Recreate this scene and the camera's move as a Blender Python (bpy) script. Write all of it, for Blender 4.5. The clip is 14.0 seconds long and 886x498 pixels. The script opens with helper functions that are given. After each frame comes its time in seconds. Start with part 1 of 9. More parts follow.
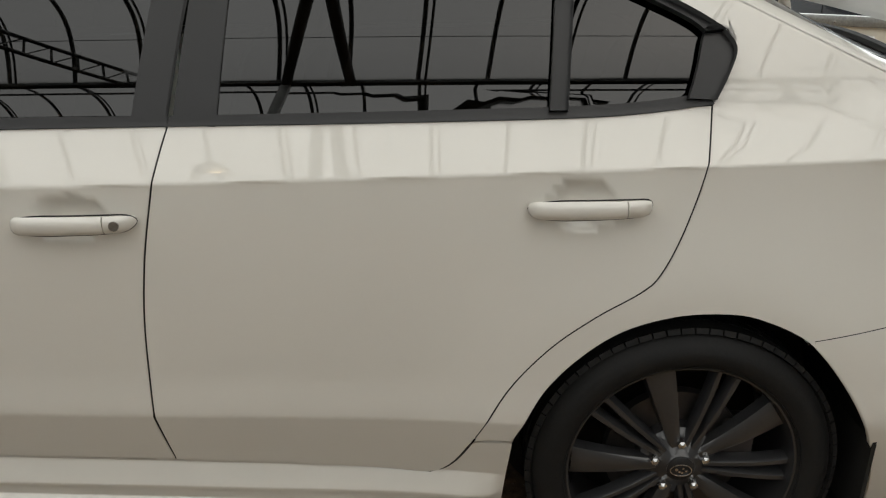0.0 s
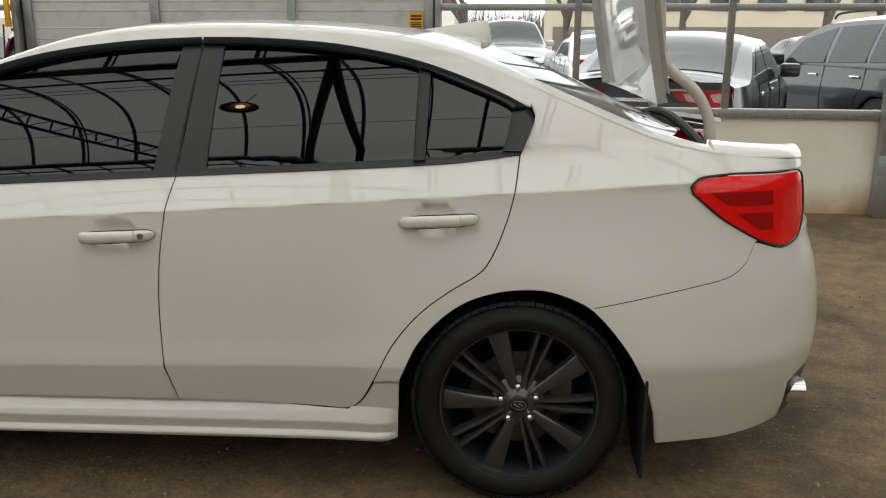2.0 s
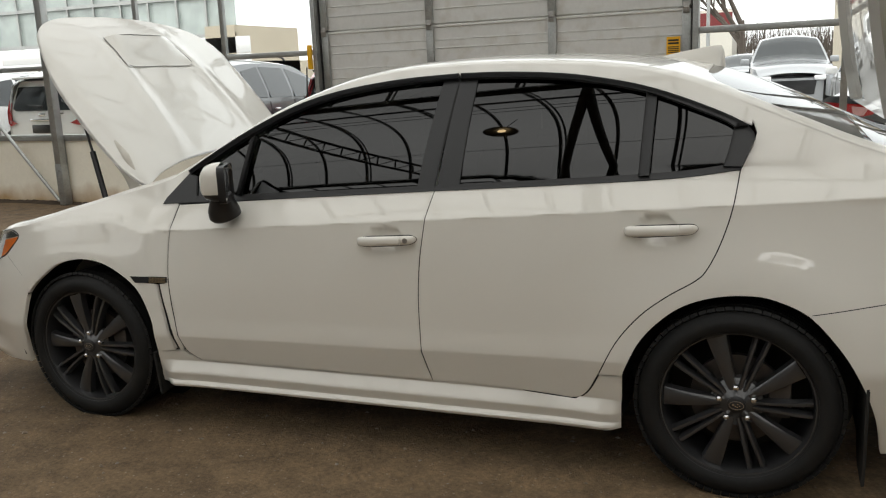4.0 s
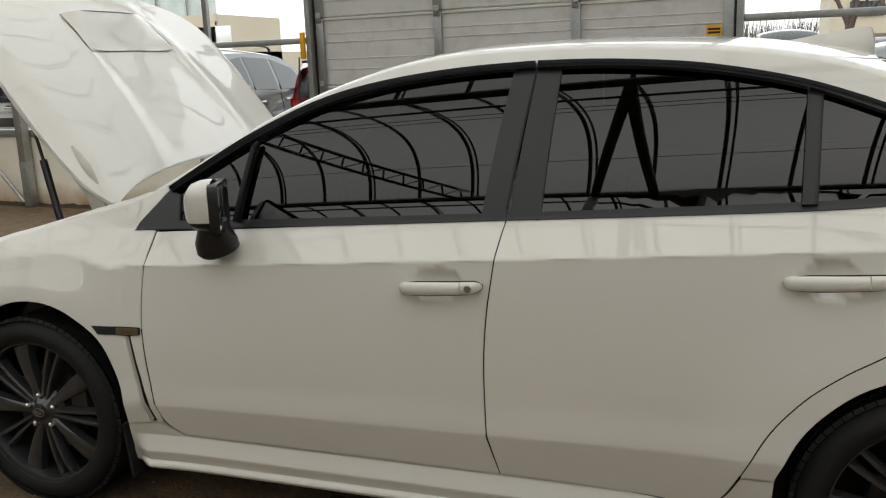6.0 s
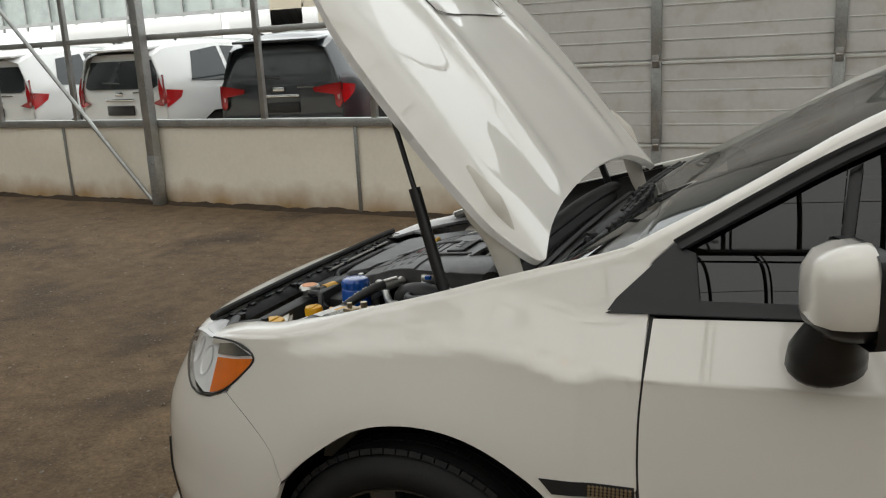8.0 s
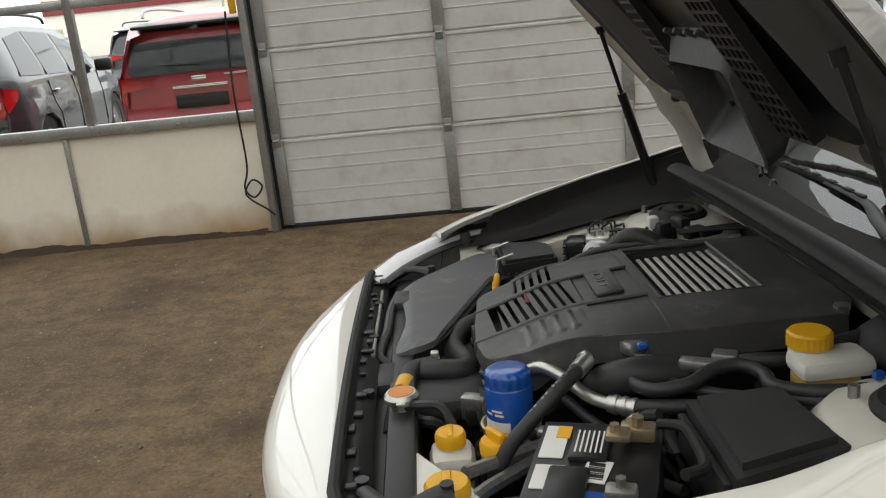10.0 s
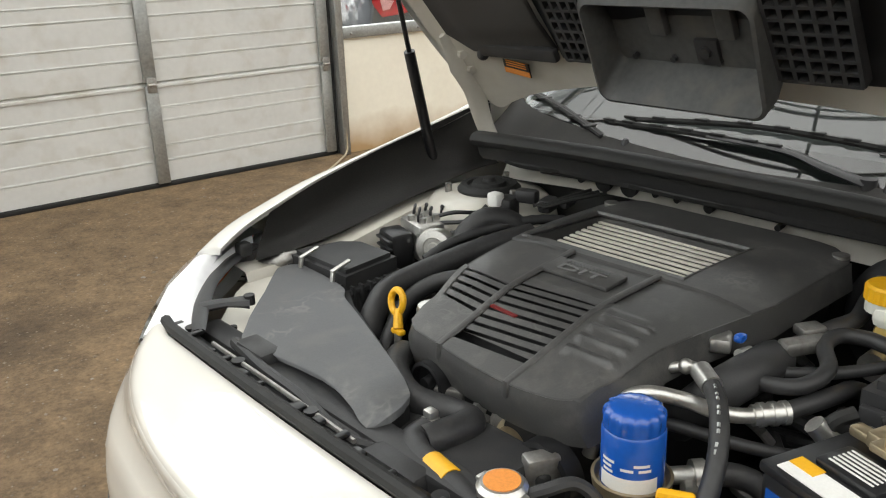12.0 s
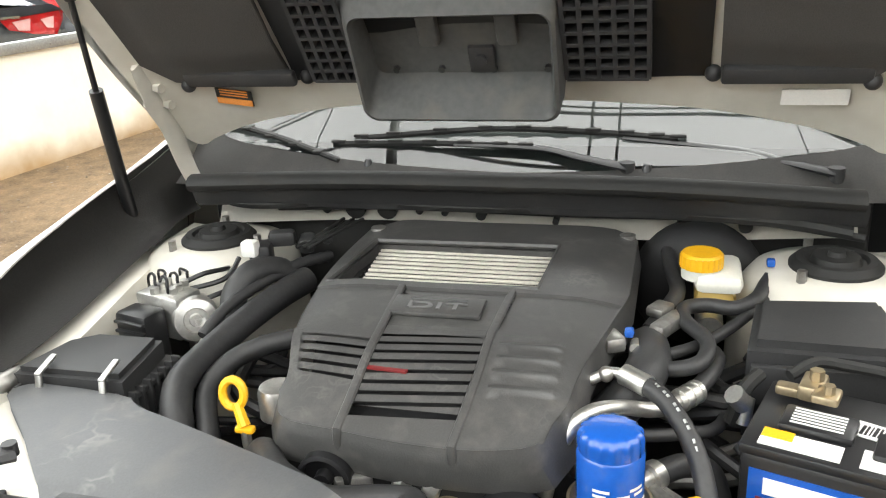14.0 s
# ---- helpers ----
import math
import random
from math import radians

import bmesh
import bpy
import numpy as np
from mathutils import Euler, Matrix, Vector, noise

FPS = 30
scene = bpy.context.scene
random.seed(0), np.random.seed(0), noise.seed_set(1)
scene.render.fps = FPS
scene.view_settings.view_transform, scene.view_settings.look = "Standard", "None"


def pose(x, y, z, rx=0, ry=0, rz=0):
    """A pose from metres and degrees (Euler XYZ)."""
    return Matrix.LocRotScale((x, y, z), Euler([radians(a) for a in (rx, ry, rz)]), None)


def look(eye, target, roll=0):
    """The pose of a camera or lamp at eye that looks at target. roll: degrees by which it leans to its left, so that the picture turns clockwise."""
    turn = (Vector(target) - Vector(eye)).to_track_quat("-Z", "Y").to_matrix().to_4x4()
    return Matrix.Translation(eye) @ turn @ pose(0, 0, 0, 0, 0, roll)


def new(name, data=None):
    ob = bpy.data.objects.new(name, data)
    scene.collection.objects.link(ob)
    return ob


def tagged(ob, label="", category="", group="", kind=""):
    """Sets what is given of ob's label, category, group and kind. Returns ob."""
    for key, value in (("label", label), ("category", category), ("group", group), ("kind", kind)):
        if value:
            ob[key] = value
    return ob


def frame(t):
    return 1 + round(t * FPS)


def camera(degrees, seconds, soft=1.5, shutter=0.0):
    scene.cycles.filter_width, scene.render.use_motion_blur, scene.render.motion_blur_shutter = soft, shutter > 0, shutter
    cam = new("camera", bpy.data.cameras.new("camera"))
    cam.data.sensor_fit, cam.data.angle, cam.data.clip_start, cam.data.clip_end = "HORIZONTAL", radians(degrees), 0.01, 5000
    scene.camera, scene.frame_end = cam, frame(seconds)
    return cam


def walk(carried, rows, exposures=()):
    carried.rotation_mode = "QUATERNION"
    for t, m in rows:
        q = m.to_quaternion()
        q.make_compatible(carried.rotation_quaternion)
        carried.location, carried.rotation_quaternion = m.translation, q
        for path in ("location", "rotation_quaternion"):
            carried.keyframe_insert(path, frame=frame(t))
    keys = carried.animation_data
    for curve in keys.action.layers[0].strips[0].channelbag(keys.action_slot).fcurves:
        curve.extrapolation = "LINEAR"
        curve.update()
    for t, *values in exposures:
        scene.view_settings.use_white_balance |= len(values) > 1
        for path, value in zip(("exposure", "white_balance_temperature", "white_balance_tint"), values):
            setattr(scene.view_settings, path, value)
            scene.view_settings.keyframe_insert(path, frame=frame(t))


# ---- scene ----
cam = camera(54.5, 14.0, soft=1.15)
PATH = [
    (0, (-0.553, -2.387, 1.381), (-0.51, -0.521, 0.664), 2.3),
    (0.5, (-0.417, -2.634, 1.412), (-0.384, -0.755, 0.729), 1.3),
    (1, (-0.265, -2.909, 1.411), (-0.209, -0.983, 0.875), 1.0),
    (1.5, (-0.195, -3.169, 1.398), (-0.137, -1.235, 0.894), 0.3),
    (2, (-0.1, -3.311, 1.407), (-0.205, -1.372, 0.928), 0.2),
    (2.5, (0.034, -3.428, 1.416), (-0.44, -1.541, 0.952), -0.5),
    (3, (0.086, -3.6, 1.417), (-0.555, -1.758, 0.973), -0.8),
    (3.5, (0.092, -3.679, 1.418), (-0.6, -1.85, 0.997), -0.8),
    (4, (0.082, -3.634, 1.422), (-0.626, -1.809, 1.013), -2.6),
    (4.2, (0.089, -3.572, 1.417), (-0.609, -1.742, 1.012), -3.1),
    (6.5, (-0.767, -2.748, 1.407), (-1.426, -0.91, 0.975), -2.1),
    (7, (-1.131, -2.561, 1.39), (-1.931, -0.778, 0.964), -1.3),
    (7.5, (-1.489, -2.43, 1.416), (-2.284, -0.649, 0.976), -1.8),
    (8, (-1.924, -2.257, 1.422), (-2.709, -0.476, 0.962), -3.0),
    (8.5, (-2.316, -2.149, 1.414), (-2.986, -0.326, 0.937), -3.6),
    (8.7, (-2.449, -2.099, 1.412), (-3.03, -0.248, 0.924), -4.3),
    (10.8, (-3.486, -1.219, 1.37), (-2.928, 0.606, 0.771), -4.0),
    (11, (-3.548, -1.154, 1.363), (-2.811, 0.6, 0.747), -3.1),
    (11.5, (-3.749, -1.017, 1.355), (-2.602, 0.485, 0.699), -1.3),
    (12, (-3.866, -0.794, 1.348), (-2.636, 0.634, 0.679), -2.0),
    (12.5, (-3.919, -0.6, 1.367), (-2.618, 0.788, 0.75), -2.9),
    (13, (-3.998, -0.461, 1.366), (-2.363, 0.501, 0.731), -2.3),
    (13.5, (-4.02, -0.338, 1.357), (-2.291, 0.42, 0.697), -3.2),
    (14, (-3.974, -0.299, 1.351), (-2.164, 0.216, 0.674), -2.9),
]
walk(cam, [(t, look(eye, target, roll)) for t, eye, target, roll in PATH], [(0, 0.58), (0.5, 0.63), (1.0, 0.70), (1.5, 0.60), (2, 0.53), (4, 0.47), (6.5, 0.37), (7.5, 0.31), (8.7, 0.32), (10.8, 1.10), (11.5, 1.50), (12.5, 1.32), (13, 1.49), (13.5, 1.84), (14, 2.35)])

# ---- daylight: an overcast sky over a hoop house with a clear film roof ----
world = bpy.data.worlds.new("overcast_sky")
scene.world = world
world.use_nodes = True
wn = world.node_tree
wn.nodes.clear()
sky = wn.nodes.new("ShaderNodeTexSky")
sky.sky_type, sky.sun_disc = "NISHITA", False
sky.sun_elevation, sky.sun_rotation = radians(48), radians(150)
sky.air_density, sky.dust_density, sky.ozone_density = 1.0, 6.0, 1.0
pale = wn.nodes.new("ShaderNodeMix")
pale.data_type = "RGBA"
pale.inputs["Factor"].default_value = 0.9
pale.inputs["B"].default_value = (8.75, 8.9, 8.75, 1)      # cloud cover evens the sky out to white
wbg = wn.nodes.new("ShaderNodeBackground")
wbg.inputs["Strength"].default_value = 0.19
wout = wn.nodes.new("ShaderNodeOutputWorld")
wn.links.new(sky.outputs[0], pale.inputs["A"])
wn.links.new(pale.outputs["Result"], wbg.inputs[0])
wn.links.new(wbg.outputs[0], wout.inputs[0])
sun_data = bpy.data.lights.new("sun", "SUN")
sun_data.energy, sun_data.angle, sun_data.color = 1.1, radians(150), (1.0, 0.96, 0.9)
sun = new("sun", sun_data)
sun.matrix_world = look((0, 0, 0), (0.45, 0.55, -1.0))


# ---- materials ----
def surf(name, base, rough=0.5, metal=0.0, vary=0.12, grain=40.0, bump=0.05, stain=0.0, stain_col=(0.1, 0.08, 0.06), coat=0.0, spec=0.5, blotch=2.0):
    """A painted, moulded or cast surface: fine grain and large blotches in colour and gloss, and a fine relief."""
    m = bpy.data.materials.new(name)
    m.use_nodes = True
    nt = m.node_tree
    b = nt.nodes["Principled BSDF"]
    b.inputs["Roughness"].default_value, b.inputs["Metallic"].default_value = rough, metal
    b.inputs["Coat Weight"].default_value, b.inputs["Coat Roughness"].default_value = coat, 0.03
    b.inputs["Specular IOR Level"].default_value = spec
    tc = nt.nodes.new("ShaderNodeTexCoord")
    fine, big = nt.nodes.new("ShaderNodeTexNoise"), nt.nodes.new("ShaderNodeTexNoise")
    fine.inputs["Scale"].default_value, fine.inputs["Detail"].default_value = grain, 4
    big.inputs["Scale"].default_value, big.inputs["Detail"].default_value = blotch, 6
    for n in (fine, big):
        nt.links.new(tc.outputs["Object"], n.inputs["Vector"])
    add = nt.nodes.new("ShaderNodeMath")
    add.operation = "ADD"
    nt.links.new(fine.outputs["Fac"], add.inputs[0])
    nt.links.new(big.outputs["Fac"], add.inputs[1])
    rng = nt.nodes.new("ShaderNodeMapRange")
    rng.inputs["From Min"].default_value, rng.inputs["From Max"].default_value = 0.6, 1.4
    rng.inputs["To Min"].default_value, rng.inputs["To Max"].default_value = 1 - vary, 1 + vary
    nt.links.new(add.outputs[0], rng.inputs["Value"])
    mul = nt.nodes.new("ShaderNodeMix")
    mul.data_type, mul.blend_type = "RGBA", "MULTIPLY"
    mul.inputs["Factor"].default_value = 1
    mul.inputs["A"].default_value = (*base, 1)
    nt.links.new(rng.outputs[0], mul.inputs["B"])
    colour = mul.outputs["Result"]
    if stain:
        st = nt.nodes.new("ShaderNodeTexNoise")
        st.inputs["Scale"].default_value, st.inputs["Detail"].default_value = blotch * 3, 8
        nt.links.new(tc.outputs["Object"], st.inputs["Vector"])
        ramp = nt.nodes.new("ShaderNodeMapRange")
        ramp.inputs["From Min"].default_value, ramp.inputs["From Max"].default_value = 0.52, 0.72
        ramp.inputs["To Max"].default_value = stain
        nt.links.new(st.outputs["Fac"], ramp.inputs["Value"])
        mx = nt.nodes.new("ShaderNodeMix")
        mx.data_type = "RGBA"
        mx.inputs["B"].default_value = (*stain_col, 1)
        nt.links.new(ramp.outputs[0], mx.inputs["Factor"])
        nt.links.new(colour, mx.inputs["A"])
        colour = mx.outputs["Result"]
    nt.links.new(colour, b.inputs["Base Color"])
    if bump:
        bp = nt.nodes.new("ShaderNodeBump")
        bp.inputs["Strength"].default_value, bp.inputs["Distance"].default_value = bump, 0.004
        nt.links.new(fine.outputs["Fac"], bp.inputs["Height"])
        nt.links.new(bp.outputs[0], b.inputs["Normal"])
    return m


def scuffed(m, colour, scale, amount):
    """Dry, pale rub marks in curling lines over a moulded surface, gathered in a few places."""
    nt = m.node_tree
    b = nt.nodes["Principled BSDF"]
    src = b.inputs["Base Color"].links[0].from_socket
    tc, warp, vor, where = (nt.nodes.new("ShaderNode" + k) for k in ("TexCoord", "TexNoise", "TexVoronoi", "TexNoise"))
    warp.inputs["Scale"].default_value, warp.inputs["Detail"].default_value = scale * 0.9, 3
    mixv = nt.nodes.new("ShaderNodeMix")
    mixv.data_type, mixv.blend_type = "RGBA", "LINEAR_LIGHT"
    mixv.inputs["Factor"].default_value = 0.06
    nt.links.new(tc.outputs["Object"], warp.inputs["Vector"])
    nt.links.new(tc.outputs["Object"], mixv.inputs["A"])
    nt.links.new(warp.outputs["Color"], mixv.inputs["B"])
    vor.feature = "DISTANCE_TO_EDGE"
    vor.inputs["Scale"].default_value = scale
    nt.links.new(mixv.outputs["Result"], vor.inputs["Vector"])
    line, spot, both, col = (nt.nodes.new("ShaderNode" + k) for k in ("MapRange", "MapRange", "Math", "Mix"))
    for k, v in zip(("From Min", "From Max", "To Min", "To Max"), (0.0, 0.11, 1.0, 0.0)):
        line.inputs[k].default_value = v
    where.inputs["Scale"].default_value, where.inputs["Detail"].default_value = scale * 0.35, 5
    nt.links.new(tc.outputs["Object"], where.inputs["Vector"])
    for k, v in zip(("From Min", "From Max", "To Min", "To Max"), (0.54, 0.70, 0.0, amount)):
        spot.inputs[k].default_value = v
    nt.links.new(vor.outputs["Distance"], line.inputs["Value"])
    nt.links.new(where.outputs["Fac"], spot.inputs["Value"])
    both.operation = "MULTIPLY"
    nt.links.new(line.outputs[0], both.inputs[0])
    nt.links.new(spot.outputs[0], both.inputs[1])
    col.data_type = "RGBA"
    col.inputs["B"].default_value = (*colour, 1)
    nt.links.new(both.outputs[0], col.inputs["Factor"])
    nt.links.new(src, col.inputs["A"])
    nt.links.new(col.outputs["Result"], b.inputs["Base Color"])
    return m


def clear(name, tint, ior=1.5, rough=0.0, haze=0.0):
    """Thin glass or film: what is behind it shows through in its tint, and it mirrors by its angle. haze: the share that scatters."""
    m = bpy.data.materials.new(name)
    m.use_nodes = True
    nt = m.node_tree
    nt.nodes.clear()
    out = nt.nodes.new("ShaderNodeOutputMaterial")
    tr, gl, lw, p5, fr, mx = (nt.nodes.new("ShaderNode" + k) for k in ("BsdfTransparent", "BsdfGlossy", "LayerWeight", "Math", "Math", "MixShader"))
    tr.inputs["Color"].default_value = (*tint, 1)
    gl.inputs["Roughness"].default_value = rough
    f0 = ((ior - 1) / (ior + 1)) ** 2
    lw.inputs["Blend"].default_value = 0.5
    p5.operation, fr.operation = "POWER", "MULTIPLY_ADD"
    p5.inputs[1].default_value = 5
    fr.inputs[1].default_value, fr.inputs[2].default_value = 1 - f0, f0
    nt.links.new(lw.outputs["Facing"], p5.inputs[0])
    nt.links.new(p5.outputs[0], fr.inputs[0])
    through_part = tr.outputs[0]
    if haze:
        tl, hz = nt.nodes.new("ShaderNodeBsdfTranslucent"), nt.nodes.new("ShaderNodeMixShader")
        tl.inputs["Color"].default_value = (*tint, 1)
        hz.inputs["Fac"].default_value = haze
        nt.links.new(tr.outputs[0], hz.inputs[1])
        nt.links.new(tl.outputs[0], hz.inputs[2])
        through_part = hz.outputs[0]
    nt.links.new(fr.outputs[0], mx.inputs["Fac"])
    nt.links.new(through_part, mx.inputs[1])
    nt.links.new(gl.outputs[0], mx.inputs[2])
    nt.links.new(mx.outputs[0], out.inputs["Surface"])
    return m


def lit(name, colour, strength):
    m = bpy.data.materials.new(name)
    m.use_nodes = True
    b = m.node_tree.nodes["Principled BSDF"]
    b.inputs["Base Color"].default_value = (*colour, 1)
    b.inputs["Emission Color"].default_value = (*colour, 1)
    b.inputs["Emission Strength"].default_value = strength
    return m


M_PAINT = surf("white_car_paint", (0.73, 0.705, 0.645), 0.35, vary=0.015, grain=900, bump=0.0, coat=1.0, blotch=3)
M_PAINT.node_tree.nodes["Principled BSDF"].inputs["Coat IOR"].default_value = 1.66
M_PAINT.node_tree.nodes["Principled BSDF"].inputs["Coat Roughness"].default_value = 0.012
M_TRIM = surf("black_trim", (0.014, 0.014, 0.015), 0.34, vary=0.1, bump=0.02, grain=300)
M_RUBBER = surf("rubber", (0.011, 0.011, 0.0105), 0.7, vary=0.2, bump=0.1, grain=200, stain=0.25, stain_col=(0.035, 0.03, 0.025), blotch=6)
M_TYRE = surf("tyre_rubber", (0.012, 0.012, 0.012), 0.6, spec=0.25, vary=0.25, bump=0.12, grain=160, stain=0.3, stain_col=(0.026, 0.024, 0.021), blotch=5)
M_RIM = surf("gunmetal_rim", (0.032, 0.032, 0.034), 0.35, metal=0.15, vary=0.12, bump=0.02, grain=200, coat=1.0)
M_DISC = surf("brake_iron", (0.10, 0.09, 0.085), 0.45, metal=0.8, vary=0.2, bump=0.1)
M_CHROME = surf("chrome", (0.75, 0.75, 0.75), 0.12, metal=1.0, vary=0.05, bump=0.0)
M_TINT = clear("tinted_window_glass", (0.016, 0.017, 0.017), 1.72)
M_LINER = surf("wing_liner_felt", (0.042, 0.040, 0.038), 0.5, vary=0.2, grain=260, bump=0.15, stain=0.3, stain_col=(0.065, 0.06, 0.052), blotch=6)
M_REAR = clear("rear_window_glass", (0.12, 0.125, 0.125), 3.6)
M_CORE = surf("bare_core_aluminium", (0.70, 0.67, 0.60), 0.4, metal=0.25, vary=0.12, grain=200, bump=0.04, stain=0.3, stain_col=(0.45, 0.40, 0.33), blotch=20)
M_SHIELD = clear("windscreen_glass", (0.74, 0.79, 0.765), 2.05)
M_CABIN = surf("cabin_black", (0.010, 0.010, 0.011), 0.7, vary=0.2, bump=0.1, grain=120)
M_RED = surf("red_lens", (0.80, 0.010, 0.006), 0.12, vary=0.12, grain=60, bump=0.02, coat=0.2, spec=0.35)
M_REDDARK = surf("dark_red_lens", (0.36, 0.006, 0.005), 0.15, vary=0.12, grain=60, bump=0.02, coat=0.3, spec=0.4)
M_AMBER = surf("amber_lens", (0.85, 0.19, 0.012), 0.2, vary=0.15, grain=50, bump=0.1, coat=1.0)
M_LENS = clear("clear_lens", (0.95, 0.955, 0.95), 1.45, 0.02)
M_SILVER = surf("lamp_reflector", (0.88, 0.89, 0.90), 0.28, vary=0.08, bump=0.05)
M_PLASTIC = surf("black_plastic", (0.034, 0.034, 0.035), 0.45, spec=0.35, vary=0.18, grain=350, bump=0.06, stain=0.2, stain_col=(0.075, 0.07, 0.065), blotch=7)
M_COVER = scuffed(surf("engine_cover_plastic", (0.058, 0.057, 0.056), 0.40, vary=0.2, grain=420, bump=0.10, stain=0.42, stain_col=(0.125, 0.118, 0.11), blotch=9), (0.17, 0.165, 0.155), 26, 0.35)
M_DUCT = scuffed(surf("grey_black_plastic", (0.080, 0.082, 0.085), 0.46, vary=0.14, grain=300, bump=0.05, stain=0.4, stain_col=(0.125, 0.118, 0.11), blotch=6), (0.26, 0.25, 0.23), 17, 0.75)
M_HOSE = surf("hose_rubber", (0.026, 0.026, 0.027), 0.5, vary=0.25, grain=150, bump=0.08, stain=0.3, stain_col=(0.055, 0.05, 0.045), blotch=14)
M_BOXDUST = surf("dusty_bonnet_plastic", (0.074, 0.075, 0.074), 0.55, vary=0.25, grain=90, bump=0.05, stain=0.55, stain_col=(0.125, 0.115, 0.10), blotch=5)
M_ALU = surf("aluminium", (0.62, 0.61, 0.58), 0.34, metal=0.9, vary=0.15, grain=200, bump=0.06, stain=0.3, stain_col=(0.30, 0.27, 0.23), blotch=12)
M_STEEL = surf("dull_steel", (0.36, 0.35, 0.33), 0.42, metal=0.85, vary=0.25, grain=120, bump=0.08, stain=0.4, stain_col=(0.16, 0.12, 0.09), blotch=12)
M_BRASS = surf("brownish_metal", (0.42, 0.34, 0.22), 0.36, metal=0.8, vary=0.2, grain=120, bump=0.05)
M_YELLOW = surf("yellow_plastic", (0.80, 0.42, 0.012), 0.38, vary=0.08, grain=200, bump=0.04)
M_ORANGE = surf("orange_label", (0.75, 0.28, 0.06), 0.4, vary=0.2, grain=300, bump=0.0)
M_BLUE = surf("blue_enamel", (0.010, 0.085, 0.40), 0.25, vary=0.1, grain=150, bump=0.03, coat=0.6)
M_WHITEP = surf("milky_plastic", (0.68, 0.67, 0.60), 0.42, vary=0.08, grain=200, bump=0.03)
M_FLUID = surf("amber_fluid_plastic", (0.48, 0.33, 0.09), 0.35, vary=0.12, grain=60, bump=0.02)
M_LABEL = surf("white_label", (0.78, 0.77, 0.74), 0.45, vary=0.06, grain=300, bump=0.0)
M_REDMARK = surf("red_paint", (0.16, 0.016, 0.016), 0.5, vary=0.15)
M_FELT = surf("hood_liner_felt", (0.058, 0.055, 0.052), 0.85, vary=0.25, grain=500, bump=0.25, stain=0.3, stain_col=(0.06, 0.055, 0.05))
M_DIRT_WHITE = surf("dusty_white_paint", (0.66, 0.63, 0.56), 0.4, vary=0.05, grain=60, bump=0.02, stain=0.25, stain_col=(0.42, 0.36, 0.28), blotch=5, coat=0.5)
M_GALV = surf("galvanised_steel", (0.40, 0.41, 0.40), 0.42, metal=0.75, vary=0.25, grain=70, bump=0.06, stain=0.3, stain_col=(0.24, 0.22, 0.19), blotch=4)
M_HOOP = surf("hoop_steel", (0.16, 0.16, 0.155), 0.5, metal=0.6, vary=0.2, grain=60, bump=0.05)


# ---- mesh helpers ----
def part(name, bm, material, parent=None, label="", smooth=True, normals=None):
    """Links a bmesh as one mesh object, under a thing or a part where one is given."""
    me = bpy.data.meshes.new(name)
    bm.normal_update()
    bm.to_mesh(me)
    bm.free()
    me.materials.append(material)
    me.shade_smooth() if smooth else me.shade_flat()
    if smooth and normals is None:
        me.set_sharp_from_angle(angle=radians(38))
    if normals is not None:
        me.normals_split_custom_set_from_vertices(normals)
    ob = new(name, me)
    ob.parent = parent
    if label:
        ob["label"] = label
    return ob


def thing(name, label, category, group="", kind=""):
    return tagged(new(name), label, category, group, kind)


def box(bm, centre, size, bevel=0.0, turn=None, seg=2):
    m = Matrix.Translation(centre) @ (turn.to_4x4() if turn else Matrix()) @ Matrix.Diagonal((*size, 1))
    made = bmesh.ops.create_cube(bm, size=1, matrix=m)["verts"]
    if bevel:
        edges = list({e for v in made for e in v.link_edges})
        bmesh.ops.bevel(bm, geom=edges, offset=bevel, segments=seg, affect="EDGES", profile=0.5)
    return bm


def rod(bm, a, b, r0, r1=None, n=12, caps=True):
    a, b = Vector(a), Vector(b)
    d = b - a
    q = d.to_track_quat("Z", "Y").to_matrix().to_4x4()
    bmesh.ops.create_cone(bm, cap_ends=caps, segments=n, radius1=r0, radius2=r0 if r1 is None else r1, depth=d.length, matrix=Matrix.Translation((a + b) / 2) @ q)
    return bm


def smooth_line(pts, k=6, closed=False):
    """Catmull-Rom through the points."""
    P = [Vector(p) for p in pts]
    n = len(P)
    out = []
    for i in range(n if closed else n - 1):
        a, b, c, d = (P[(i + j) % n] if closed else P[min(max(i + j, 0), n - 1)] for j in (-1, 0, 1, 2))
        for s in range(k):
            t = s / k
            out.append(0.5 * (2 * b + (c - a) * t + (2 * a - 5 * b + 4 * c - d) * t * t + (3 * b - a - 3 * c + d) * t ** 3))
    if not closed:
        out.append(P[-1])
    return out


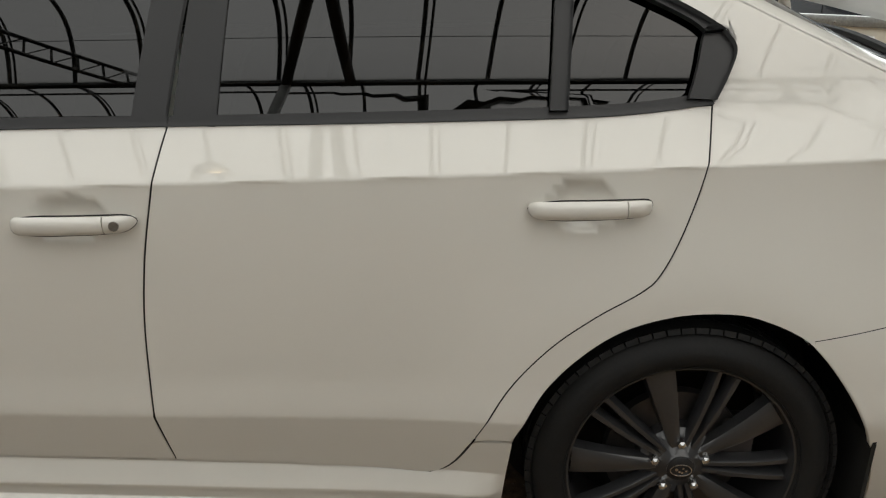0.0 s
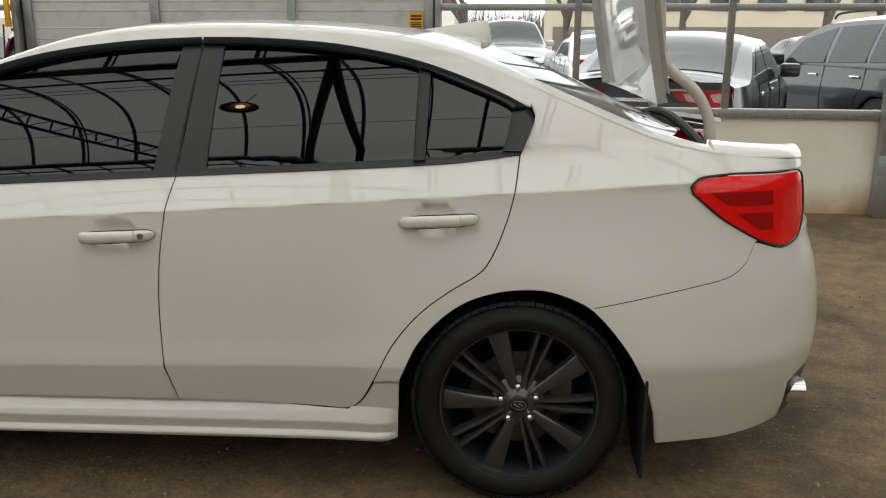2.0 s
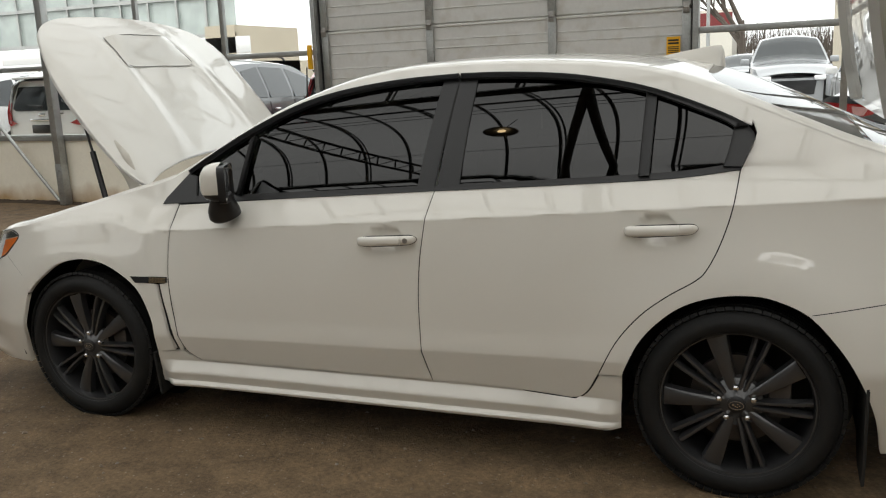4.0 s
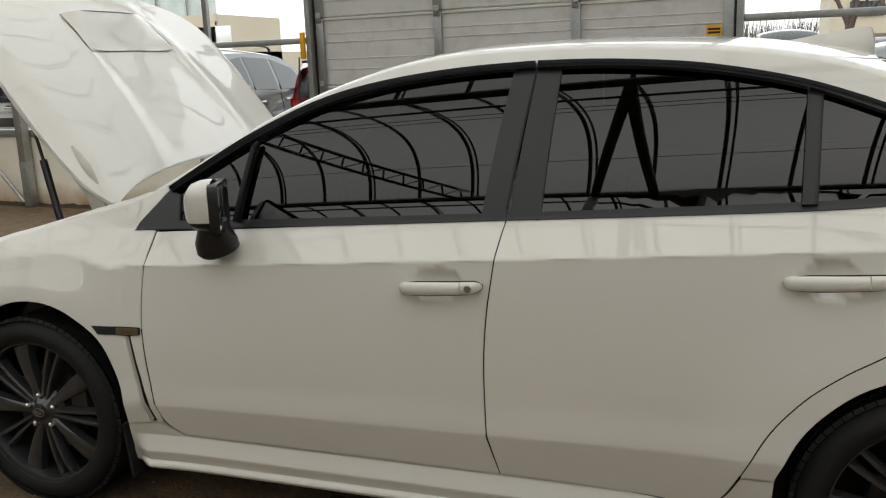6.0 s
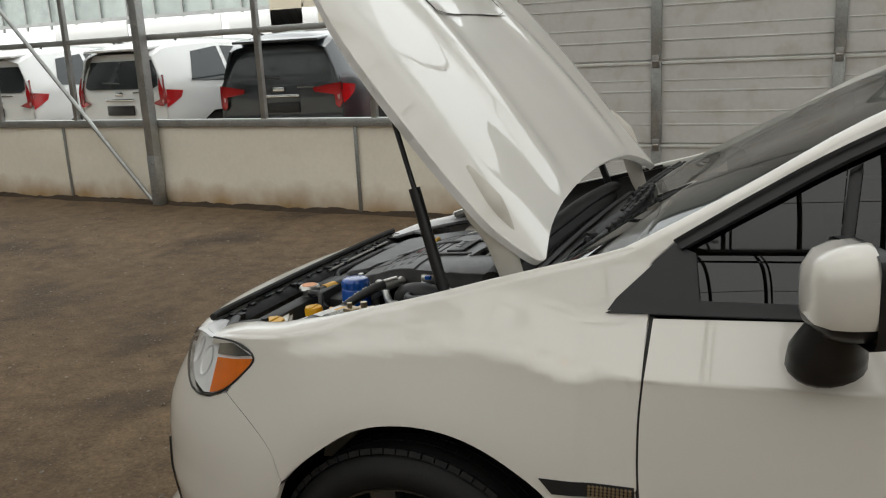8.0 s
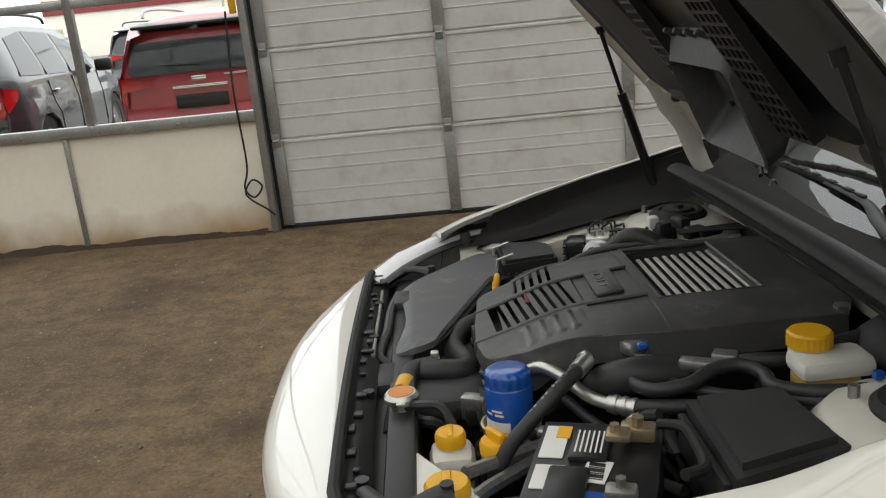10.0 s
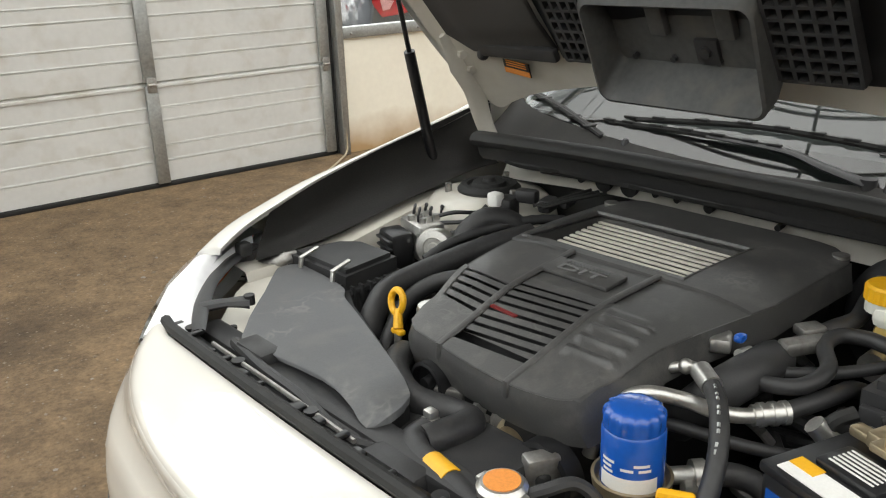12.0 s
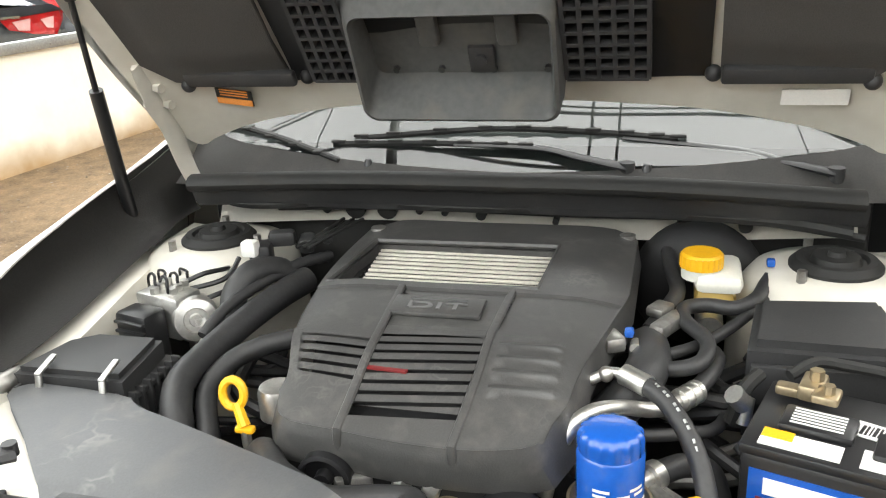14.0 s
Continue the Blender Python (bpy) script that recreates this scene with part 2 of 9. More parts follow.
def tube(bm, pts, r, n=10, k=6, caps=True, ribs=0.0, flat=None):
    """A hose or bar along a smooth line; r may be one radius or one per point; ribs: height of rings along it; flat: (width, height) scale."""
    line = smooth_line(pts, k) if k > 1 else [Vector(p) for p in pts]
    rs = [r] * len(line) if isinstance(r, (int, float)) else [float(q) for q in np.interp(np.linspace(0, 1, len(line)), np.linspace(0, 1, len(r)), r)]
    up = Vector((0, 0, 1))
    rings = []
    for i, p in enumerate(line):
        d = (line[min(i + 1, len(line) - 1)] - line[max(i - 1, 0)]).normalized()
        sx = d.cross(up)
        sx = (d.cross(Vector((1, 0, 0))) if sx.length < 0.05 else sx).normalized()
        sy = sx.cross(d).normalized()
        up = sy
        w, h = flat or (1, 1)
        rr = rs[i] + (ribs if i % 2 else 0)
        rings.append([bm.verts.new(p + rr * (w * math.cos(a) * sx + h * math.sin(a) * sy)) for a in (2 * math.pi * j / n for j in range(n))])
    for a, b in zip(rings, rings[1:]):
        for j in range(n):
            bm.faces.new((a[j], a[(j + 1) % n], b[(j + 1) % n], b[j]))
    if caps:
        bm.faces.new(rings[0][::-1])
        bm.faces.new(rings[-1])
    return bm


def lathe(bm, profile, m=None, n=32, closed=False):
    """Turns (radius, height) pairs round the z axis of m."""
    m = m or Matrix()
    rings = [[bm.verts.new(m @ Vector((r * math.cos(a), r * math.sin(a), h))) for a in (2 * math.pi * j / n for j in range(n))] for r, h in profile]
    pairs = list(zip(rings, rings[1:])) + ([(rings[-1], rings[0])] if closed else [])
    for a, b in pairs:
        for j in range(n):
            bm.faces.new((a[j], a[(j + 1) % n], b[(j + 1) % n], b[j]))
    if not closed:
        bm.faces.new(rings[0][::-1])
        bm.faces.new(rings[-1])
    return bm


def slab(bm, outline, low, high, m=None, bevel=0.0):
    """A plate: a closed outline in x, y, from one height to another (numbers, or functions of x and y)."""
    m = m or Matrix()
    fl = low if callable(low) else (lambda x, y: low)
    fh = high if callable(high) else (lambda x, y: high)
    top = bm.faces.new([bm.verts.new(m @ Vector((p[0], p[1], fh(p[0], p[1])))) for p in outline])
    bot = bm.faces.new([bm.verts.new(m @ Vector((p[0], p[1], fl(p[0], p[1])))) for p in outline][::-1])
    tv, bv = list(top.verts), list(bot.verts)[::-1]
    n = len(tv)
    for i in range(n):
        bm.faces.new((tv[(i + 1) % n], tv[i], bv[i], bv[(i + 1) % n]))
    bmesh.ops.recalc_face_normals(bm, faces=list({f for v in tv + bv for f in v.link_faces}))
    if bevel:
        bmesh.ops.bevel(bm, geom=list(top.edges), offset=bevel, segments=2, affect="EDGES")
    return bm


def sheet(bm, fn, us, vs):
    """A grid of points fn(u, v)."""
    g = [[bm.verts.new(fn(u, v)) for v in vs] for u in us]
    for a, b in zip(g, g[1:]):
        for j in range(len(vs) - 1):
            bm.faces.new((a[j], a[j + 1], b[j + 1], b[j]))
    return bm


def curve_of(pts):
    """A smooth function through (x, value) pairs, with no overshoot."""
    xs, ys = np.array([p[0] for p in pts]), np.array([p[1] for p in pts])
    h, d = np.diff(xs), np.diff(ys) / np.diff(xs)
    m = np.concatenate([[d[0]], np.where(d[:-1] * d[1:] > 0, 2 * d[:-1] * d[1:] / np.where(d[:-1] + d[1:] == 0, 1, d[:-1] + d[1:]), 0), [d[-1]]])

    def f(x):
        x = min(max(x, xs[0]), xs[-1])
        i = int(min(max(np.searchsorted(xs, x) - 1, 0), len(h) - 1))
        t = (x - xs[i]) / h[i]
        return float(ys[i] * (2 * t ** 3 - 3 * t ** 2 + 1) + m[i] * h[i] * (t ** 3 - 2 * t ** 2 + t) + ys[i + 1] * (3 * t ** 2 - 2 * t ** 3) + m[i + 1] * h[i] * (t ** 3 - t ** 2))
    return f


def skin(name, outline, fn, material, parent, label="", cell=0.05, lip=0.018, both=False, mirror=False, shrink=0.0022, smooth_k=0, cuts=()):
    """A curved panel: an outline in the two parameters of fn, cut into cells, laid on the surface fn(a, b), with a turned-in edge.
    mirror: on the right side of the car; both: on both sides in one mesh; shrink: the half width of the seam round it."""
    pts = [Vector((p[0], p[1], 0)) for p in outline]
    if smooth_k:
        pts = [Vector((p.x, p.y, 0)) for p in smooth_line([(p.x, p.y, 0) for p in pts], smooth_k, True)]
    area = sum(a.x * b.y - b.x * a.y for a, b in zip(pts, pts[1:] + pts[:1]))
    if area < 0:
        pts.reverse()
    if shrink:
        n, moved = len(pts), []
        for i, p in enumerate(pts):
            a, b = (p - pts[i - 1]).normalized(), (pts[(i + 1) % n] - p).normalized()
            na, nb = Vector((-a.y, a.x, 0)), Vector((-b.y, b.x, 0))
            nn = (na + nb)
            nn = nn / max(0.5, nn.length_squared / 2) if nn.length > 0.1 else na
            moved.append(p + nn * shrink)
        pts = moved
    flat = bmesh.new()
    flat.faces.new([flat.verts.new(p) for p in pts])
    lo = [min(p[i] for p in pts) for i in (0, 1)]
    hi = [max(p[i] for p in pts) for i in (0, 1)]
    for i in (0, 1):
        c = cell if isinstance(cell, (int, float)) else cell[i]
        k = math.floor(lo[i] / c) + 1
        while k * c < hi[i] - 1e-4:
            co, no = [0, 0, 0], [0, 0, 0]
            co[i], no[i] = k * c, 1
            bmesh.ops.bisect_plane(flat, geom=flat.verts[:] + flat.edges[:] + flat.faces[:], plane_co=co, plane_no=no, dist=1e-5)
            k += 1
    for co, no in cuts:
        bmesh.ops.bisect_plane(flat, geom=flat.verts[:] + flat.edges[:] + flat.faces[:], plane_co=co, plane_no=no, dist=1e-5)
    bm, normals = bmesh.new(), []
    for sign in ((1, -1) if both else ((-1,) if mirror else (1,))):
        made, nor = {}, {}
        e = 1.5e-3
        for v in flat.verts:
            a, b = v.co.x, v.co.y
            p = Vector(fn(a, b))
            ta, tb = Vector(fn(a + e, b)) - Vector(fn(a - e, b)), Vector(fn(a, b + e)) - Vector(fn(a, b - e))
            nv = ta.cross(tb)
            nv = nv.normalized() if nv.length > 1e-12 else Vector((0, 0, 1))
            p.y, nv.y = p.y * sign, nv.y * sign
            made[v] = bm.verts.new(p)
            nor[v] = nv
            normals.append(nv)
        for f in flat.faces:
            vs = [made[v] for v in f.verts]
            bm.faces.new(vs if sign > 0 else vs[::-1])
        if lip:
            rim, inner = {}, {}
            for ed in flat.edges:
                if len(ed.link_faces) != 1:
                    continue
                lp = next(l for l in ed.link_loops)
                quad = []
                for v in (lp.link_loop_next.vert, lp.vert):
                    if v not in rim:
                        c = sum((w.calc_center_median() for w in v.link_faces), Vector()) / len(v.link_faces)
                        rim[v] = bm.verts.new(made[v].co)
                        normals.append(nor[v])
                        inner[v] = bm.verts.new(made[v].co - nor[v] * lip)
                        normals.append(nor[v])
                a, b = lp.vert, lp.link_loop_next.vert
                vs = (rim[b], rim[a], inner[a], inner[b])
                bm.faces.new(vs if sign > 0 else vs[::-1])
    flat.free()
    return part(name, bm, material, parent, label, True, normals)


# ---- the place: a hoop house with an earth floor ----
WALL_TURN = math.atan(-0.070)
WALL = Matrix.Translation((0, 4.03, 0)) @ Matrix.Rotation(WALL_TURN, 4, "Z")     # along the wall: x; outdoors: +y
SILL, RAIL, DOOR_L, DOOR_R, DOOR_H = 0.79, 1.645, -4.25, -0.59, 3.05


def earth(name, damp, dry, pebble, rough=0.9):
    """Trodden earth with grit: patches of damp and dry, small stones, and tyre-pressed relief."""
    m = surf(name, dry, rough, vary=0.3, grain=70, bump=0.0, stain=0.85, stain_col=damp, blotch=0.45)
    nt = m.node_tree
    b = nt.nodes["Principled BSDF"]
    tc = next(n for n in nt.nodes if n.type == "TEX_COORD")
    grit, stone, lump = nt.nodes.new("ShaderNodeTexNoise"), nt.nodes.new("ShaderNodeTexVoronoi"), nt.nodes.new("ShaderNodeTexNoise")
    grit.inputs["Scale"].default_value, grit.inputs["Detail"].default_value, grit.inputs["Roughness"].default_value = 55, 8, 0.75
    stone.inputs["Scale"].default_value = 38
    lump.inputs["Scale"].default_value, lump.inputs["Detail"].default_value = 5, 6
    for n in (grit, stone, lump):
        nt.links.new(tc.outputs["Object"], n.inputs["Vector"])
    pick = nt.nodes.new("ShaderNodeMapRange")
    pick.inputs["From Min"].default_value, pick.inputs["From Max"].default_value = 0.10, 0.22
    pick.inputs["To Min"].default_value, pick.inputs["To Max"].default_value = 1, 0
    nt.links.new(stone.outputs["Distance"], pick.inputs["Value"])
    sparse = nt.nodes.new("ShaderNodeMath")
    sparse.operation = "GREATER_THAN"
    sparse.inputs[1].default_value = 0.62
    sep = nt.nodes.new("ShaderNodeSeparateColor")
    nt.links.new(stone.outputs["Color"], sep.inputs[0])
    nt.links.new(sep.outputs[0], sparse.inputs[0])
    mask = nt.nodes.new("ShaderNodeMath")
    mask.operation = "MULTIPLY"
    nt.links.new(pick.outputs[0], mask.inputs[0])
    nt.links.new(sparse.outputs[0], mask.inputs[1])
    mx = nt.nodes.new("ShaderNodeMix")
    mx.data_type = "RGBA"
    mx.inputs["B"].default_value = (*pebble, 1)
    old = b.inputs["Base Color"].links[0].from_socket
    nt.links.new(mask.outputs[0], mx.inputs["Factor"])
    nt.links.new(old, mx.inputs["A"])
    speck = nt.nodes.new("ShaderNodeMix")
    speck.data_type, speck.blend_type = "RGBA", "MULTIPLY"
    speck.inputs["Factor"].default_value = 1
    lift = nt.nodes.new("ShaderNodeMapRange")
    lift.inputs["From Min"].default_value, lift.inputs["From Max"].default_value = 0.3, 0.7
    lift.inputs["To Min"].default_value, lift.inputs["To Max"].default_value = 0.62, 1.36
    nt.links.new(grit.outputs["Fac"], lift.inputs["Value"])
    clod, dim, tread = nt.nodes.new("ShaderNodeTexNoise"), nt.nodes.new("ShaderNodeMapRange"), nt.nodes.new("ShaderNodeMix")
    clod.inputs["Scale"].default_value, clod.inputs["Detail"].default_value, clod.inputs["Roughness"].default_value = 7, 7, 0.7
    dim.inputs["From Min"].default_value, dim.inputs["From Max"].default_value = 0.34, 0.62
    dim.inputs["To Min"].default_value, dim.inputs["To Max"].default_value = 0.74, 1.30
    tread.data_type, tread.blend_type = "RGBA", "MULTIPLY"
    tread.inputs["Factor"].default_value = 1
    nt.links.new(tc.outputs["Object"], clod.inputs["Vector"])
    nt.links.new(clod.outputs["Fac"], dim.inputs["Value"])
    nt.links.new(mx.outputs["Result"], speck.inputs["A"])
    nt.links.new(lift.outputs[0], speck.inputs["B"])
    nt.links.new(speck.outputs["Result"], tread.inputs["A"])
    nt.links.new(dim.outputs[0], tread.inputs["B"])
    nt.links.new(tread.outputs["Result"], b.inputs["Base Color"])
    h1, h2 = nt.nodes.new("ShaderNodeMath"), nt.nodes.new("ShaderNodeMath")
    h1.operation, h2.operation = "MULTIPLY_ADD", "MULTIPLY_ADD"
    h1.inputs[1].default_value, h2.inputs[1].default_value = 0.6, 2.0
    nt.links.new(mask.outputs[0], h1.inputs[0])
    nt.links.new(grit.outputs["Fac"], h1.inputs[2])
    nt.links.new(lump.outputs["Fac"], h2.inputs[0])
    nt.links.new(h1.outputs[0], h2.inputs[2])
    bp = nt.nodes.new("ShaderNodeBump")
    bp.inputs["Strength"].default_value, bp.inputs["Distance"].default_value = 0.7, 0.022
    nt.links.new(h2.outputs[0], bp.inputs["Height"])
    nt.links.new(bp.outputs[0], b.inputs["Normal"])
    return m


M_EARTH = earth("trodden_earth", (0.056, 0.037, 0.020), (0.185, 0.124, 0.067), (0.27, 0.215, 0.155))
nt = M_EARTH.node_tree           # the soil's colour is darker over the western part, with an uneven border
b = nt.nodes["Principled BSDF"]
tc = next(n for n in nt.nodes if n.type == "TEX_COORD")
sp, nz, west_tone, mx = (nt.nodes.new("ShaderNode" + k) for k in ("SeparateXYZ", "TexNoise", "MapRange", "Mix"))
ad = nt.nodes.new("ShaderNodeMath")
nz.inputs["Scale"].default_value, nz.inputs["Detail"].default_value, nz.inputs["Roughness"].default_value = 1.1, 9, 0.65
ad.operation = "MULTIPLY_ADD"
ad.inputs[1].default_value = 7.0
west_tone.inputs["From Min"].default_value, west_tone.inputs["From Max"].default_value = 0.9, -1.4
west_tone.inputs["To Max"].default_value = 0.55
mx.data_type, mx.blend_type = "RGBA", "MULTIPLY"
mx.inputs["B"].default_value = (0.48, 0.45, 0.44, 1)
nt.links.new(tc.outputs["Object"], sp.inputs[0])
nt.links.new(tc.outputs["Object"], nz.inputs["Vector"])
nt.links.new(nz.outputs["Fac"], ad.inputs[0])
nt.links.new(sp.outputs["X"], ad.inputs[2])
nt.links.new(ad.outputs[0], west_tone.inputs["Value"])
nt.links.new(west_tone.outputs[0], mx.inputs["Factor"])
nt.links.new(b.inputs["Base Color"].links[0].from_socket, mx.inputs["A"])
nt.links.new(mx.outputs["Result"], b.inputs["Base Color"])
M_LOT = earth("worn_asphalt", (0.11, 0.108, 0.104), (0.15, 0.147, 0.14), (0.19, 0.187, 0.18), 0.6)


def ground_height(x, y):
    n = noise.noise(Vector((x * 0.5, y * 0.5, 0.3))) * 0.012 + noise.noise(Vector((x * 1.9, y * 1.9, 2.3))) * 0.006
    return n * min(1.0, max(0.0, (5.5 - abs(y + 1)) / 2)) - 0.004


bm = bmesh.new()
near = [(-16 + 0.25 * i) for i in range(129)]
xs = [-400, -120, -40] + near + [40, 120, 400]
ys = [-400, -120, -40, -20] + [(-12 + 0.25 * i) for i in range(65)] + [5, 8, 20, 60, 150, 400]
sheet(bm, lambda x, y: (x, y, ground_height(x, y)), xs, ys)
bmesh.ops.reverse_faces(bm, faces=bm.faces[:])
tagged(part("ground", bm, M_EARTH), "brown trodden earth floor with grit and damp patches", "ground", kind="structure")
bm = bmesh.new()
box(bm, (0, 154.2, -0.045), (600, 300, 0.10))
bm.transform(WALL)
tagged(part("pavement", bm, M_LOT), "worn grey asphalt of the car lot outside the wall", "pavement", kind="structure")

# loose stones on the floor
bm = bmesh.new()
rnd = random.Random(5)
for i in range(2600):
    x, y = rnd.uniform(-10, 4), rnd.uniform(-3.4, 4.2)
    r = 0.003 + 0.008 * rnd.random() ** 4
    v0 = len(bm.verts)
    c = Vector((x, y, ground_height(x, y) + r * 0.2))
    sx, sy, sz = r * rnd.uniform(0.7, 1.3), r * rnd.uniform(0.7, 1.3), r * 0.6
    t = [bm.verts.new(c + Vector((sx * math.cos(a), sy * math.sin(a), rnd.uniform(-0.2, 0.2) * sz))) for a in (0, 1.3, 2.5, 3.8, 5.0)]
    top = bm.verts.new(c + Vector((0, 0, sz)))
    for j in range(5):
        bm.faces.new((t[j], t[(j + 1) % 5], top))
M_STONE = surf("grit", (0.24, 0.21, 0.175), 0.85, vary=0.5, grain=30, bump=0.1)
tagged(part("loose_stones", bm, M_STONE, smooth=False), "small loose stones scattered over the earth floor", "gravel", kind="stuff")

# north wall: cream boards below, clear glazing above
M_BOARD = surf("cream_board", (0.90, 0.855, 0.735), 0.35, vary=0.04, grain=25, bump=0.02, stain=0.14, stain_col=(0.62, 0.52, 0.36), blotch=1.1)
nt = M_BOARD.node_tree           # splashed soil along the foot of the boards
b = nt.nodes["Principled BSDF"]
tc = next(n for n in nt.nodes if n.type == "TEX_COORD")
sp = nt.nodes.new("ShaderNodeSeparateXYZ")
nz = nt.nodes.new("ShaderNodeTexNoise")
nz.inputs["Scale"].default_value, nz.inputs["Detail"].default_value = 3.0, 8
ad, rg, mx = nt.nodes.new("ShaderNodeMath"), nt.nodes.new("ShaderNodeMapRange"), nt.nodes.new("ShaderNodeMix")
ad.operation = "MULTIPLY_ADD"
ad.inputs[1].default_value = -0.35
rg.inputs["From Min"].default_value, rg.inputs["From Max"].default_value = 0.06, -0.19
rg.inputs["To Max"].default_value = 0.9
mx.data_type = "RGBA"
mx.inputs["B"].default_value = (0.40, 0.235, 0.085, 1)
nt.links.new(tc.outputs["Object"], sp.inputs[0])
nt.links.new(tc.outputs["Object"], nz.inputs["Vector"])
nt.links.new(nz.outputs["Fac"], ad.inputs[0])
nt.links.new(sp.outputs["Z"], ad.inputs[2])
nt.links.new(ad.outputs[0], rg.inputs["Value"])
nt.links.new(rg.outputs[0], mx.inputs["Factor"])
nt.links.new(b.inputs["Base Color"].links[0].from_socket, mx.inputs["A"])
nt.links.new(mx.outputs["Result"], b.inputs["Base Color"])

M_PANE = clear("glazing_sheet", (0.93, 0.94, 0.94), 1.25, 0.03)
M_FILM = clear("roof_film", (0.50, 0.50, 0.492), 1.18, 0.25, haze=0.45)


# Unseen sides of the house, kept dark to cut low light on the car.
M_SIDE = clear("dimming_side_film", (0.15, 0.15, 0.145), 1.18, 0.3, haze=0.6)
M_DIM = surf("dimming_board", (0.26, 0.235, 0.19), 0.7, vary=0.15, grain=12, bump=0.05, stain=0.3, stain_col=(0.15, 0.12, 0.09), blotch=1.0)


def dented(x, z, seed):
    n = noise.noise(Vector((x * 1.3, z * 2.2, seed))) * 0.020 + noise.noise(Vector((x * 4, z * 4, seed + 3))) * 0.004
    edge = min(1, (SILL - z) / 0.1) * min(1, z / 0.1 + 0.2)
    return n * max(0, edge)


# Soil darker than the floor, for the dark band along the wall's foot.
M_SOIL = surf("loose_dark_soil", (0.045, 0.030, 0.018), 0.95, vary=0.4, grain=60, bump=0.5, blotch=6)
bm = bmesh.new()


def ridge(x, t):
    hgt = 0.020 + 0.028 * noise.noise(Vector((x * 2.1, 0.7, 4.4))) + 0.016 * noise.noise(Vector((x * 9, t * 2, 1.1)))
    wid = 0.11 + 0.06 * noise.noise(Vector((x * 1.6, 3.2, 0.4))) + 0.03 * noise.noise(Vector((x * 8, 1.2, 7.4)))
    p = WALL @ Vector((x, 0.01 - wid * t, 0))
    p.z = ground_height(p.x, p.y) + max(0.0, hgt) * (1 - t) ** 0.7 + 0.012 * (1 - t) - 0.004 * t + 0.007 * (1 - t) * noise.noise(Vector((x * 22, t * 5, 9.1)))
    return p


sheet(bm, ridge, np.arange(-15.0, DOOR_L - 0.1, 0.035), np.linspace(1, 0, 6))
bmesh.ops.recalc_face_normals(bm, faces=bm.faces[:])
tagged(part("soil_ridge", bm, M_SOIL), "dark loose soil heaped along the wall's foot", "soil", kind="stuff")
wall = tagged(new("wall_north"), "low cream board wall with clear glazing above", "wall", kind="structure")
joints = [-19.0, -16.6, -14.2, -11.8, -9.38, -8.02, -5.66, DOOR_L - 0.07]
spans = list(zip(joints, joints[1:])) + [(DOOR_R + 0.07, 3.05), (3.05, 5.5), (5.5, 8.0), (8.0, 10.5)]
for k, (a, c) in enumerate(spans):
    bm = bmesh.new()
    n = max(4, int((c - a) / 0.08))
    sheet(bm, lambda x, z: WALL @ Vector((x, dented(x, z, k * 7.1), z)), np.linspace(a + 0.004, c - 0.004, n), np.linspace(-0.02, SILL, 14))
    sheet(bm, lambda x, z: WALL @ Vector((x, 0.045, z)), (c - 0.004, a + 0.004), (-0.02, SILL))
    part("panel", bm, M_BOARD, wall)
for x in joints[1:-1] + [5.5, 8.0]:
    bm = bmesh.new()
    box(bm, (x, -0.012, SILL / 2), (0.035, 0.012, SILL), 0.003)
    bm.transform(WALL)
    part("joint_strip", bm, M_GALV, wall)
for a, c in ((-19.0, DOOR_L - 0.07), (DOOR_R + 0.07, 10.5)):
    for z0, w, h, nm in ((SILL + 0.02, 0.07, 0.075, "sill_rail"), (RAIL, 0.05, 0.055, "glazing_rail"), (4.85, 0.12, 0.14, "eave_beam")):
        bm = bmesh.new()
        box(bm, ((a + c) / 2, 0.005, z0), (c - a, w, h), 0.006)
        bm.transform(WALL)
        part(nm, bm, M_GALV, wall)
    for z0, z1 in ((SILL + 0.055, RAIL - 0.03), (RAIL + 0.03, 4.78)):
        bm = bmesh.new()
        box(bm, ((a + c) / 2, 0.02, (z0 + z1) / 2), (c - a, 0.004, z1 - z0))
        bm.transform(WALL)
        part("pane", bm, M_PANE, wall, "clear glazing sheet")
for x in (-17.6, -16.4, -15.2, -12.8, -11.6, -10.37, -9.15, -6.65, -5.45, 0.60, 1.81, 4.25, 5.5, 6.7, 7.9, 9.1):
    bm = bmesh.new()
    box(bm, (x, -0.005, (SILL + 4.8) / 2 + 0.02), (0.055, 0.045, 4.8 - SILL), 0.004)
    bm.transform(WALL)
    part("mullion", bm, M_GALV, wall)
bm = bmesh.new()
for x in np.arange(-18.6, 10, 0.55):
    if DOOR_L - 0.1 < x < DOOR_R + 0.1:
        continue
    bmesh.ops.create_uvsphere(bm, u_segments=8, v_segments=5, radius=0.009, matrix=WALL @ Matrix.Translation((x, -0.031, SILL + 0.012)))
tagged(part("rail_screws", bm, M_STEEL, wall), kind="stuff")


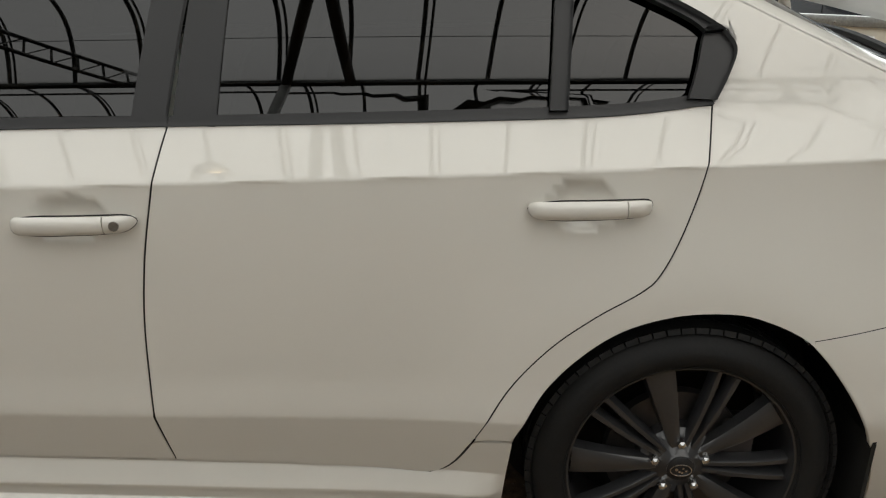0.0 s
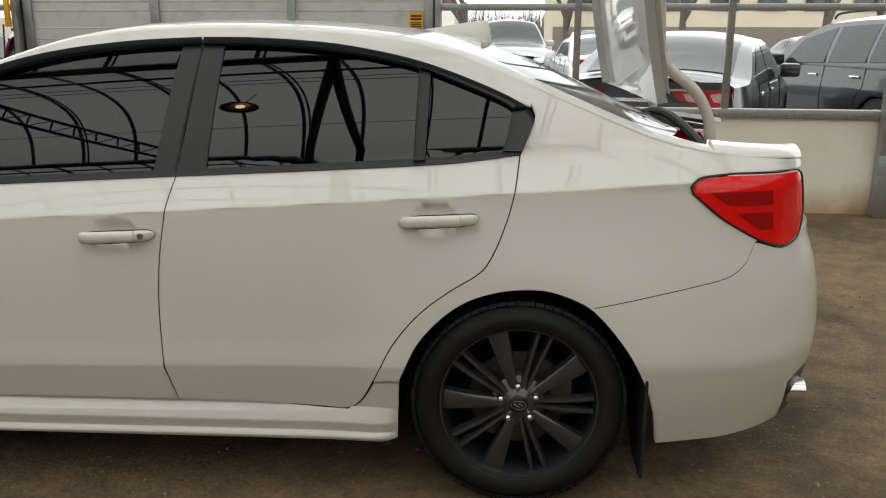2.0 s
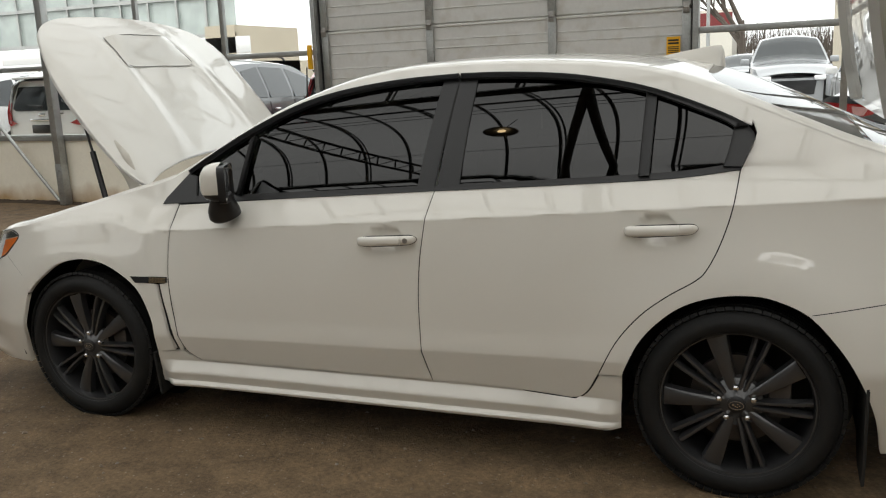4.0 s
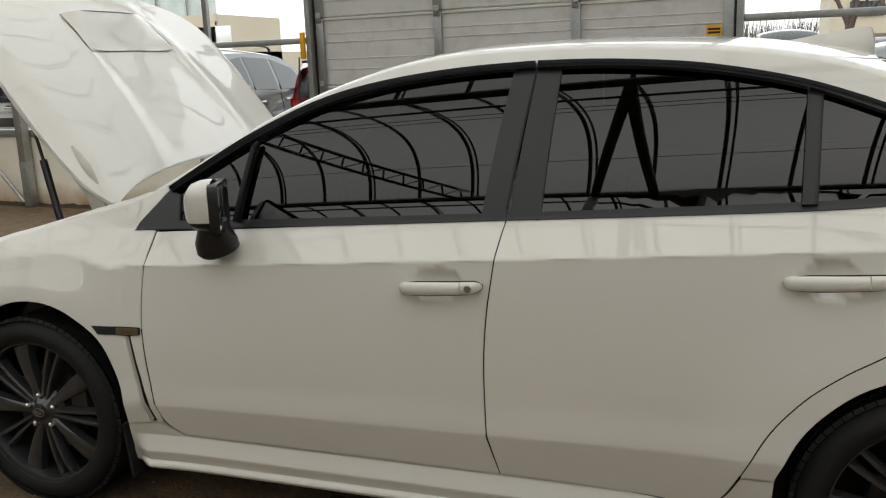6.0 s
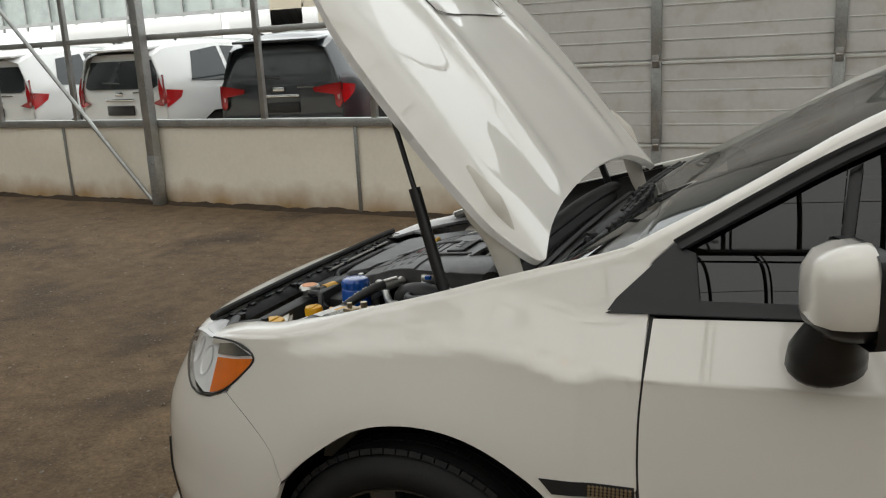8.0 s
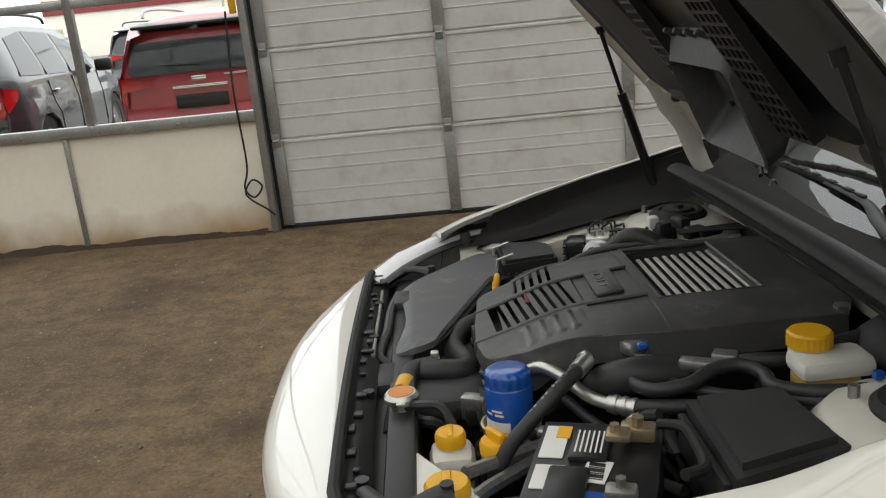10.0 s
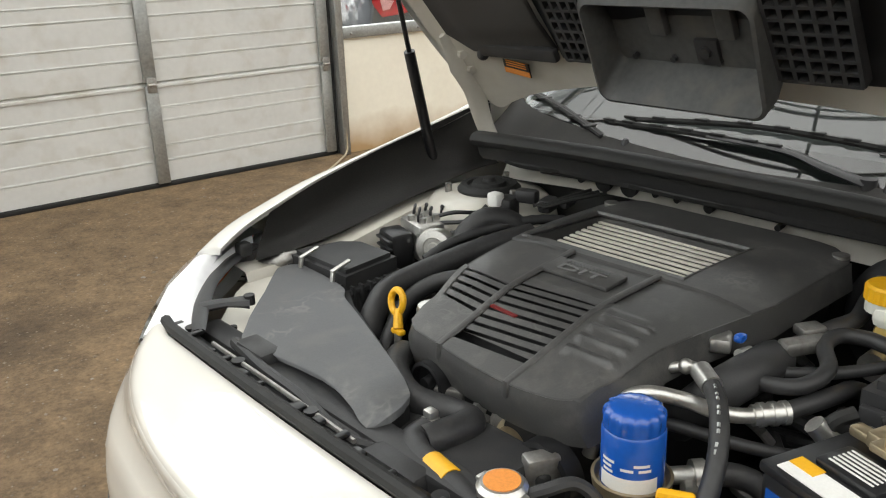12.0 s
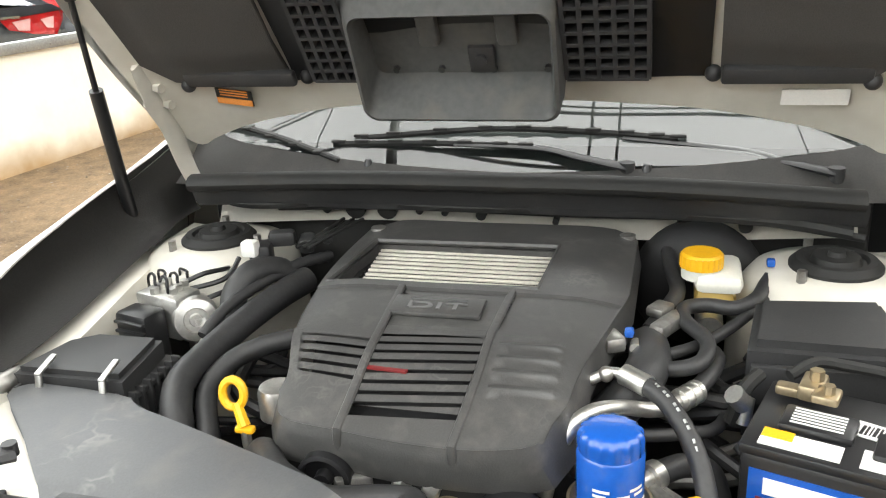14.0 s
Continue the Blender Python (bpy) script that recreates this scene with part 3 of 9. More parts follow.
def wall_post(x, seam):
    """A square steel post with a bolted sleeve at its foot."""
    post = tagged(new("wall_post"), "galvanised square steel post beside the low wall", "post", "posts of the wall")
    bm = bmesh.new()
    box(bm, (x, -0.09, 2.45), (0.10, 0.10, 4.9), 0.008)
    bm.transform(WALL)
    part("shaft", bm, M_GALV, post)
    bm = bmesh.new()
    box(bm, (x, -0.09, seam / 2), (0.105, 0.105, seam), 0.006)
    bm.transform(WALL)
    part("sleeve", bm, M_GALV, post)
    for z in (0.12, seam - 0.08, 1.2, 1.75):
        bm = bmesh.new()
        rod(bm, (x + 0.02, -0.155, z), (x + 0.02, -0.13, z), 0.012, n=6)
        bm.transform(WALL)
        part("bolt", bm, M_STEEL, post)
    return post


for x in (-14.2, -8.02, 3.06, 9.2):
    wall_post(x, 0.50)
for x, d, up in ((-8.02, -2.6, 2.75),):
    bm = bmesh.new()
    rod(bm, WALL @ Vector((x - 0.06, -0.13, 0.05)), WALL @ Vector((x + d, -0.13, up)), 0.022)
    tagged(part("brace", bm, M_GALV), "slanting galvanised tube brace tied to a wall post", "brace", "braces of the wall")

# overhead door of steel sections
M_DOOR = surf("door_grey_white", (0.625, 0.622, 0.600), 0.42, vary=0.06, grain=30, bump=0.03, stain=0.38, stain_col=(0.42, 0.375, 0.30), blotch=2.4)
door = tagged(new("door_1"), "grey-white ribbed steel overhead garage door, shut", "garage door", kind="structure")
SEC = 0.61
for k in range(5):
    bm = bmesh.new()
    prof = [(0.0, 0.018), (0.012, 0.0)]
    for frac, deep in ((0.23, 0.006), (0.385, 0.004), (0.63, 0.006), (0.76, 0.004)):
        z = frac * SEC
        prof += [(z - 0.006, 0.0), (z - 0.003, deep), (z + 0.002, deep), (z + 0.004, -0.003), (z + 0.012, 0.0)]
    prof += [(0.582, 0.0), (0.586, -0.010), (0.600, -0.010), (0.6105, 0.0182)]
    sheet(bm, lambda u, i: (u, 0.06 + prof[int(i)][1], k * SEC + 0.012 + prof[int(i)][0]), np.linspace(DOOR_L, DOOR_R, 5), range(len(prof)))
    bm.transform(WALL)
    part("section", bm, M_DOOR, door, smooth=False)
for i in range(4):
    x = DOOR_L + i * (DOOR_R - DOOR_L) / 3
    x += 0.04 if i == 0 else (-0.04 if i == 3 else 0)
    for k in range(5):
        bm = bmesh.new()
        box(bm, (x, 0.035, k * SEC + SEC / 2 + 0.012), (0.075, 0.028, SEC - 0.02), 0.004)
        bm.transform(WALL)
        st = part("stile", bm, M_GALV, door)
        bm = bmesh.new()
        box(bm, (x, 0.012, (k + 1) * SEC + 0.01), (0.055, 0.012, 0.09), 0.003)
        rod(bm, (x - 0.02, 0.01, (k + 1) * SEC + 0.01), (x + 0.02, 0.01, (k + 1) * SEC + 0.01), 0.011, n=8)
        bm.transform(WALL)
        part("hinge", bm, M_STEEL, st)
bm = bmesh.new()
for x in (DOOR_L - 0.045, DOOR_R + 0.045):
    box(bm, (x, 0.0, 1.6), (0.05, 0.09, 3.2), 0.004)
bm.transform(WALL)
part("door_track", bm, M_GALV, door)
bm = bmesh.new()
for x in (DOOR_L - 0.012, DOOR_R + 0.012):
    box(bm, (x, 0.05, 1.6), (0.02, 0.05, 3.2))
box(bm, ((DOOR_L + DOOR_R) / 2, 0.055, 0.008), (DOOR_R - DOOR_L, 0.03, 0.03), 0.006)
bm.transform(WALL)
part("door_seal", bm, M_RUBBER, door)
bm = bmesh.new()
box(bm, ((DOOR_L + DOOR_R) / 2, 0.03, 3.17), (3.8, 0.10, 0.24), 0.01)
bm.transform(WALL)
tagged(part("trim", bm, M_GALV), "steel header over the overhead door", "header", kind="structure")
bm = bmesh.new()
box(bm, ((DOOR_L + DOOR_R) / 2, 0.02, 4.03), (3.8, 0.004, 1.48))
bm.transform(WALL)
light = tagged(part("window_1", bm, M_PANE), "clear glazing over the overhead door", "window", kind="structure")
for x in np.linspace(DOOR_L, DOOR_R, 4):
    bm = bmesh.new()
    box(bm, (x, -0.005, 4.03), (0.055, 0.045, 1.48), 0.004)
    bm.transform(WALL)
    part("mullion", bm, M_GALV, light)
bm = bmesh.new()
box(bm, ((DOOR_L + DOOR_R) / 2, 0.005, 4.85), (3.8, 0.12, 0.14), 0.006)
bm.transform(WALL)
part("eave_beam", bm, M_GALV, light)
bm = bmesh.new()
box(bm, (-0.735, 0.016, 1.53), (0.115, 0.004, 0.15))
bm.transform(WALL)
sign = tagged(part("warning_label", bm, M_YELLOW), "small yellow warning label stuck on the door", "label")
bm = bmesh.new()
for z in (1.575, 1.55, 1.52, 1.505, 1.49, 1.475):
    box(bm, (-0.735, 0.0135, z), (0.09, 0.002, 0.008 if z < 1.54 else 0.016))
bm.transform(WALL)
part("print", bm, M_TRIM, sign, "illegible dark print")
bm = bmesh.new()
tube(bm, [WALL @ Vector(p) for p in ((-0.56, -0.03, 0.55), (-0.545, -0.04, 0.15), (-0.57, -0.07, 0.03), (-0.68, -0.17, 0.010), (-0.92, -0.40, 0.010), (-1.16, -0.64, 0.010), (-1.21, -0.74, 0.010), (-1.15, -0.81, 0.010), (-1.06, -0.825, 0.010))], 0.007, 6)
M_ROPE = surf("rope", (0.42, 0.35, 0.24), 0.8, vary=0.3, grain=300, bump=0.3)
tagged(part("pull_rope", bm, M_ROPE), "pale pull rope trailing over the floor from the door", "rope")
# cord and coil by the other jamb, with a slim yellow strip
ctl = thing("jamb_strip", "slim yellow strip on the door jamb with a black cord", "control box")
bm = bmesh.new()
box(bm, (-4.345, -0.06, 1.60), (0.045, 0.035, 0.24), 0.006)
bm.transform(WALL)
part("case", bm, M_YELLOW, ctl)
bm = bmesh.new()
tube(bm, [WALL @ Vector(p) for p in ((-4.40, -0.05, 1.5), (-4.43, -0.05, 1.0), (-4.42, -0.05, 0.5), (-4.46, -0.05, 0.33), (-4.40, -0.06, 0.26), (-4.34, -0.05, 0.33), (-4.40, -0.05, 0.38), (-4.46, -0.05, 0.30), (-4.42, -0.06, 0.24), (-4.33, -0.05, 0.17), (-4.28, -0.05, 0.12))], 0.007, 6)
part("cord", bm, M_RUBBER, ctl)

# narrow arched bays side by side: hoops, purlins, gutter beams and film overhead
SPAN_S, EAVE = -5.6, 4.98
gutters = (-12.6, -9.1, -5.6, -2.1, 1.4, 5.25)


def arch(y0, y1, v):
    """Across one bay: v from 0 at one gutter to 1 at the next."""
    return y0 + (y1 - y0) * v, EAVE + 0.05 + 0.98 * (1 - (2 * v - 1) ** 2)


hoop_xs = [-2.09 + 0.70 * k for k in range(-24, 19)]
for y0, y1 in zip(gutters, gutters[1:]):
    for k, x in enumerate(hoop_xs):
        bm = bmesh.new()
        tube(bm, [(x, *arch(y0, y1, v)) for v in np.linspace(0, 1, 17)], 0.024, 8, 1)
        if k % 2 == 0:
            tube(bm, [(x + 0.075, y, z - 0.03) for y, z in (arch(y0, y1, v) for v in np.linspace(0, 1, 17))], 0.014, 6, 1)
        tagged(part("hoop", bm, M_HOOP), "dark arched steel roof hoop of the hoop house", "hoop", "roof hoops")
    for v in (0.24, 0.70, 0.745):
        bm = bmesh.new()
        y, z = arch(y0, y1, v)
        rod(bm, (-19, y, z - 0.03), (11, y, z - 0.03), 0.009, n=8)
        tagged(part("purlin", bm, M_HOOP), "thin steel purlin along the roof hoops", "purlin", "roof purlins")
    bm = bmesh.new()
    sheet(bm, lambda x, v: (x, arch(y0, y1, v)[0], arch(y0, y1, v)[1] + 0.03), (-19, -2, 11), np.linspace(0, 1, 25))
    tagged(part("ceiling", bm, M_FILM), "translucent pale film over the roof hoops", "roof", kind="structure")
for y in gutters[1:5]:
    gut = tagged(new("gutter_beam"), "dark steel gutter beam between two arched bays", "beam", "gutter beams")
    bm = bmesh.new()
    box(bm, (-4, y, EAVE), (30, 0.14 if y < 0 else 0.045, 0.09), 0.01)
    part("beam", bm, M_HOOP, gut)
    if y > 0:
        continue
    bm = bmesh.new()
    box(bm, (-4, y - 0.28, EAVE - 0.06), (30, 0.04, 0.04), 0.005)
    part("tie_bar", bm, M_HOOP, gut)
for a, b2 in (((-1.4, -2.2, 5.0), (-2.0, -5.6, 4.95)), ((-1.4, -2.2, 5.0), (-1.35, -5.6, 4.95))):
    bm = bmesh.new()
    rod(bm, a, b2, 0.055)
    tagged(part("brace", bm, M_HOOP), "slanting dark steel wind brace under the roof", "brace", "roof braces")
truss = tagged(new("lattice_truss"), "dark steel lattice truss slanting under the roof", "truss")
ta, tb = Vector((-5.6, -2.2, 5.0)), Vector((-3.6, -5.6, 4.95))
for dz in (0.0, 0.35):
    bm = bmesh.new()
    rod(bm, ta + Vector((0, 0, dz)), tb + Vector((0, 0, dz)), 0.035)
    part("chord", bm, M_HOOP, truss)
for i in range(12):
    bm = bmesh.new()
    rod(bm, ta.lerp(tb, i / 12), ta.lerp(tb, (i + 0.5) / 12) + Vector((0, 0, 0.35)), 0.014, n=6)
    rod(bm, ta.lerp(tb, (i + 0.5) / 12) + Vector((0, 0, 0.35)), ta.lerp(tb, (i + 1) / 12), 0.014, n=6)
    part("lacing_bar", bm, M_HOOP, truss)
for x in (-14.2, -8.02, -2, 3.06, 9.2):
    bm = bmesh.new()
    box(bm, (x, SPAN_S, EAVE / 2), (0.1, 0.1, EAVE), 0.006)
    tagged(part("post", bm, M_GALV), "galvanised steel post under the gutter beam", "post", "posts under the gutter")
# Out of view: added dark sides that limit the light on the flanks.
bm = bmesh.new()
box(bm, (-4, -12.6, 1.2), (30, 0.05, 2.4))
tagged(part("wall_south", bm, M_DIM), "unseen dark board wall that cuts low light", "wall", kind="structure")
bm = bmesh.new()
box(bm, (-4, -12.6, 3.7), (30, 0.01, 2.6))
tagged(part("window_south", bm, M_SIDE), "unseen dark film side wall that cuts low light", "window", kind="structure")
for x, nm in ((-19.02, "wall_west"), (11.02, "wall_east")):
    bm = bmesh.new()
    box(bm, (x, -3.7, 0.45), (0.05, 17.8, 0.9))
    tagged(part(nm, bm, M_DIM), "unseen dark low board end wall that cuts light", "wall", kind="structure")
    bm = bmesh.new()
    box(bm, (x, -3.7, 3.45), (0.01, 17.8, 5.1))
    tagged(part(nm.replace("wall", "window"), bm, M_SIDE), "unseen dark film end wall that cuts light", "window", kind="structure")

# hanging lamp with a lit bulb
lamp = thing("hanging_lamp", "dark tin-shaded hanging lamp with a lit bulb", "lamp")
LX, LY, LZ = -2.54, -3.6, 5.3
bm = bmesh.new()
lathe(bm, [(0.03, 0.18), (0.05, 0.17), (0.055, 0.10), (0.09, 0.07), (0.21, 0.0), (0.205, 0.0), (0.085, 0.06), (0.0485, 0.09), (0.02, 0.10)], Matrix.Translation((LX, LY, LZ)), 32)
part("shade", bm, M_HOOP, lamp)
bm = bmesh.new()
bmesh.ops.create_uvsphere(bm, u_segments=16, v_segments=10, radius=0.05, matrix=Matrix.Translation((LX, LY, LZ + 0.04)))
part("bulb", bm, lit("lit_bulb", (1.0, 0.72, 0.38), 8), lamp)
bm = bmesh.new()
rod(bm, (LX, LY, LZ + 0.17), (LX, LY, 5.98), 0.008)
part("stem", bm, M_HOOP, lamp)

# loose clods and small stones on the floor
rs = np.random.RandomState(21)
count = 5200
cx_, cy_ = rs.uniform(-9.5, 4.0, count), rs.uniform(-4.2, 4.0, count)
size = 0.003 + 0.010 * rs.rand(count) ** 3
oct_v = np.array(((1, 0, 0), (-1, 0, 0), (0, 1, 0), (0, -1, 0), (0, 0, 1), (0, 0, -1)), float)
oct_f = np.array(((0, 2, 4), (2, 1, 4), (1, 3, 4), (3, 0, 4), (2, 0, 5), (1, 2, 5), (3, 1, 5), (0, 3, 5)))
cv = (oct_v[None] * rs.uniform(0.6, 1.4, (count, 6, 1)) * size[:, None, None]) * np.array((1, 1, 0.7))
cv += np.stack([cx_, cy_, [ground_height(a, b) for a, b in zip(cx_, cy_)] + size * 0.3], 1)[:, None]
cf = (oct_f[None] + 6 * np.arange(count)[:, None, None]).reshape(-1, 3)
me = bpy.data.meshes.new("clods")
me.from_pydata(cv.reshape(-1, 3).tolist(), [], cf.tolist())
M_CLOD = surf("dry_clods", (0.22, 0.17, 0.12), 0.9, vary=0.5, grain=9, bump=0.0, blotch=30, stain=0.7, stain_col=(0.42, 0.38, 0.32))
me.materials.append(M_CLOD)
tagged(new("clods", me), "loose dry clods and pale grit on the earth floor", "clods", kind="stuff")

import functools
import itertools



# ---- the sedan: its surface ----
X0, X1 = -2.75, 0.20            # where the nose and tail begin to round
LF, LR = 0.88, 0.84             # nose and tail lengths
N_F, N_R = 2.5, 3.2


def arc_table(n, L, W, count=400):
    th = np.linspace(0, math.pi / 2, count)
    u, v = np.sin(th) ** (2 / n), np.cos(th) ** (2 / n)
    d = np.hypot(np.diff(u) * L, np.diff(v) * W)
    return np.concatenate([[0], np.cumsum(d)]), u, v
ARC_F, ARC_R = arc_table(N_F, LF, 0.86), arc_table(N_R, LR, 0.86)


def sm(a, b, x):
    t = min(1, max(0, (x - a) / (b - a)))
    return t * t * (3 - 2 * t)


def belt(x): return 1.063 + 0.0605 * x


@functools.lru_cache(None)
def crease(x):
    if x > -2.2:
        return 0.965 + 0.0605 * x
    near = [np.interp(x + d * 0.012, (-3.3, -3.08, -2.9, -2.75, -2.6, -2.5, -2.42, -2.36, -2.30, -2.22, -2.1), (0.745, 0.783, 0.827, 0.852, 0.868, 0.873, 0.866, 0.849, 0.833, 0.831, 0.838)) * (5 - abs(d)) for d in range(-4, 5)]
    return float(sum(near)) / 25


def base(x, z):
    """Half width of the car at height z, before the rounding of nose and tail."""
    return width_at(x, z) - 0.024 * (max(-2.5, min(0.35, x)) + 1.1) ** 2 * sm(0.5, 1.0, z)


def raw_width(x, z):
    zc, zk = crease(x), 0.452 + 0.02 * x
    zb = max(belt(x), zc + 0.085)
    if z > zb:
        d = z - zb
        return 0.785 - 0.40 * d - 0.45 * d * d
    if z > zc:
        t = (z - zc) / (zb - zc)
        return 0.860 - 0.075 * t
    if z > zk:
        t = (z - zk) / (zc - zk)
        return 0.897 - 0.002 * t - 0.033 * t ** 2.2 - 0.006 * sm(0, 0.2, t)
    t = (zk - z) / 0.25
    return 0.897 - 0.062 * t - 0.01 * t * t


def width_at(x, z):
    """The shoulder crease is sharp along the doors and softens over the front wing."""
    h = 0.0045 + 0.020 * sm(-2.17, -2.34, x)
    n = 3 if h < 0.006 else 8
    return sum((n + 1 - abs(d)) * raw_width(x, z + h * d / n) for d in range(-n, n + 1)) / (n + 1) ** 2


def flare(x, z):
    a = 0
    for cx in (-2.65, 0.0):
        r = math.hypot(x - cx, z - 0.32)
        a += 0.017 * math.exp(-((r - 0.385) / 0.135) ** 2)
    if x < -2.2:          # the haunch over the front wheel stands proud and ends short of the door
        zc = crease(min(x, -2.31))
        a += 0.009 * sm(zc + 0.012, zc - 0.02, z) * sm(-2.262, -2.305, x) * sm(0.52, 0.74, z) * sm(-3.0, -2.8, x)
    return a


def nose_len(z): return float(np.interp(z, (0.18, 0.30, 0.50, 0.57, 0.63, 0.70, 0.76, 0.82, 0.95, 1.05), (0.90, 0.875, 0.872, 0.860, 0.827, 0.775, 0.735, 0.705, 0.62, 0.50)))


def tail_len(z): return float(np.interp(z, (0.18, 0.28, 0.40, 0.50, 0.62, 0.72, 0.80, 1.0, 1.1), (0.79, 0.822, 0.842, 0.845, 0.84, 0.82, 0.79, 0.78, 0.77)))


def side(s, z):
    """Point of the left flank; s runs along the car and on round its nose and tail to the middle."""
    if s < X0:
        a, u, v = ARC_F
        d = X0 - s
        k = np.interp(d, a, u)
        x = X0 - nose_len(z) * k * (1 - 0.085 * sm(0.80, 1.0, k) * sm(0.71, 0.62, z))
        return x, -(base(X0, z) + flare(max(x, X0 - .6), z)) * np.interp(d, a, v), z
    if s > X1:
        a, u, v = ARC_R
        d = s - X1
        x = X1 + tail_len(z) * np.interp(d, a, u)
        return x, -(base(min(x, .45), z) + flare(x, z)) * np.interp(d, a, v), z
    return s, -(base(s, z) + flare(s, z)) , z



z_edge_raw = curve_of([(-2.32, 0.985), (-2.20, 1.045), (-2.01, 1.150), (-1.846, 1.246), (-1.63, 1.335), (-1.42, 1.395), (-1.2, 1.422), (-0.95, 1.428), (-0.63, 1.418), (-0.42, 1.398), (-0.25, 1.366), (-0.12, 1.322), (0.05, 1.252), (0.22, 1.182), (0.44, 1.106), (0.62, 1.072), (0.98, 1.045)])
z_mid_raw = curve_of([(-2.52, 0.895), (-2.3, 1.018), (-2.0, 1.182), (-1.7, 1.324), (-1.45, 1.412), (-1.2, 1.455), (-0.9, 1.468), (-0.6, 1.460), (-0.3, 1.428), (-0.1, 1.388), (0.1, 1.312), (0.3, 1.222), (0.5, 1.142), (0.62, 1.112), (0.98, 1.085)])



@functools.lru_cache(None)
def z_edge(x):
    """Shoulder line over the windows, faired so that the glass mirrors evenly."""
    return sum(z_edge_raw(x + 0.09 * d) * (1 - abs(d)) for d in (-0.75, -0.5, -0.25, 0, 0.25, 0.5, 0.75)) / 4


@functools.lru_cache(None)
def z_mid(x):
    return sum(z_mid_raw(x + 0.16 * d) * (1 - abs(d)) for d in (-0.75, -0.5, -0.25, 0, 0.25, 0.5, 0.75)) / 4


def top(x, v):
    """Point of the upper body: v is 0 at the shoulder over the side windows and 1 on the middle line."""
    ze = z_edge(x)
    p0, p1 = side(x, ze), side(x, ze - 0.01)
    y0, z0 = -p0[1], ze
    slope = (-p0[1] + p1[1]) / 0.01
    zc = z_mid(x)
    k = 0.16
    n = math.hypot(slope, 1)
    t0 = (slope / n * k, 1 / n * k)
    t1 = (-y0 * 0.95, 0.0)
    h00, h10, h01, h11 = 2 * v ** 3 - 3 * v * v + 1, v ** 3 - 2 * v * v + v, 3 * v * v - 2 * v ** 3, v ** 3 - v * v
    y = h00 * y0 + h10 * t0[0] + h11 * t1[0]
    z = h00 * z0 + h10 * t0[1] + h01 * zc + h11 * t1[1]
    return p0[0], -y, z


def dense(pts, k=5):
    return [(p.x, p.y) for p in smooth_line([(a, b, 0) for a, b in pts], k)]


car = thing("car", "white four-door sports sedan with bonnet and boot open", "car")

# outlines along the flank
CREASE_CUTS = [((0, 0.965 + d, 0), (-0.0605, 1, 0)) for d in (-0.005, 0.005)] + [((0, 0.452 + d, 0), (-0.02, 1, 0)) for d in (-0.006, 0.006)]
gap_b = [(-1.044, 1.000), (-1.054, 0.950), (-1.066, 0.870), (-1.080, 0.765), (-1.088, 0.645), (-1.087, 0.520), (-1.082, 0.425)]
gap_b_low = [(-1.082, 0.425), (-1.057, 0.306)]
gap_r = [(-0.010, 1.067), (-0.028, 0.950), (-0.061, 0.843), (-0.100, 0.763), (-0.136, 0.727), (-0.220, 0.675), (-0.305, 0.607), (-0.382, 0.512), (-0.442, 0.393), (-0.484, 0.320), (-0.528, 0.290), (-0.60, 0.292)]
gap_f = [(-2.180, 0.928), (-2.183, 0.849), (-2.188, 0.759), (-2.184, 0.646), (-2.167, 0.531), (-2.145, 0.412), (-2.120, 0.345), (-2.068, 0.306)]
arch_r = [(0.440, 0.190), (0.402, 0.326), (0.342, 0.462), (0.279, 0.556), (0.200, 0.636), (0.100, 0.679), (0.022, 0.688), (-0.071, 0.679), (-0.166, 0.647), (-0.244, 0.590), (-0.307, 0.516), (-0.348, 0.431), (-0.362, 0.395)]
arch_f = [(-2.275, 0.20), (-2.262, 0.330), (-2.264, 0.450), (-2.325, 0.587), (-2.424, 0.661), (-2.53, 0.700), (-2.64, 0.706), (-2.75, 0.680), (-2.865, 0.605), (-2.925, 0.545)]
arch_fb = [(-2.925, 0.545), (-2.962, 0.45), (-2.98, 0.378), (-3.006, 0.216)]
seam_f = [(-3.162, 0.694), (-3.05, 0.656), (-2.965, 0.610), (-2.925, 0.545)]
seam_r = [(0.732, 0.815), (0.712, 0.788), (0.685, 0.758), (0.623, 0.723), (0.514, 0.698), (0.344, 0.664), (0.200, 0.636)]
belt_front = [(-2.180, 0.929), (-1.044, 0.999)]

doors = {}


def door_side(s, z):
    """The flank with a shallow scoop behind each handle."""
    x, y, z = side(s, z)
    for hx in (-1.205, -0.245):
        hz = crease(hx) - 0.062
        if abs(s - hx) < 0.1:
            r = ((s - hx + 0.012) / 0.068) ** 2 + ((z - hz - 0.004 - 0.0605 * (s - hx)) / 0.046) ** 2
            y += 0.020 * max(0.0, 1 - r) ** 0.85
    return x, y, z


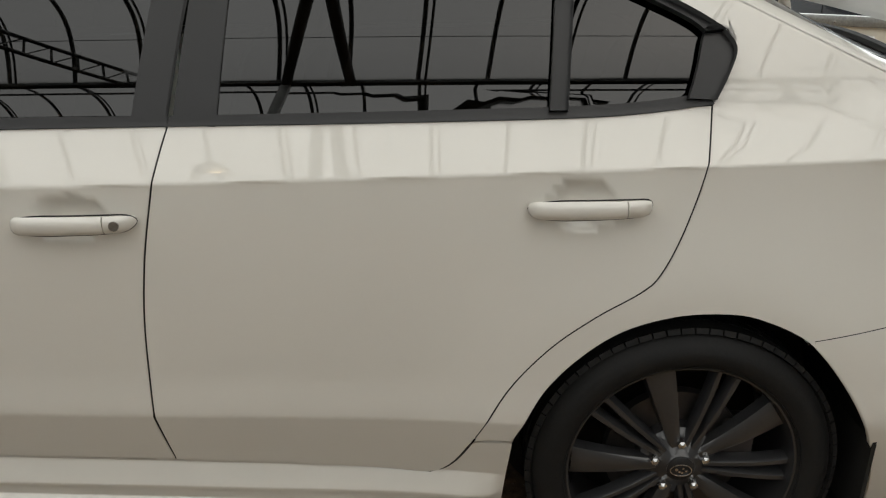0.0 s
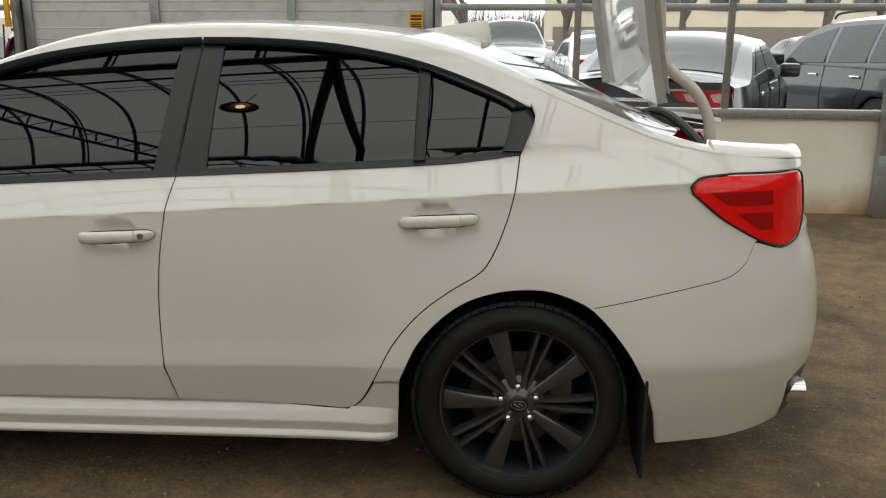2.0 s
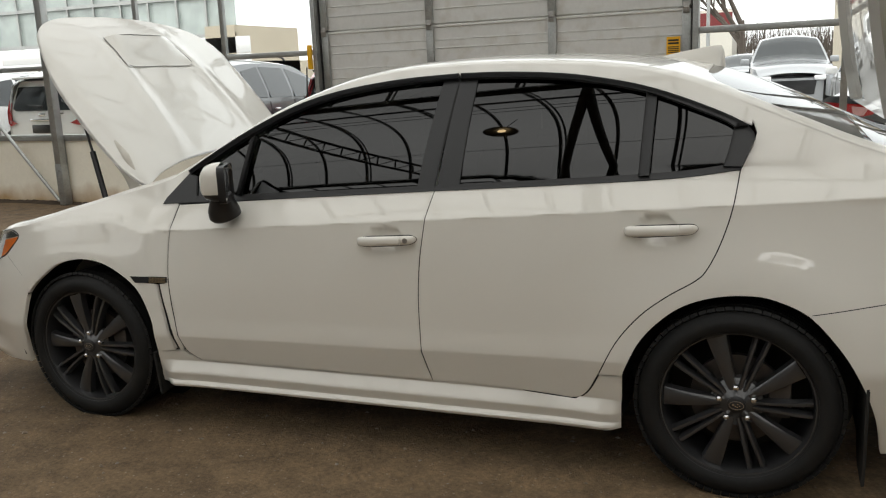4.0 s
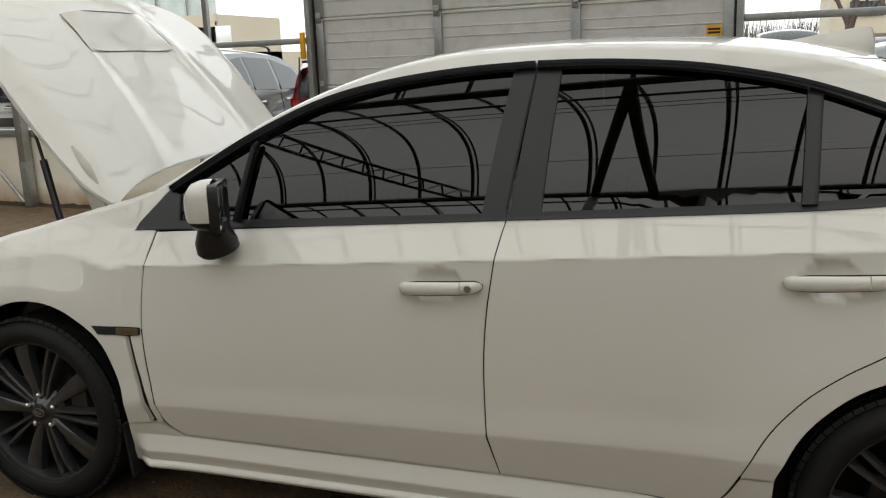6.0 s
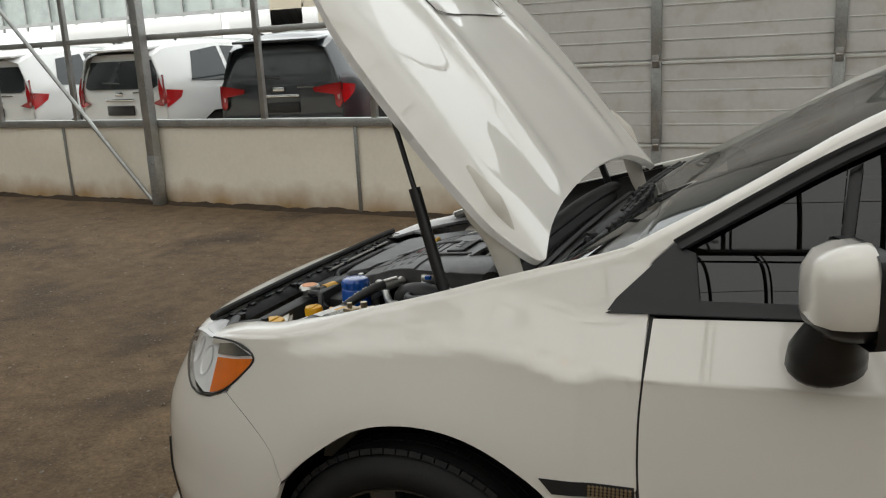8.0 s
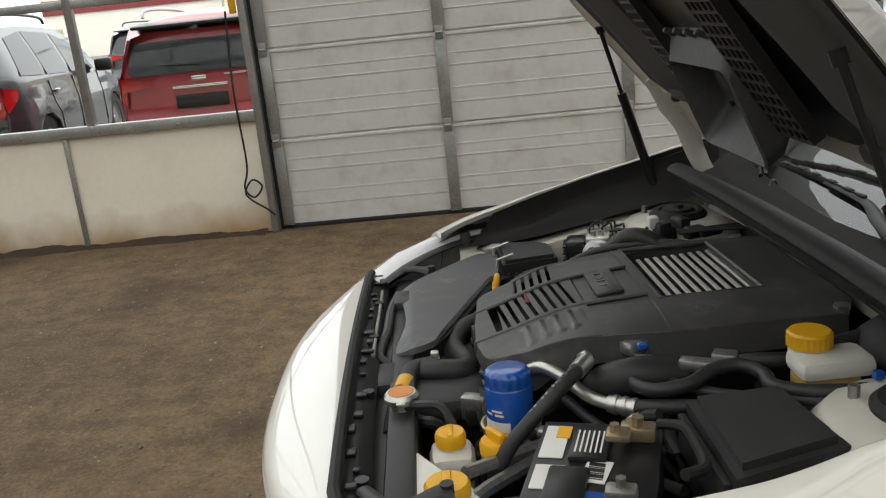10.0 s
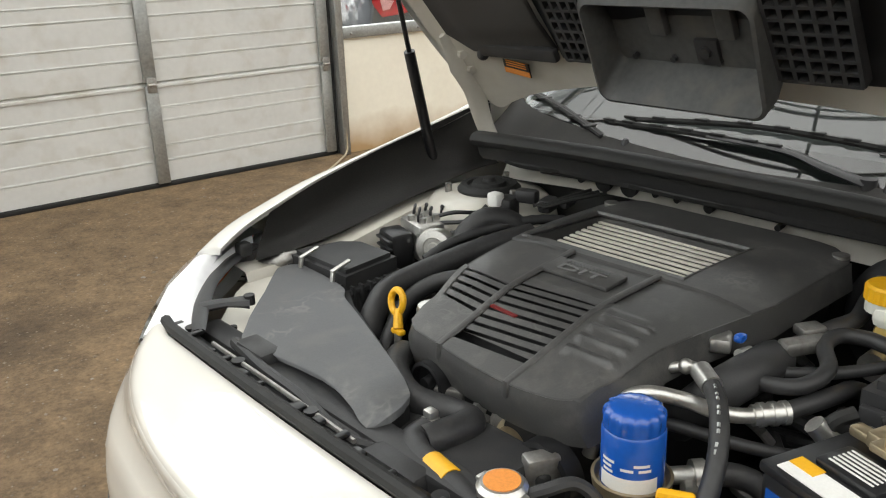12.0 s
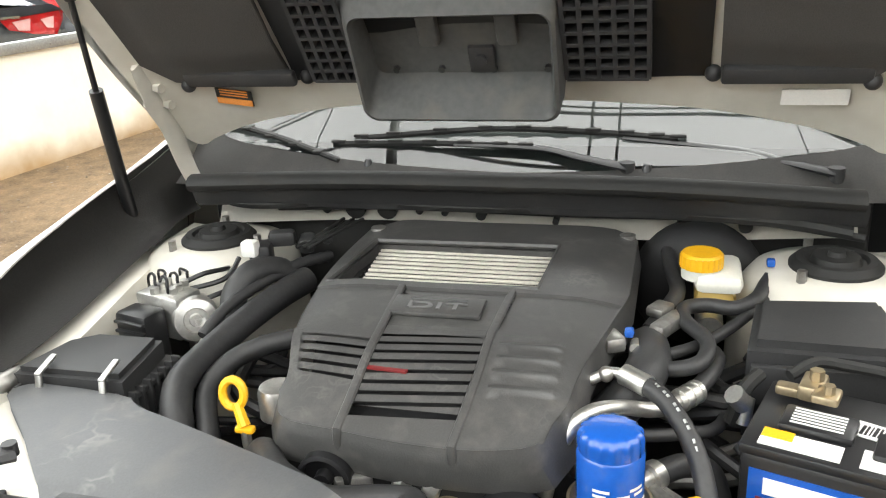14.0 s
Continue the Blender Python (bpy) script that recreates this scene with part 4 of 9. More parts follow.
for mir in (False, True):
    d = skin("front_door", dense(gap_f) + [(-1.057, 0.306)] + gap_b_low[:1] + dense(gap_b)[::-1] + [(-1.6, 0.966)], door_side, M_PAINT, car, cuts=CREASE_CUTS, mirror=mir, cell=0.016, shrink=0.0022)
    e = skin("rear_door", dense(gap_b) + gap_b_low[1:] + [(-0.84, 0.305)] + dense(gap_r)[::-1] + [(-0.5, 1.033)], door_side, M_PAINT, car, cuts=CREASE_CUTS, mirror=mir, cell=0.016, shrink=0.0022)
    doors[mir] = (d, e)
    # Black strips stand in for the shade inside the door gaps.
    for line, owner in ((dense(gap_b) + gap_b_low[1:], d), (dense(gap_f), d), (dense(gap_r), e)):
        skin("gap_shade", [(x - 0.005, z) for x, z in line] + [(x + 0.005, z) for x, z in line[::-1]], lambda s, z: (side(s, z)[0], side(s, z)[1] + 0.0035, z), M_RUBBER, owner, "black strip for the shade in a door gap", mirror=mir, cell=0.03, lip=0, shrink=0)
    # front fender, from lamp and bumper seam back to the door
    fender_top = [(-3.34, 0.782), (-3.20, 0.813), (-3.06, 0.832), (-2.92, 0.858), (-2.78, 0.891), (-2.64, 0.926), (-2.50, 0.963), (-2.40, 0.989), (-2.30, 1.014), (-2.215, 1.040)]
    vent_gap = [(-2.186, 0.640), (-2.340, 0.640), (-2.335, 0.626), (-2.262, 0.623), (-2.240, 0.620), (-2.172, 0.345), (-2.262, 0.335)]
    skin("fender", dense(fender_top) + [(-2.19, 1.03), (-2.186, 0.928)] + dense(gap_f)[6:16] + vent_gap + dense(arch_f[1:]) + dense(seam_f)[::-1] + [(-3.108, 0.750), (-3.088, 0.782), (-3.13, 0.800), (-3.20, 0.803), (-3.308, 0.787)], side, M_PAINT, car, mirror=mir, cell=0.012, shrink=0.0022)
    z_ft = curve_of(fender_top)

    def fender_over(s, v):
        """The rolled top edge of the fender, into the engine bay."""
        if v < 0:
            p = Vector(side(s, z_ft(s) + 0.08 * v))
            return (p.x, p.y - 0.0004, p.z)
        p = Vector(side(s, z_ft(s)))
        q = Vector(side(s, z_ft(s) - 0.01))
        front = sm(-2.66, -3.02, s)
        tz = (p - q).normalized() * (0.040 + 0.018 * front)
        w = 0.015 + 0.042 * front
        end = Vector((p.x + 0.02 * sm(-2.90, -3.20, s), p.y + w, p.z + 0.005 + 0.012 * front))
        t1 = Vector((0, 0.012, -0.008))
        h00, h10, h01, h11 = 2 * v ** 3 - 3 * v * v + 1, v ** 3 - 2 * v * v + v, 3 * v * v - 2 * v ** 3, v ** 3 - v * v
        return tuple(p * h00 + tz * h10 + end * h01 + t1 * h11)
    skin("fender_edge", [(s, -0.2) for s in np.linspace(-3.31, -2.215, 24)] + [(s, 1) for s in np.linspace(-2.25, -3.30, 22)], fender_over, M_PAINT, car, mirror=mir, cell=(0.03, 0.1), shrink=0)
    # piece below the fender vent
    skin("vent_trim", [(-2.224, 0.621), (-2.20, 0.622), (-2.188, 0.640), (-2.172, 0.531), (-2.150, 0.412), (-2.137, 0.37), (-2.135, 0.352), (-2.150, 0.348)], side, M_PAINT, car, mirror=mir, lip=0.03, shrink=0)
    skin("vent_slot", [(-2.250, 0.630), (-2.205, 0.630), (-2.147, 0.345), (-2.180, 0.340)], lambda s, z: (side(s, z)[0], side(s, z)[1] + 0.022, z), M_TRIM, car, mirror=mir, lip=0, shrink=0)
    emb = skin("vent_grille", [(-2.362, 0.651), (-2.188, 0.652), (-2.186, 0.626), (-2.335, 0.622)], lambda s, z: (side(s, z)[0], side(s, z)[1] - 0.004, z), M_TRIM, car, "black fender vent with a woven mesh end", mirror=mir, cell=0.02, lip=0.012)
    bm = bmesh.new()
    sg = 1 if not mir else -1
    for i in range(11):
        for j in range(4):
            s0, zz = -2.268 + 0.0072 * i, 0.628 + 0.0055 * j
            p = Vector(side(s0, zz))
            box(bm, (p.x, (p.y - 0.005) * sg, zz), (0.0052, 0.004, 0.0035), 0, Matrix.Rotation(radians(24), 3, "Y"))
    tagged(part("mesh", bm, M_BRASS, emb), kind="stuff")
    # side skirt, with a ledge under the doors

    def skirt(s, z):
        p = side(s, z)
        out = np.interp(z, (0.17, 0.190, 0.198, 0.206, 0.214, 0.244, 0.250, 0.256, 0.297, 0.40), (0.034, 0.044, 0.046, 0.040, 0.0275, 0.031, 0.030, 0.026, -0.004, -0.004)) * sm(-2.27, -2.2, s) * sm(-0.36, -0.42, s)
        return p[0], p[1] - out, z
    skin("side_skirt", [(-2.262, 0.335), (-2.145, 0.340), (-2.118, 0.322), (-2.066, 0.301), (-1.057, 0.302), (-0.84, 0.3035), (-0.60, 0.2905), (-0.526, 0.2885), (-0.483, 0.318), (-0.445, 0.388), (-0.362, 0.390), (-0.367, 0.300), (-0.372, 0.188), (-0.55, 0.184), (-2.19, 0.188), (-2.285, 0.196), (-2.27, 0.25)], skirt, M_PAINT, car, mirror=mir, cell=(0.05, 0.004), shrink=0.001)
    # rear quarter with the C pillar up to the shoulder line
    zs = [(x, z_edge(x)) for x in np.linspace(0.62, -0.02, 16)]
    skin("quarter_panel", dense(gap_r)[:42] + [(-0.440, 0.398), (-0.362, 0.396)] + dense(arch_r)[::-1][:42] + dense(seam_r)[::-1] + [(0.746, 0.827), (0.621, 0.890), (0.538, 0.948), (0.507, 0.981), (0.524, 1.003), (0.548, 1.013), (0.645, 1.021), (0.83, 1.018), (1.00, 1.018), (1.0, 1.04)] + zs + [(0.022, 1.215), (0.034, 1.185), (0.030, 1.16), (0.018, 1.128)], side, M_PAINT, car, cuts=CREASE_CUTS, mirror=mir, cell=0.04, shrink=0.0018)

    def deck_edge(x, v):
        p = Vector(side(x, min(z_edge(x), 1.09)))
        q = Vector(side(x, min(z_edge(x), 1.09) - 0.01))
        tz = (p - q).normalized() * 0.10
        end = Vector((p.x, p.y + 0.10, p.z + 0.030))
        t1 = Vector((0, 0.10, 0.0))
        h00, h10, h01, h11 = 2 * v ** 3 - 3 * v * v + 1, v ** 3 - 2 * v * v + v, 3 * v * v - 2 * v ** 3, v ** 3 - v * v
        return tuple(p * h00 + tz * h10 + end * h01 + t1 * h11)
    skin("deck_edge", [(0.60, 0), (1.02, 0), (1.02, 1), (0.60, 1)], deck_edge, M_PAINT, car, mirror=mir, cell=(0.05, 0.1), shrink=0)
    # window surround, panes and pillars

    def band(nm, a_pts, b_pts, par, off=0.002, mat=M_TRIM):
        """A strip between two lines on the flank."""
        a = [Vector((p[0], p[1], 0)) for p in dense(a_pts, 4)]
        n = len(a)
        bl = dense(b_pts, 4)
        f = np.linspace(0, 1, n)
        g = np.linspace(0, 1, len(bl))
        bx, bz = np.interp(f, g, [p[0] for p in bl]), np.interp(f, g, [p[1] for p in bl])
        fn = lambda u, v: (lambda s, z: (side(s, z)[0], side(s, z)[1] - off, z))(*(lambda x0, z0, x1, z1: (x0 + (x1 - x0) * v, z0 + (z1 - z0) * v))(np.interp(u, f, [p.x for p in a]), np.interp(u, f, [p.y for p in a]), np.interp(u, f, bx), np.interp(u, f, bz)))
        return skin(nm, [(0, 0), (1, 0), (1, 1), (0, 1)], fn, mat, par, mirror=mir, cell=(0.04, 0.5), lip=0.016, shrink=0)
    fd, rd = doors[mir]
    band("upper_frame", [(-2.150, 1.055), (-2.005, 1.143), (-1.859, 1.223), (-1.669, 1.305), (-1.474, 1.353), (-1.236, 1.383), (-1.010, 1.395)], [(-2.135, 1.041), (-1.995, 1.122), (-1.855, 1.200), (-1.664, 1.284), (-1.466, 1.336), (-1.236, 1.366), (-1.010, 1.378)], fd)
    band("pillar_trim", [(-1.070, 1.385), (-1.114, 1.000)], [(-1.008, 1.386), (-1.050, 1.000)], fd, 0.003)
    band("belt_trim", [(-2.265, 0.930), (-1.7, 0.961), (-1.044, 0.998)], [(-2.20, 0.958), (-1.7, 0.982), (-1.046, 1.016)], fd, 0.006)
    skin("sail_panel", [(-2.262, 0.934), (-2.248, 0.955), (-2.150, 1.052), (-2.112, 1.040), (-2.098, 0.956)], lambda s, z: (side(s, z)[0], side(s, z)[1] - 0.005, z), M_TRIM, fd, "black sail panel", mirror=mir, cell=0.03, lip=0.012, shrink=0)
    band("divider_bar", [(-1.888, 0.965), (-1.868, 1.176)], [(-1.868, 0.965), (-1.848, 1.188)], fd, 0.003)
    band("upper_frame", [(-1.003, 1.395), (-0.828, 1.394), (-0.616, 1.381), (-0.453, 1.357), (-0.316, 1.327), (-0.184, 1.284), (-0.056, 1.233), (0.010, 1.198)], [(-1.003, 1.377), (-0.828, 1.377), (-0.616, 1.364), (-0.453, 1.340), (-0.316, 1.310), (-0.187, 1.265), (-0.068, 1.217), (-0.030, 1.193)], rd)
    band("pillar_trim", [(-1.002, 1.386), (-1.036, 1.000)], [(-0.936, 1.386), (-0.954, 1.000)], rd, 0.003)
    band("belt_trim", [(-1.042, 0.998), (-0.575, 1.022), (-0.204, 1.044), (-0.008, 1.070)], [(-1.040, 1.016), (-0.575, 1.041), (-0.204, 1.064), (-0.02, 1.090)], rd, 0.006)
    band("divider_bar", [(-0.326, 1.045), (-0.318, 1.310)], [(-0.291, 1.045), (-0.282, 1.305)], rd, 0.003)
    band("corner_trim", [(-0.062, 1.075), (-0.046, 1.13), (-0.034, 1.190), (-0.022, 1.206)], [(-0.008, 1.074), (0.018, 1.125), (0.030, 1.168), (0.004, 1.200)], rd, 0.003)
    rail_low = [(-2.265, 0.932), (-2.150, 1.057), (-2.005, 1.145), (-1.859, 1.225), (-1.669, 1.307), (-1.474, 1.355), (-1.236, 1.385), (-1.005, 1.397), (-0.828, 1.396), (-0.616, 1.383), (-0.453, 1.359), (-0.316, 1.329), (-0.184, 1.286), (-0.056, 1.235), (0.020, 1.205)]
    skin("cant_rail", dense(rail_low, 4) + [(x, z_edge(x)) for x in np.linspace(0.02, -2.30, 44)] + [(-2.215, 1.035), (-2.20, 1.02)], side, M_PAINT, car, mirror=mir, cell=0.05, lip=0.01, shrink=0)
    pane_fn = lambda s, z: (side(s, z)[0], side(s, z)[1] + 0.004, z)
    for nm, pts, par in (("quarter_pane", [(-2.10, 0.955), (-1.885, 0.968), (-1.872, 1.198), (-2.0, 1.130), (-2.14, 1.045)], fd), ("window_pane", [(-1.882, 0.965), (-1.085, 1.008), (-1.045, 1.386), (-1.236, 1.378), (-1.466, 1.348), (-1.665, 1.297), (-1.87, 1.205)], fd),
                         ("window_pane", [(-0.98, 1.010), (-0.305, 1.045), (-0.300, 1.322), (-0.453, 1.350), (-0.616, 1.374), (-0.83, 1.387), (-0.965, 1.387)], rd), ("quarter_pane", [(-0.308, 1.045), (-0.035, 1.070), (-0.02, 1.18), (-0.056, 1.220), (-0.19, 1.273), (-0.302, 1.317)], rd)):
        g = skin(nm, pts, pane_fn, M_TINT, par, "dark tinted pane", mirror=mir, cell=0.06, lip=0, shrink=0)
    # door handles in their cups
    for par, hx, lock in ((fd, -1.205, True), (rd, -0.245, False)):
        hz = crease(hx) - 0.062
        p0 = Vector(side(hx, hz))
        sgn = -1 if mir else 1
        tilt = math.atan2(0.0605, 1)
        m = Matrix.Translation((p0.x, p0.y * sgn, hz)) @ Matrix.Rotation(-tilt, 4, "Y")
        bm = bmesh.new()
        line = [(-0.112, -0.006, -0.002), (-0.098, -0.026, 0), (-0.05, -0.036, 0.001), (0.0, -0.038, 0.001), (0.045, -0.036, 0), (0.062, -0.034, 0)]
        tube(bm, [m @ Vector((a, b * sgn, c)) for a, b, c in line], [0.010, 0.017, 0.0175, 0.017, 0.0165, 0.0165], 12, 4, flat=(0.55, 1.0))
        hd = part("door_handle", bm, M_PAINT, par)
        bm = bmesh.new()
        tube(bm, [m @ Vector((a, b * sgn, c)) for a, b, c in ((0.065, -0.034, 0), (0.088, -0.032, 0), (0.104, -0.024, 0), (0.113, -0.004, 0))], [0.0165, 0.0165, 0.014, 0.008], 12, 4, flat=(0.55, 1.0))
        part("handle_end", bm, M_PAINT, par)
        # Thin black line drawn for the gap round the handle.
        bm = bmesh.new()
        tube(bm, [m @ Vector((a, b * sgn, c)) for a, b, c in ((-0.1165, -0.004, -0.002), (-0.104, -0.020, -0.0145), (-0.06, -0.028, -0.0190), (0.0, -0.030, -0.0190), (0.06, -0.028, -0.0182), (0.100, -0.020, -0.0155), (0.116, -0.006, -0.002), (0.104, -0.020, 0.0145), (0.064, -0.028, 0.0178), (0.0, -0.030, 0.0185), (-0.06, -0.028, 0.0185), (-0.104, -0.020, 0.0115), (-0.1165, -0.004, -0.002))], 0.0017, 6, 4)
        part("handle_gap_line", bm, M_RUBBER, par)
        if lock:
            bm = bmesh.new()
            rod(bm, m @ Vector((0.085, -0.030 * sgn, 0)), m @ Vector((0.085, -0.0425 * sgn, 0)), 0.0095, n=16)
            part("key_lock", bm, M_STEEL, par)
    # tail lamp
    tail = [(0.517, 0.964), (0.512, 0.983), (0.526, 1.000), (0.550, 1.010), (0.645, 1.018), (0.829, 1.015), (0.96, 1.012), (1.00, 0.97), (1.00, 0.87), (0.95, 0.815), (0.88, 0.797), (0.822, 0.801), (0.746, 0.823), (0.621, 0.886), (0.540, 0.946)]
    tl = skin("tail_lamp", tail, lambda s, z: (side(s, z)[0], side(s, z)[1] - 0.006 * (1 if s < .9 else .5), z), M_RED, car, "red tail lamp with two darker bars", mirror=mir, cell=0.04, shrink=0.004, lip=0.025)
    for q in ([(0.574, 0.969), (0.803, 0.966), (0.803, 0.926), (0.631, 0.932)], [(0.665, 0.906), (0.803, 0.902), (0.803, 0.853), (0.750, 0.856)]):
        skin("lens_bar", q, lambda s, z: (side(s, z)[0], side(s, z)[1] - 0.0095, z), M_REDDARK, tl, mirror=mir, cell=0.04, lip=0.004, shrink=0)
    c = [(p[0], p[1]) for p in tail]
    bm = bmesh.new()
    tube(bm, [Vector((side(a, b)[0], (side(a, b)[1] - 0.003) * (-1 if mir else 1), b)) for a, b in c + c[:1]], 0.003, 6, 3)
    part("lamp_seal", bm, M_TRIM, tl)
    # head lamp: a clear lens over a silver bowl and an amber corner
    head = [(-3.60, 0.735), (-3.445, 0.776), (-3.308, 0.789), (-3.20, 0.802), (-3.13, 0.799), (-3.086, 0.783), (-3.104, 0.755), (-3.168, 0.699), (-3.23, 0.673), (-3.287, 0.662), (-3.36, 0.668), (-3.46, 0.695), (-3.56, 0.715)]
    inset = lambda d: (lambda s, z: (side(s, z)[0] + 0.8 * d, side(s, z)[1] + 0.9 * d, z))
    hl = skin("head_lamp", head, inset(0.010), M_SILVER, car, "clear head lamp with an amber corner", mirror=mir, cell=0.04, lip=0.03, shrink=0)
    skin("turn_lens", [(-3.262, 0.752), (-3.17, 0.766), (-3.098, 0.779), (-3.112, 0.754), (-3.170, 0.706), (-3.205, 0.686), (-3.242, 0.674)], inset(0.004), M_AMBER, hl, "amber turn lens", mirror=mir, cell=0.03, lip=0.01, shrink=0)
    skin("bezel", [(-3.268, 0.758), (-3.17, 0.772), (-3.10, 0.785), (-3.135, 0.795), (-3.20, 0.796), (-3.275, 0.786)], inset(0.004), M_CHROME, hl, mirror=mir, cell=0.03, lip=0.01, shrink=0)
    for s0, z0, r in ((-3.43, 0.728, 0.030), (-3.335, 0.726, 0.034)):
        disc = [(s0 + r * math.cos(a), z0 + r * math.sin(a)) for a in np.linspace(0, 2 * math.pi, 20, endpoint=False)]
        skin("lamp_bowl", disc, (lambda s0, z0, r: lambda s, z: inset(0.007 + 0.02 * max(0, 1 - ((s - s0) ** 2 + (z - z0) ** 2) / r ** 2))(s, z))(s0, z0, r), M_SILVER, hl, mirror=mir, cell=0.012, lip=0.004, shrink=0)
    skin("lens", head, inset(-0.004), M_LENS, hl, "clear lens", mirror=mir, cell=0.04, lip=0.015, shrink=0.002)
    bm = bmesh.new()
    tube(bm, [Vector((side(a, b)[0], (side(a, b)[1] - 0.001) * (-1 if mir else 1), b)) for a, b in head[2:] + head[:1]], 0.0026, 6, 3)
    part("lamp_seal", bm, M_TRIM, hl)
    skin("fog_recess", [(-3.50, 0.470), (-3.45, 0.340), (-3.47, 0.275), (-3.62, 0.275), (-3.60, 0.43)], lambda s, z: (side(s, z)[0] - 0.003, side(s, z)[1] - 0.003, z), M_TRIM, car, "black fog lamp recess", mirror=mir, cell=0.04, lip=0.01, shrink=0)
    # door mirror: white cap over a black lower shell, on a black foot
    sg = -1 if mir else 1
    mc = Vector((-1.872, -0.90 * sg, 1.03))
    turned = Matrix.Translation(mc) @ Matrix.Rotation(radians(24 * sg), 4, "Z") @ Matrix.Translation(-mc)

    def shell():
        b3 = bmesh.new()
        rings = []
        for dx, k in ((-0.078, 0.28), (-0.072, 0.60), (-0.055, 0.85), (-0.028, 0.97), (0.0, 1.0), (0.006, 0.98)):
            ring = []
            for q in range(28):
                a = 2 * math.pi * q / 28
                cy, cz = math.cos(a), math.sin(a)
                yy = 0.088 * k * (abs(cy) ** 0.6) * (1 if cy > 0 else -1)
                zz = 0.076 * k * (abs(cz) ** 0.62) * (1 if cz > 0 else -1)
                ring.append(b3.verts.new((-1.858 + dx + 0.015 * (yy / 0.1), (-0.900 + yy) * sg, 1.034 + zz + 0.010 * (yy < 0) * k)))
            rings.append(ring)
        for a, b2 in zip(rings, rings[1:]):
            for q in range(28):
                f = (a[q], b2[q], b2[(q + 1) % 28], a[(q + 1) % 28])
                b3.faces.new(f if sg > 0 else f[::-1])
        b3.faces.new(rings[0] if sg > 0 else rings[0][::-1])
        return b3
    bm = shell()
    bmesh.ops.bisect_plane(bm, geom=bm.verts[:] + bm.edges[:] + bm.faces[:], plane_co=(0, 0, 1.002), plane_no=(0, 0, -1), clear_outer=True)
    bm.transform(turned)
    part("mirror_cap", bm, M_PAINT, fd, "white mirror cap")
    bm = shell()
    bmesh.ops.bisect_plane(bm, geom=bm.verts[:] + bm.edges[:] + bm.faces[:], plane_co=(0, 0, 1.001), plane_no=(0, 0, 1), clear_outer=True)
    bm.transform(turned)
    part("mirror_shell", bm, M_TRIM, fd, "black lower mirror shell")
    bm = bmesh.new()
    tube(bm, [(-1.880, -0.888 * sg, 0.995), (-1.886, -0.878 * sg, 0.962), (-1.892, -0.866 * sg, 0.930), (-1.894, -0.857 * sg, 0.906), (-1.894, -0.853 * sg, 0.897)], [0.044, 0.058, 0.072, 0.074, 0.058], 20, 4, flat=(0.85, 0.72))
    part("mirror_foot", bm, M_TRIM, fd, "black mirror foot")
    bm = bmesh.new()
    box(bm, (-1.853, -0.902 * sg, 1.036), (0.012, 0.170, 0.142), 0.02)
    bm.transform(turned)
    part("mirror_frame", bm, M_TRIM, fd)
    bm = bmesh.new()
    box(bm, (-1.846, -0.902 * sg, 1.036), (0.004, 0.150, 0.120), 0.001)
    bm.transform(turned)
    part("mirror_glass", bm, M_CHROME, fd)
    # mud flap and arch liners
    for cx in (0.0, -2.65):
        bm = bmesh.new()
        sheet(bm, lambda a, y: Vector((cx + 0.385 * math.cos(a), y * sg, 0.32 + 0.385 * math.sin(a))), np.linspace(-0.30, math.pi + 0.18, 26), (-0.86, -0.55))
        bmesh.ops.solidify(bm, geom=bm.faces[:], thickness=0.006)
        part("arch_liner", bm, M_RUBBER, car)
        bm = bmesh.new()
        bmesh.ops.create_circle(bm, cap_ends=True, radius=0.40, segments=28, matrix=Matrix.Translation((cx, -0.55 * sg, 0.34)) @ Matrix.Rotation(math.pi / 2, 4, "X"))
        part("arch_back", bm, M_RUBBER, car)
    bm = bmesh.new()
    slab(bm, [(-0.90, 0.50), (-0.66, 0.50), (-0.68, 0.16), (-0.74, 0.105), (-0.89, 0.095), (-0.905, 0.2)], 0.372, 0.382, Matrix(((0, 0, 1, 0), (sg, 0, 0, 0), (0, 1, 0, 0), (0, 0, 0, 1))), 0.002)
    part("mud_flap", bm, M_RUBBER, car)
    bm = bmesh.new()
    slab(bm, [(-0.90, 0.33), (-0.66, 0.33), (-0.68, 0.16), (-0.88, 0.14)], -2.285, -2.275, Matrix(((0, 0, 1, 0), (sg, 0, 0, 0), (0, 1, 0, 0), (0, 0, 0, 1))), 0.002)
    part("mud_flap", bm, M_RUBBER, car)

# bumpers, each one piece round the corner
for mir in (False, True):
    # The shade in the bumper gaps, put in as black strips.
    for line in (dense(seam_r), dense(seam_f)):
        skin("gap_shade", [(x, z - 0.006) for x, z in line] + [(x, z + 0.006) for x, z in line[::-1]], lambda s, z: (side(s, z)[0], side(s, z)[1] + 0.003, z), M_RUBBER, car, "black strip for the shade in the bumper gap", mirror=mir, cell=0.03, lip=0, shrink=0)
S_END_F, S_END_R = X0 - ARC_F[0][-1], X1 + ARC_R[0][-1]
fb = dense(seam_f)[::-1] + [(-3.172, 0.690), (-3.23, 0.667), (-3.287, 0.656), (-3.36, 0.661), (-3.46, 0.688), (-3.56, 0.702), (-3.67, 0.706), (-3.80, 0.706), (S_END_F, 0.706), (S_END_F, 0.575), (-3.95, 0.575), (-3.80, 0.45), (-3.84, 0.42), (S_END_F, 0.42), (S_END_F, 0.205), (-3.7, 0.195), (-3.2, 0.196)] + dense(arch_fb)[::-1]


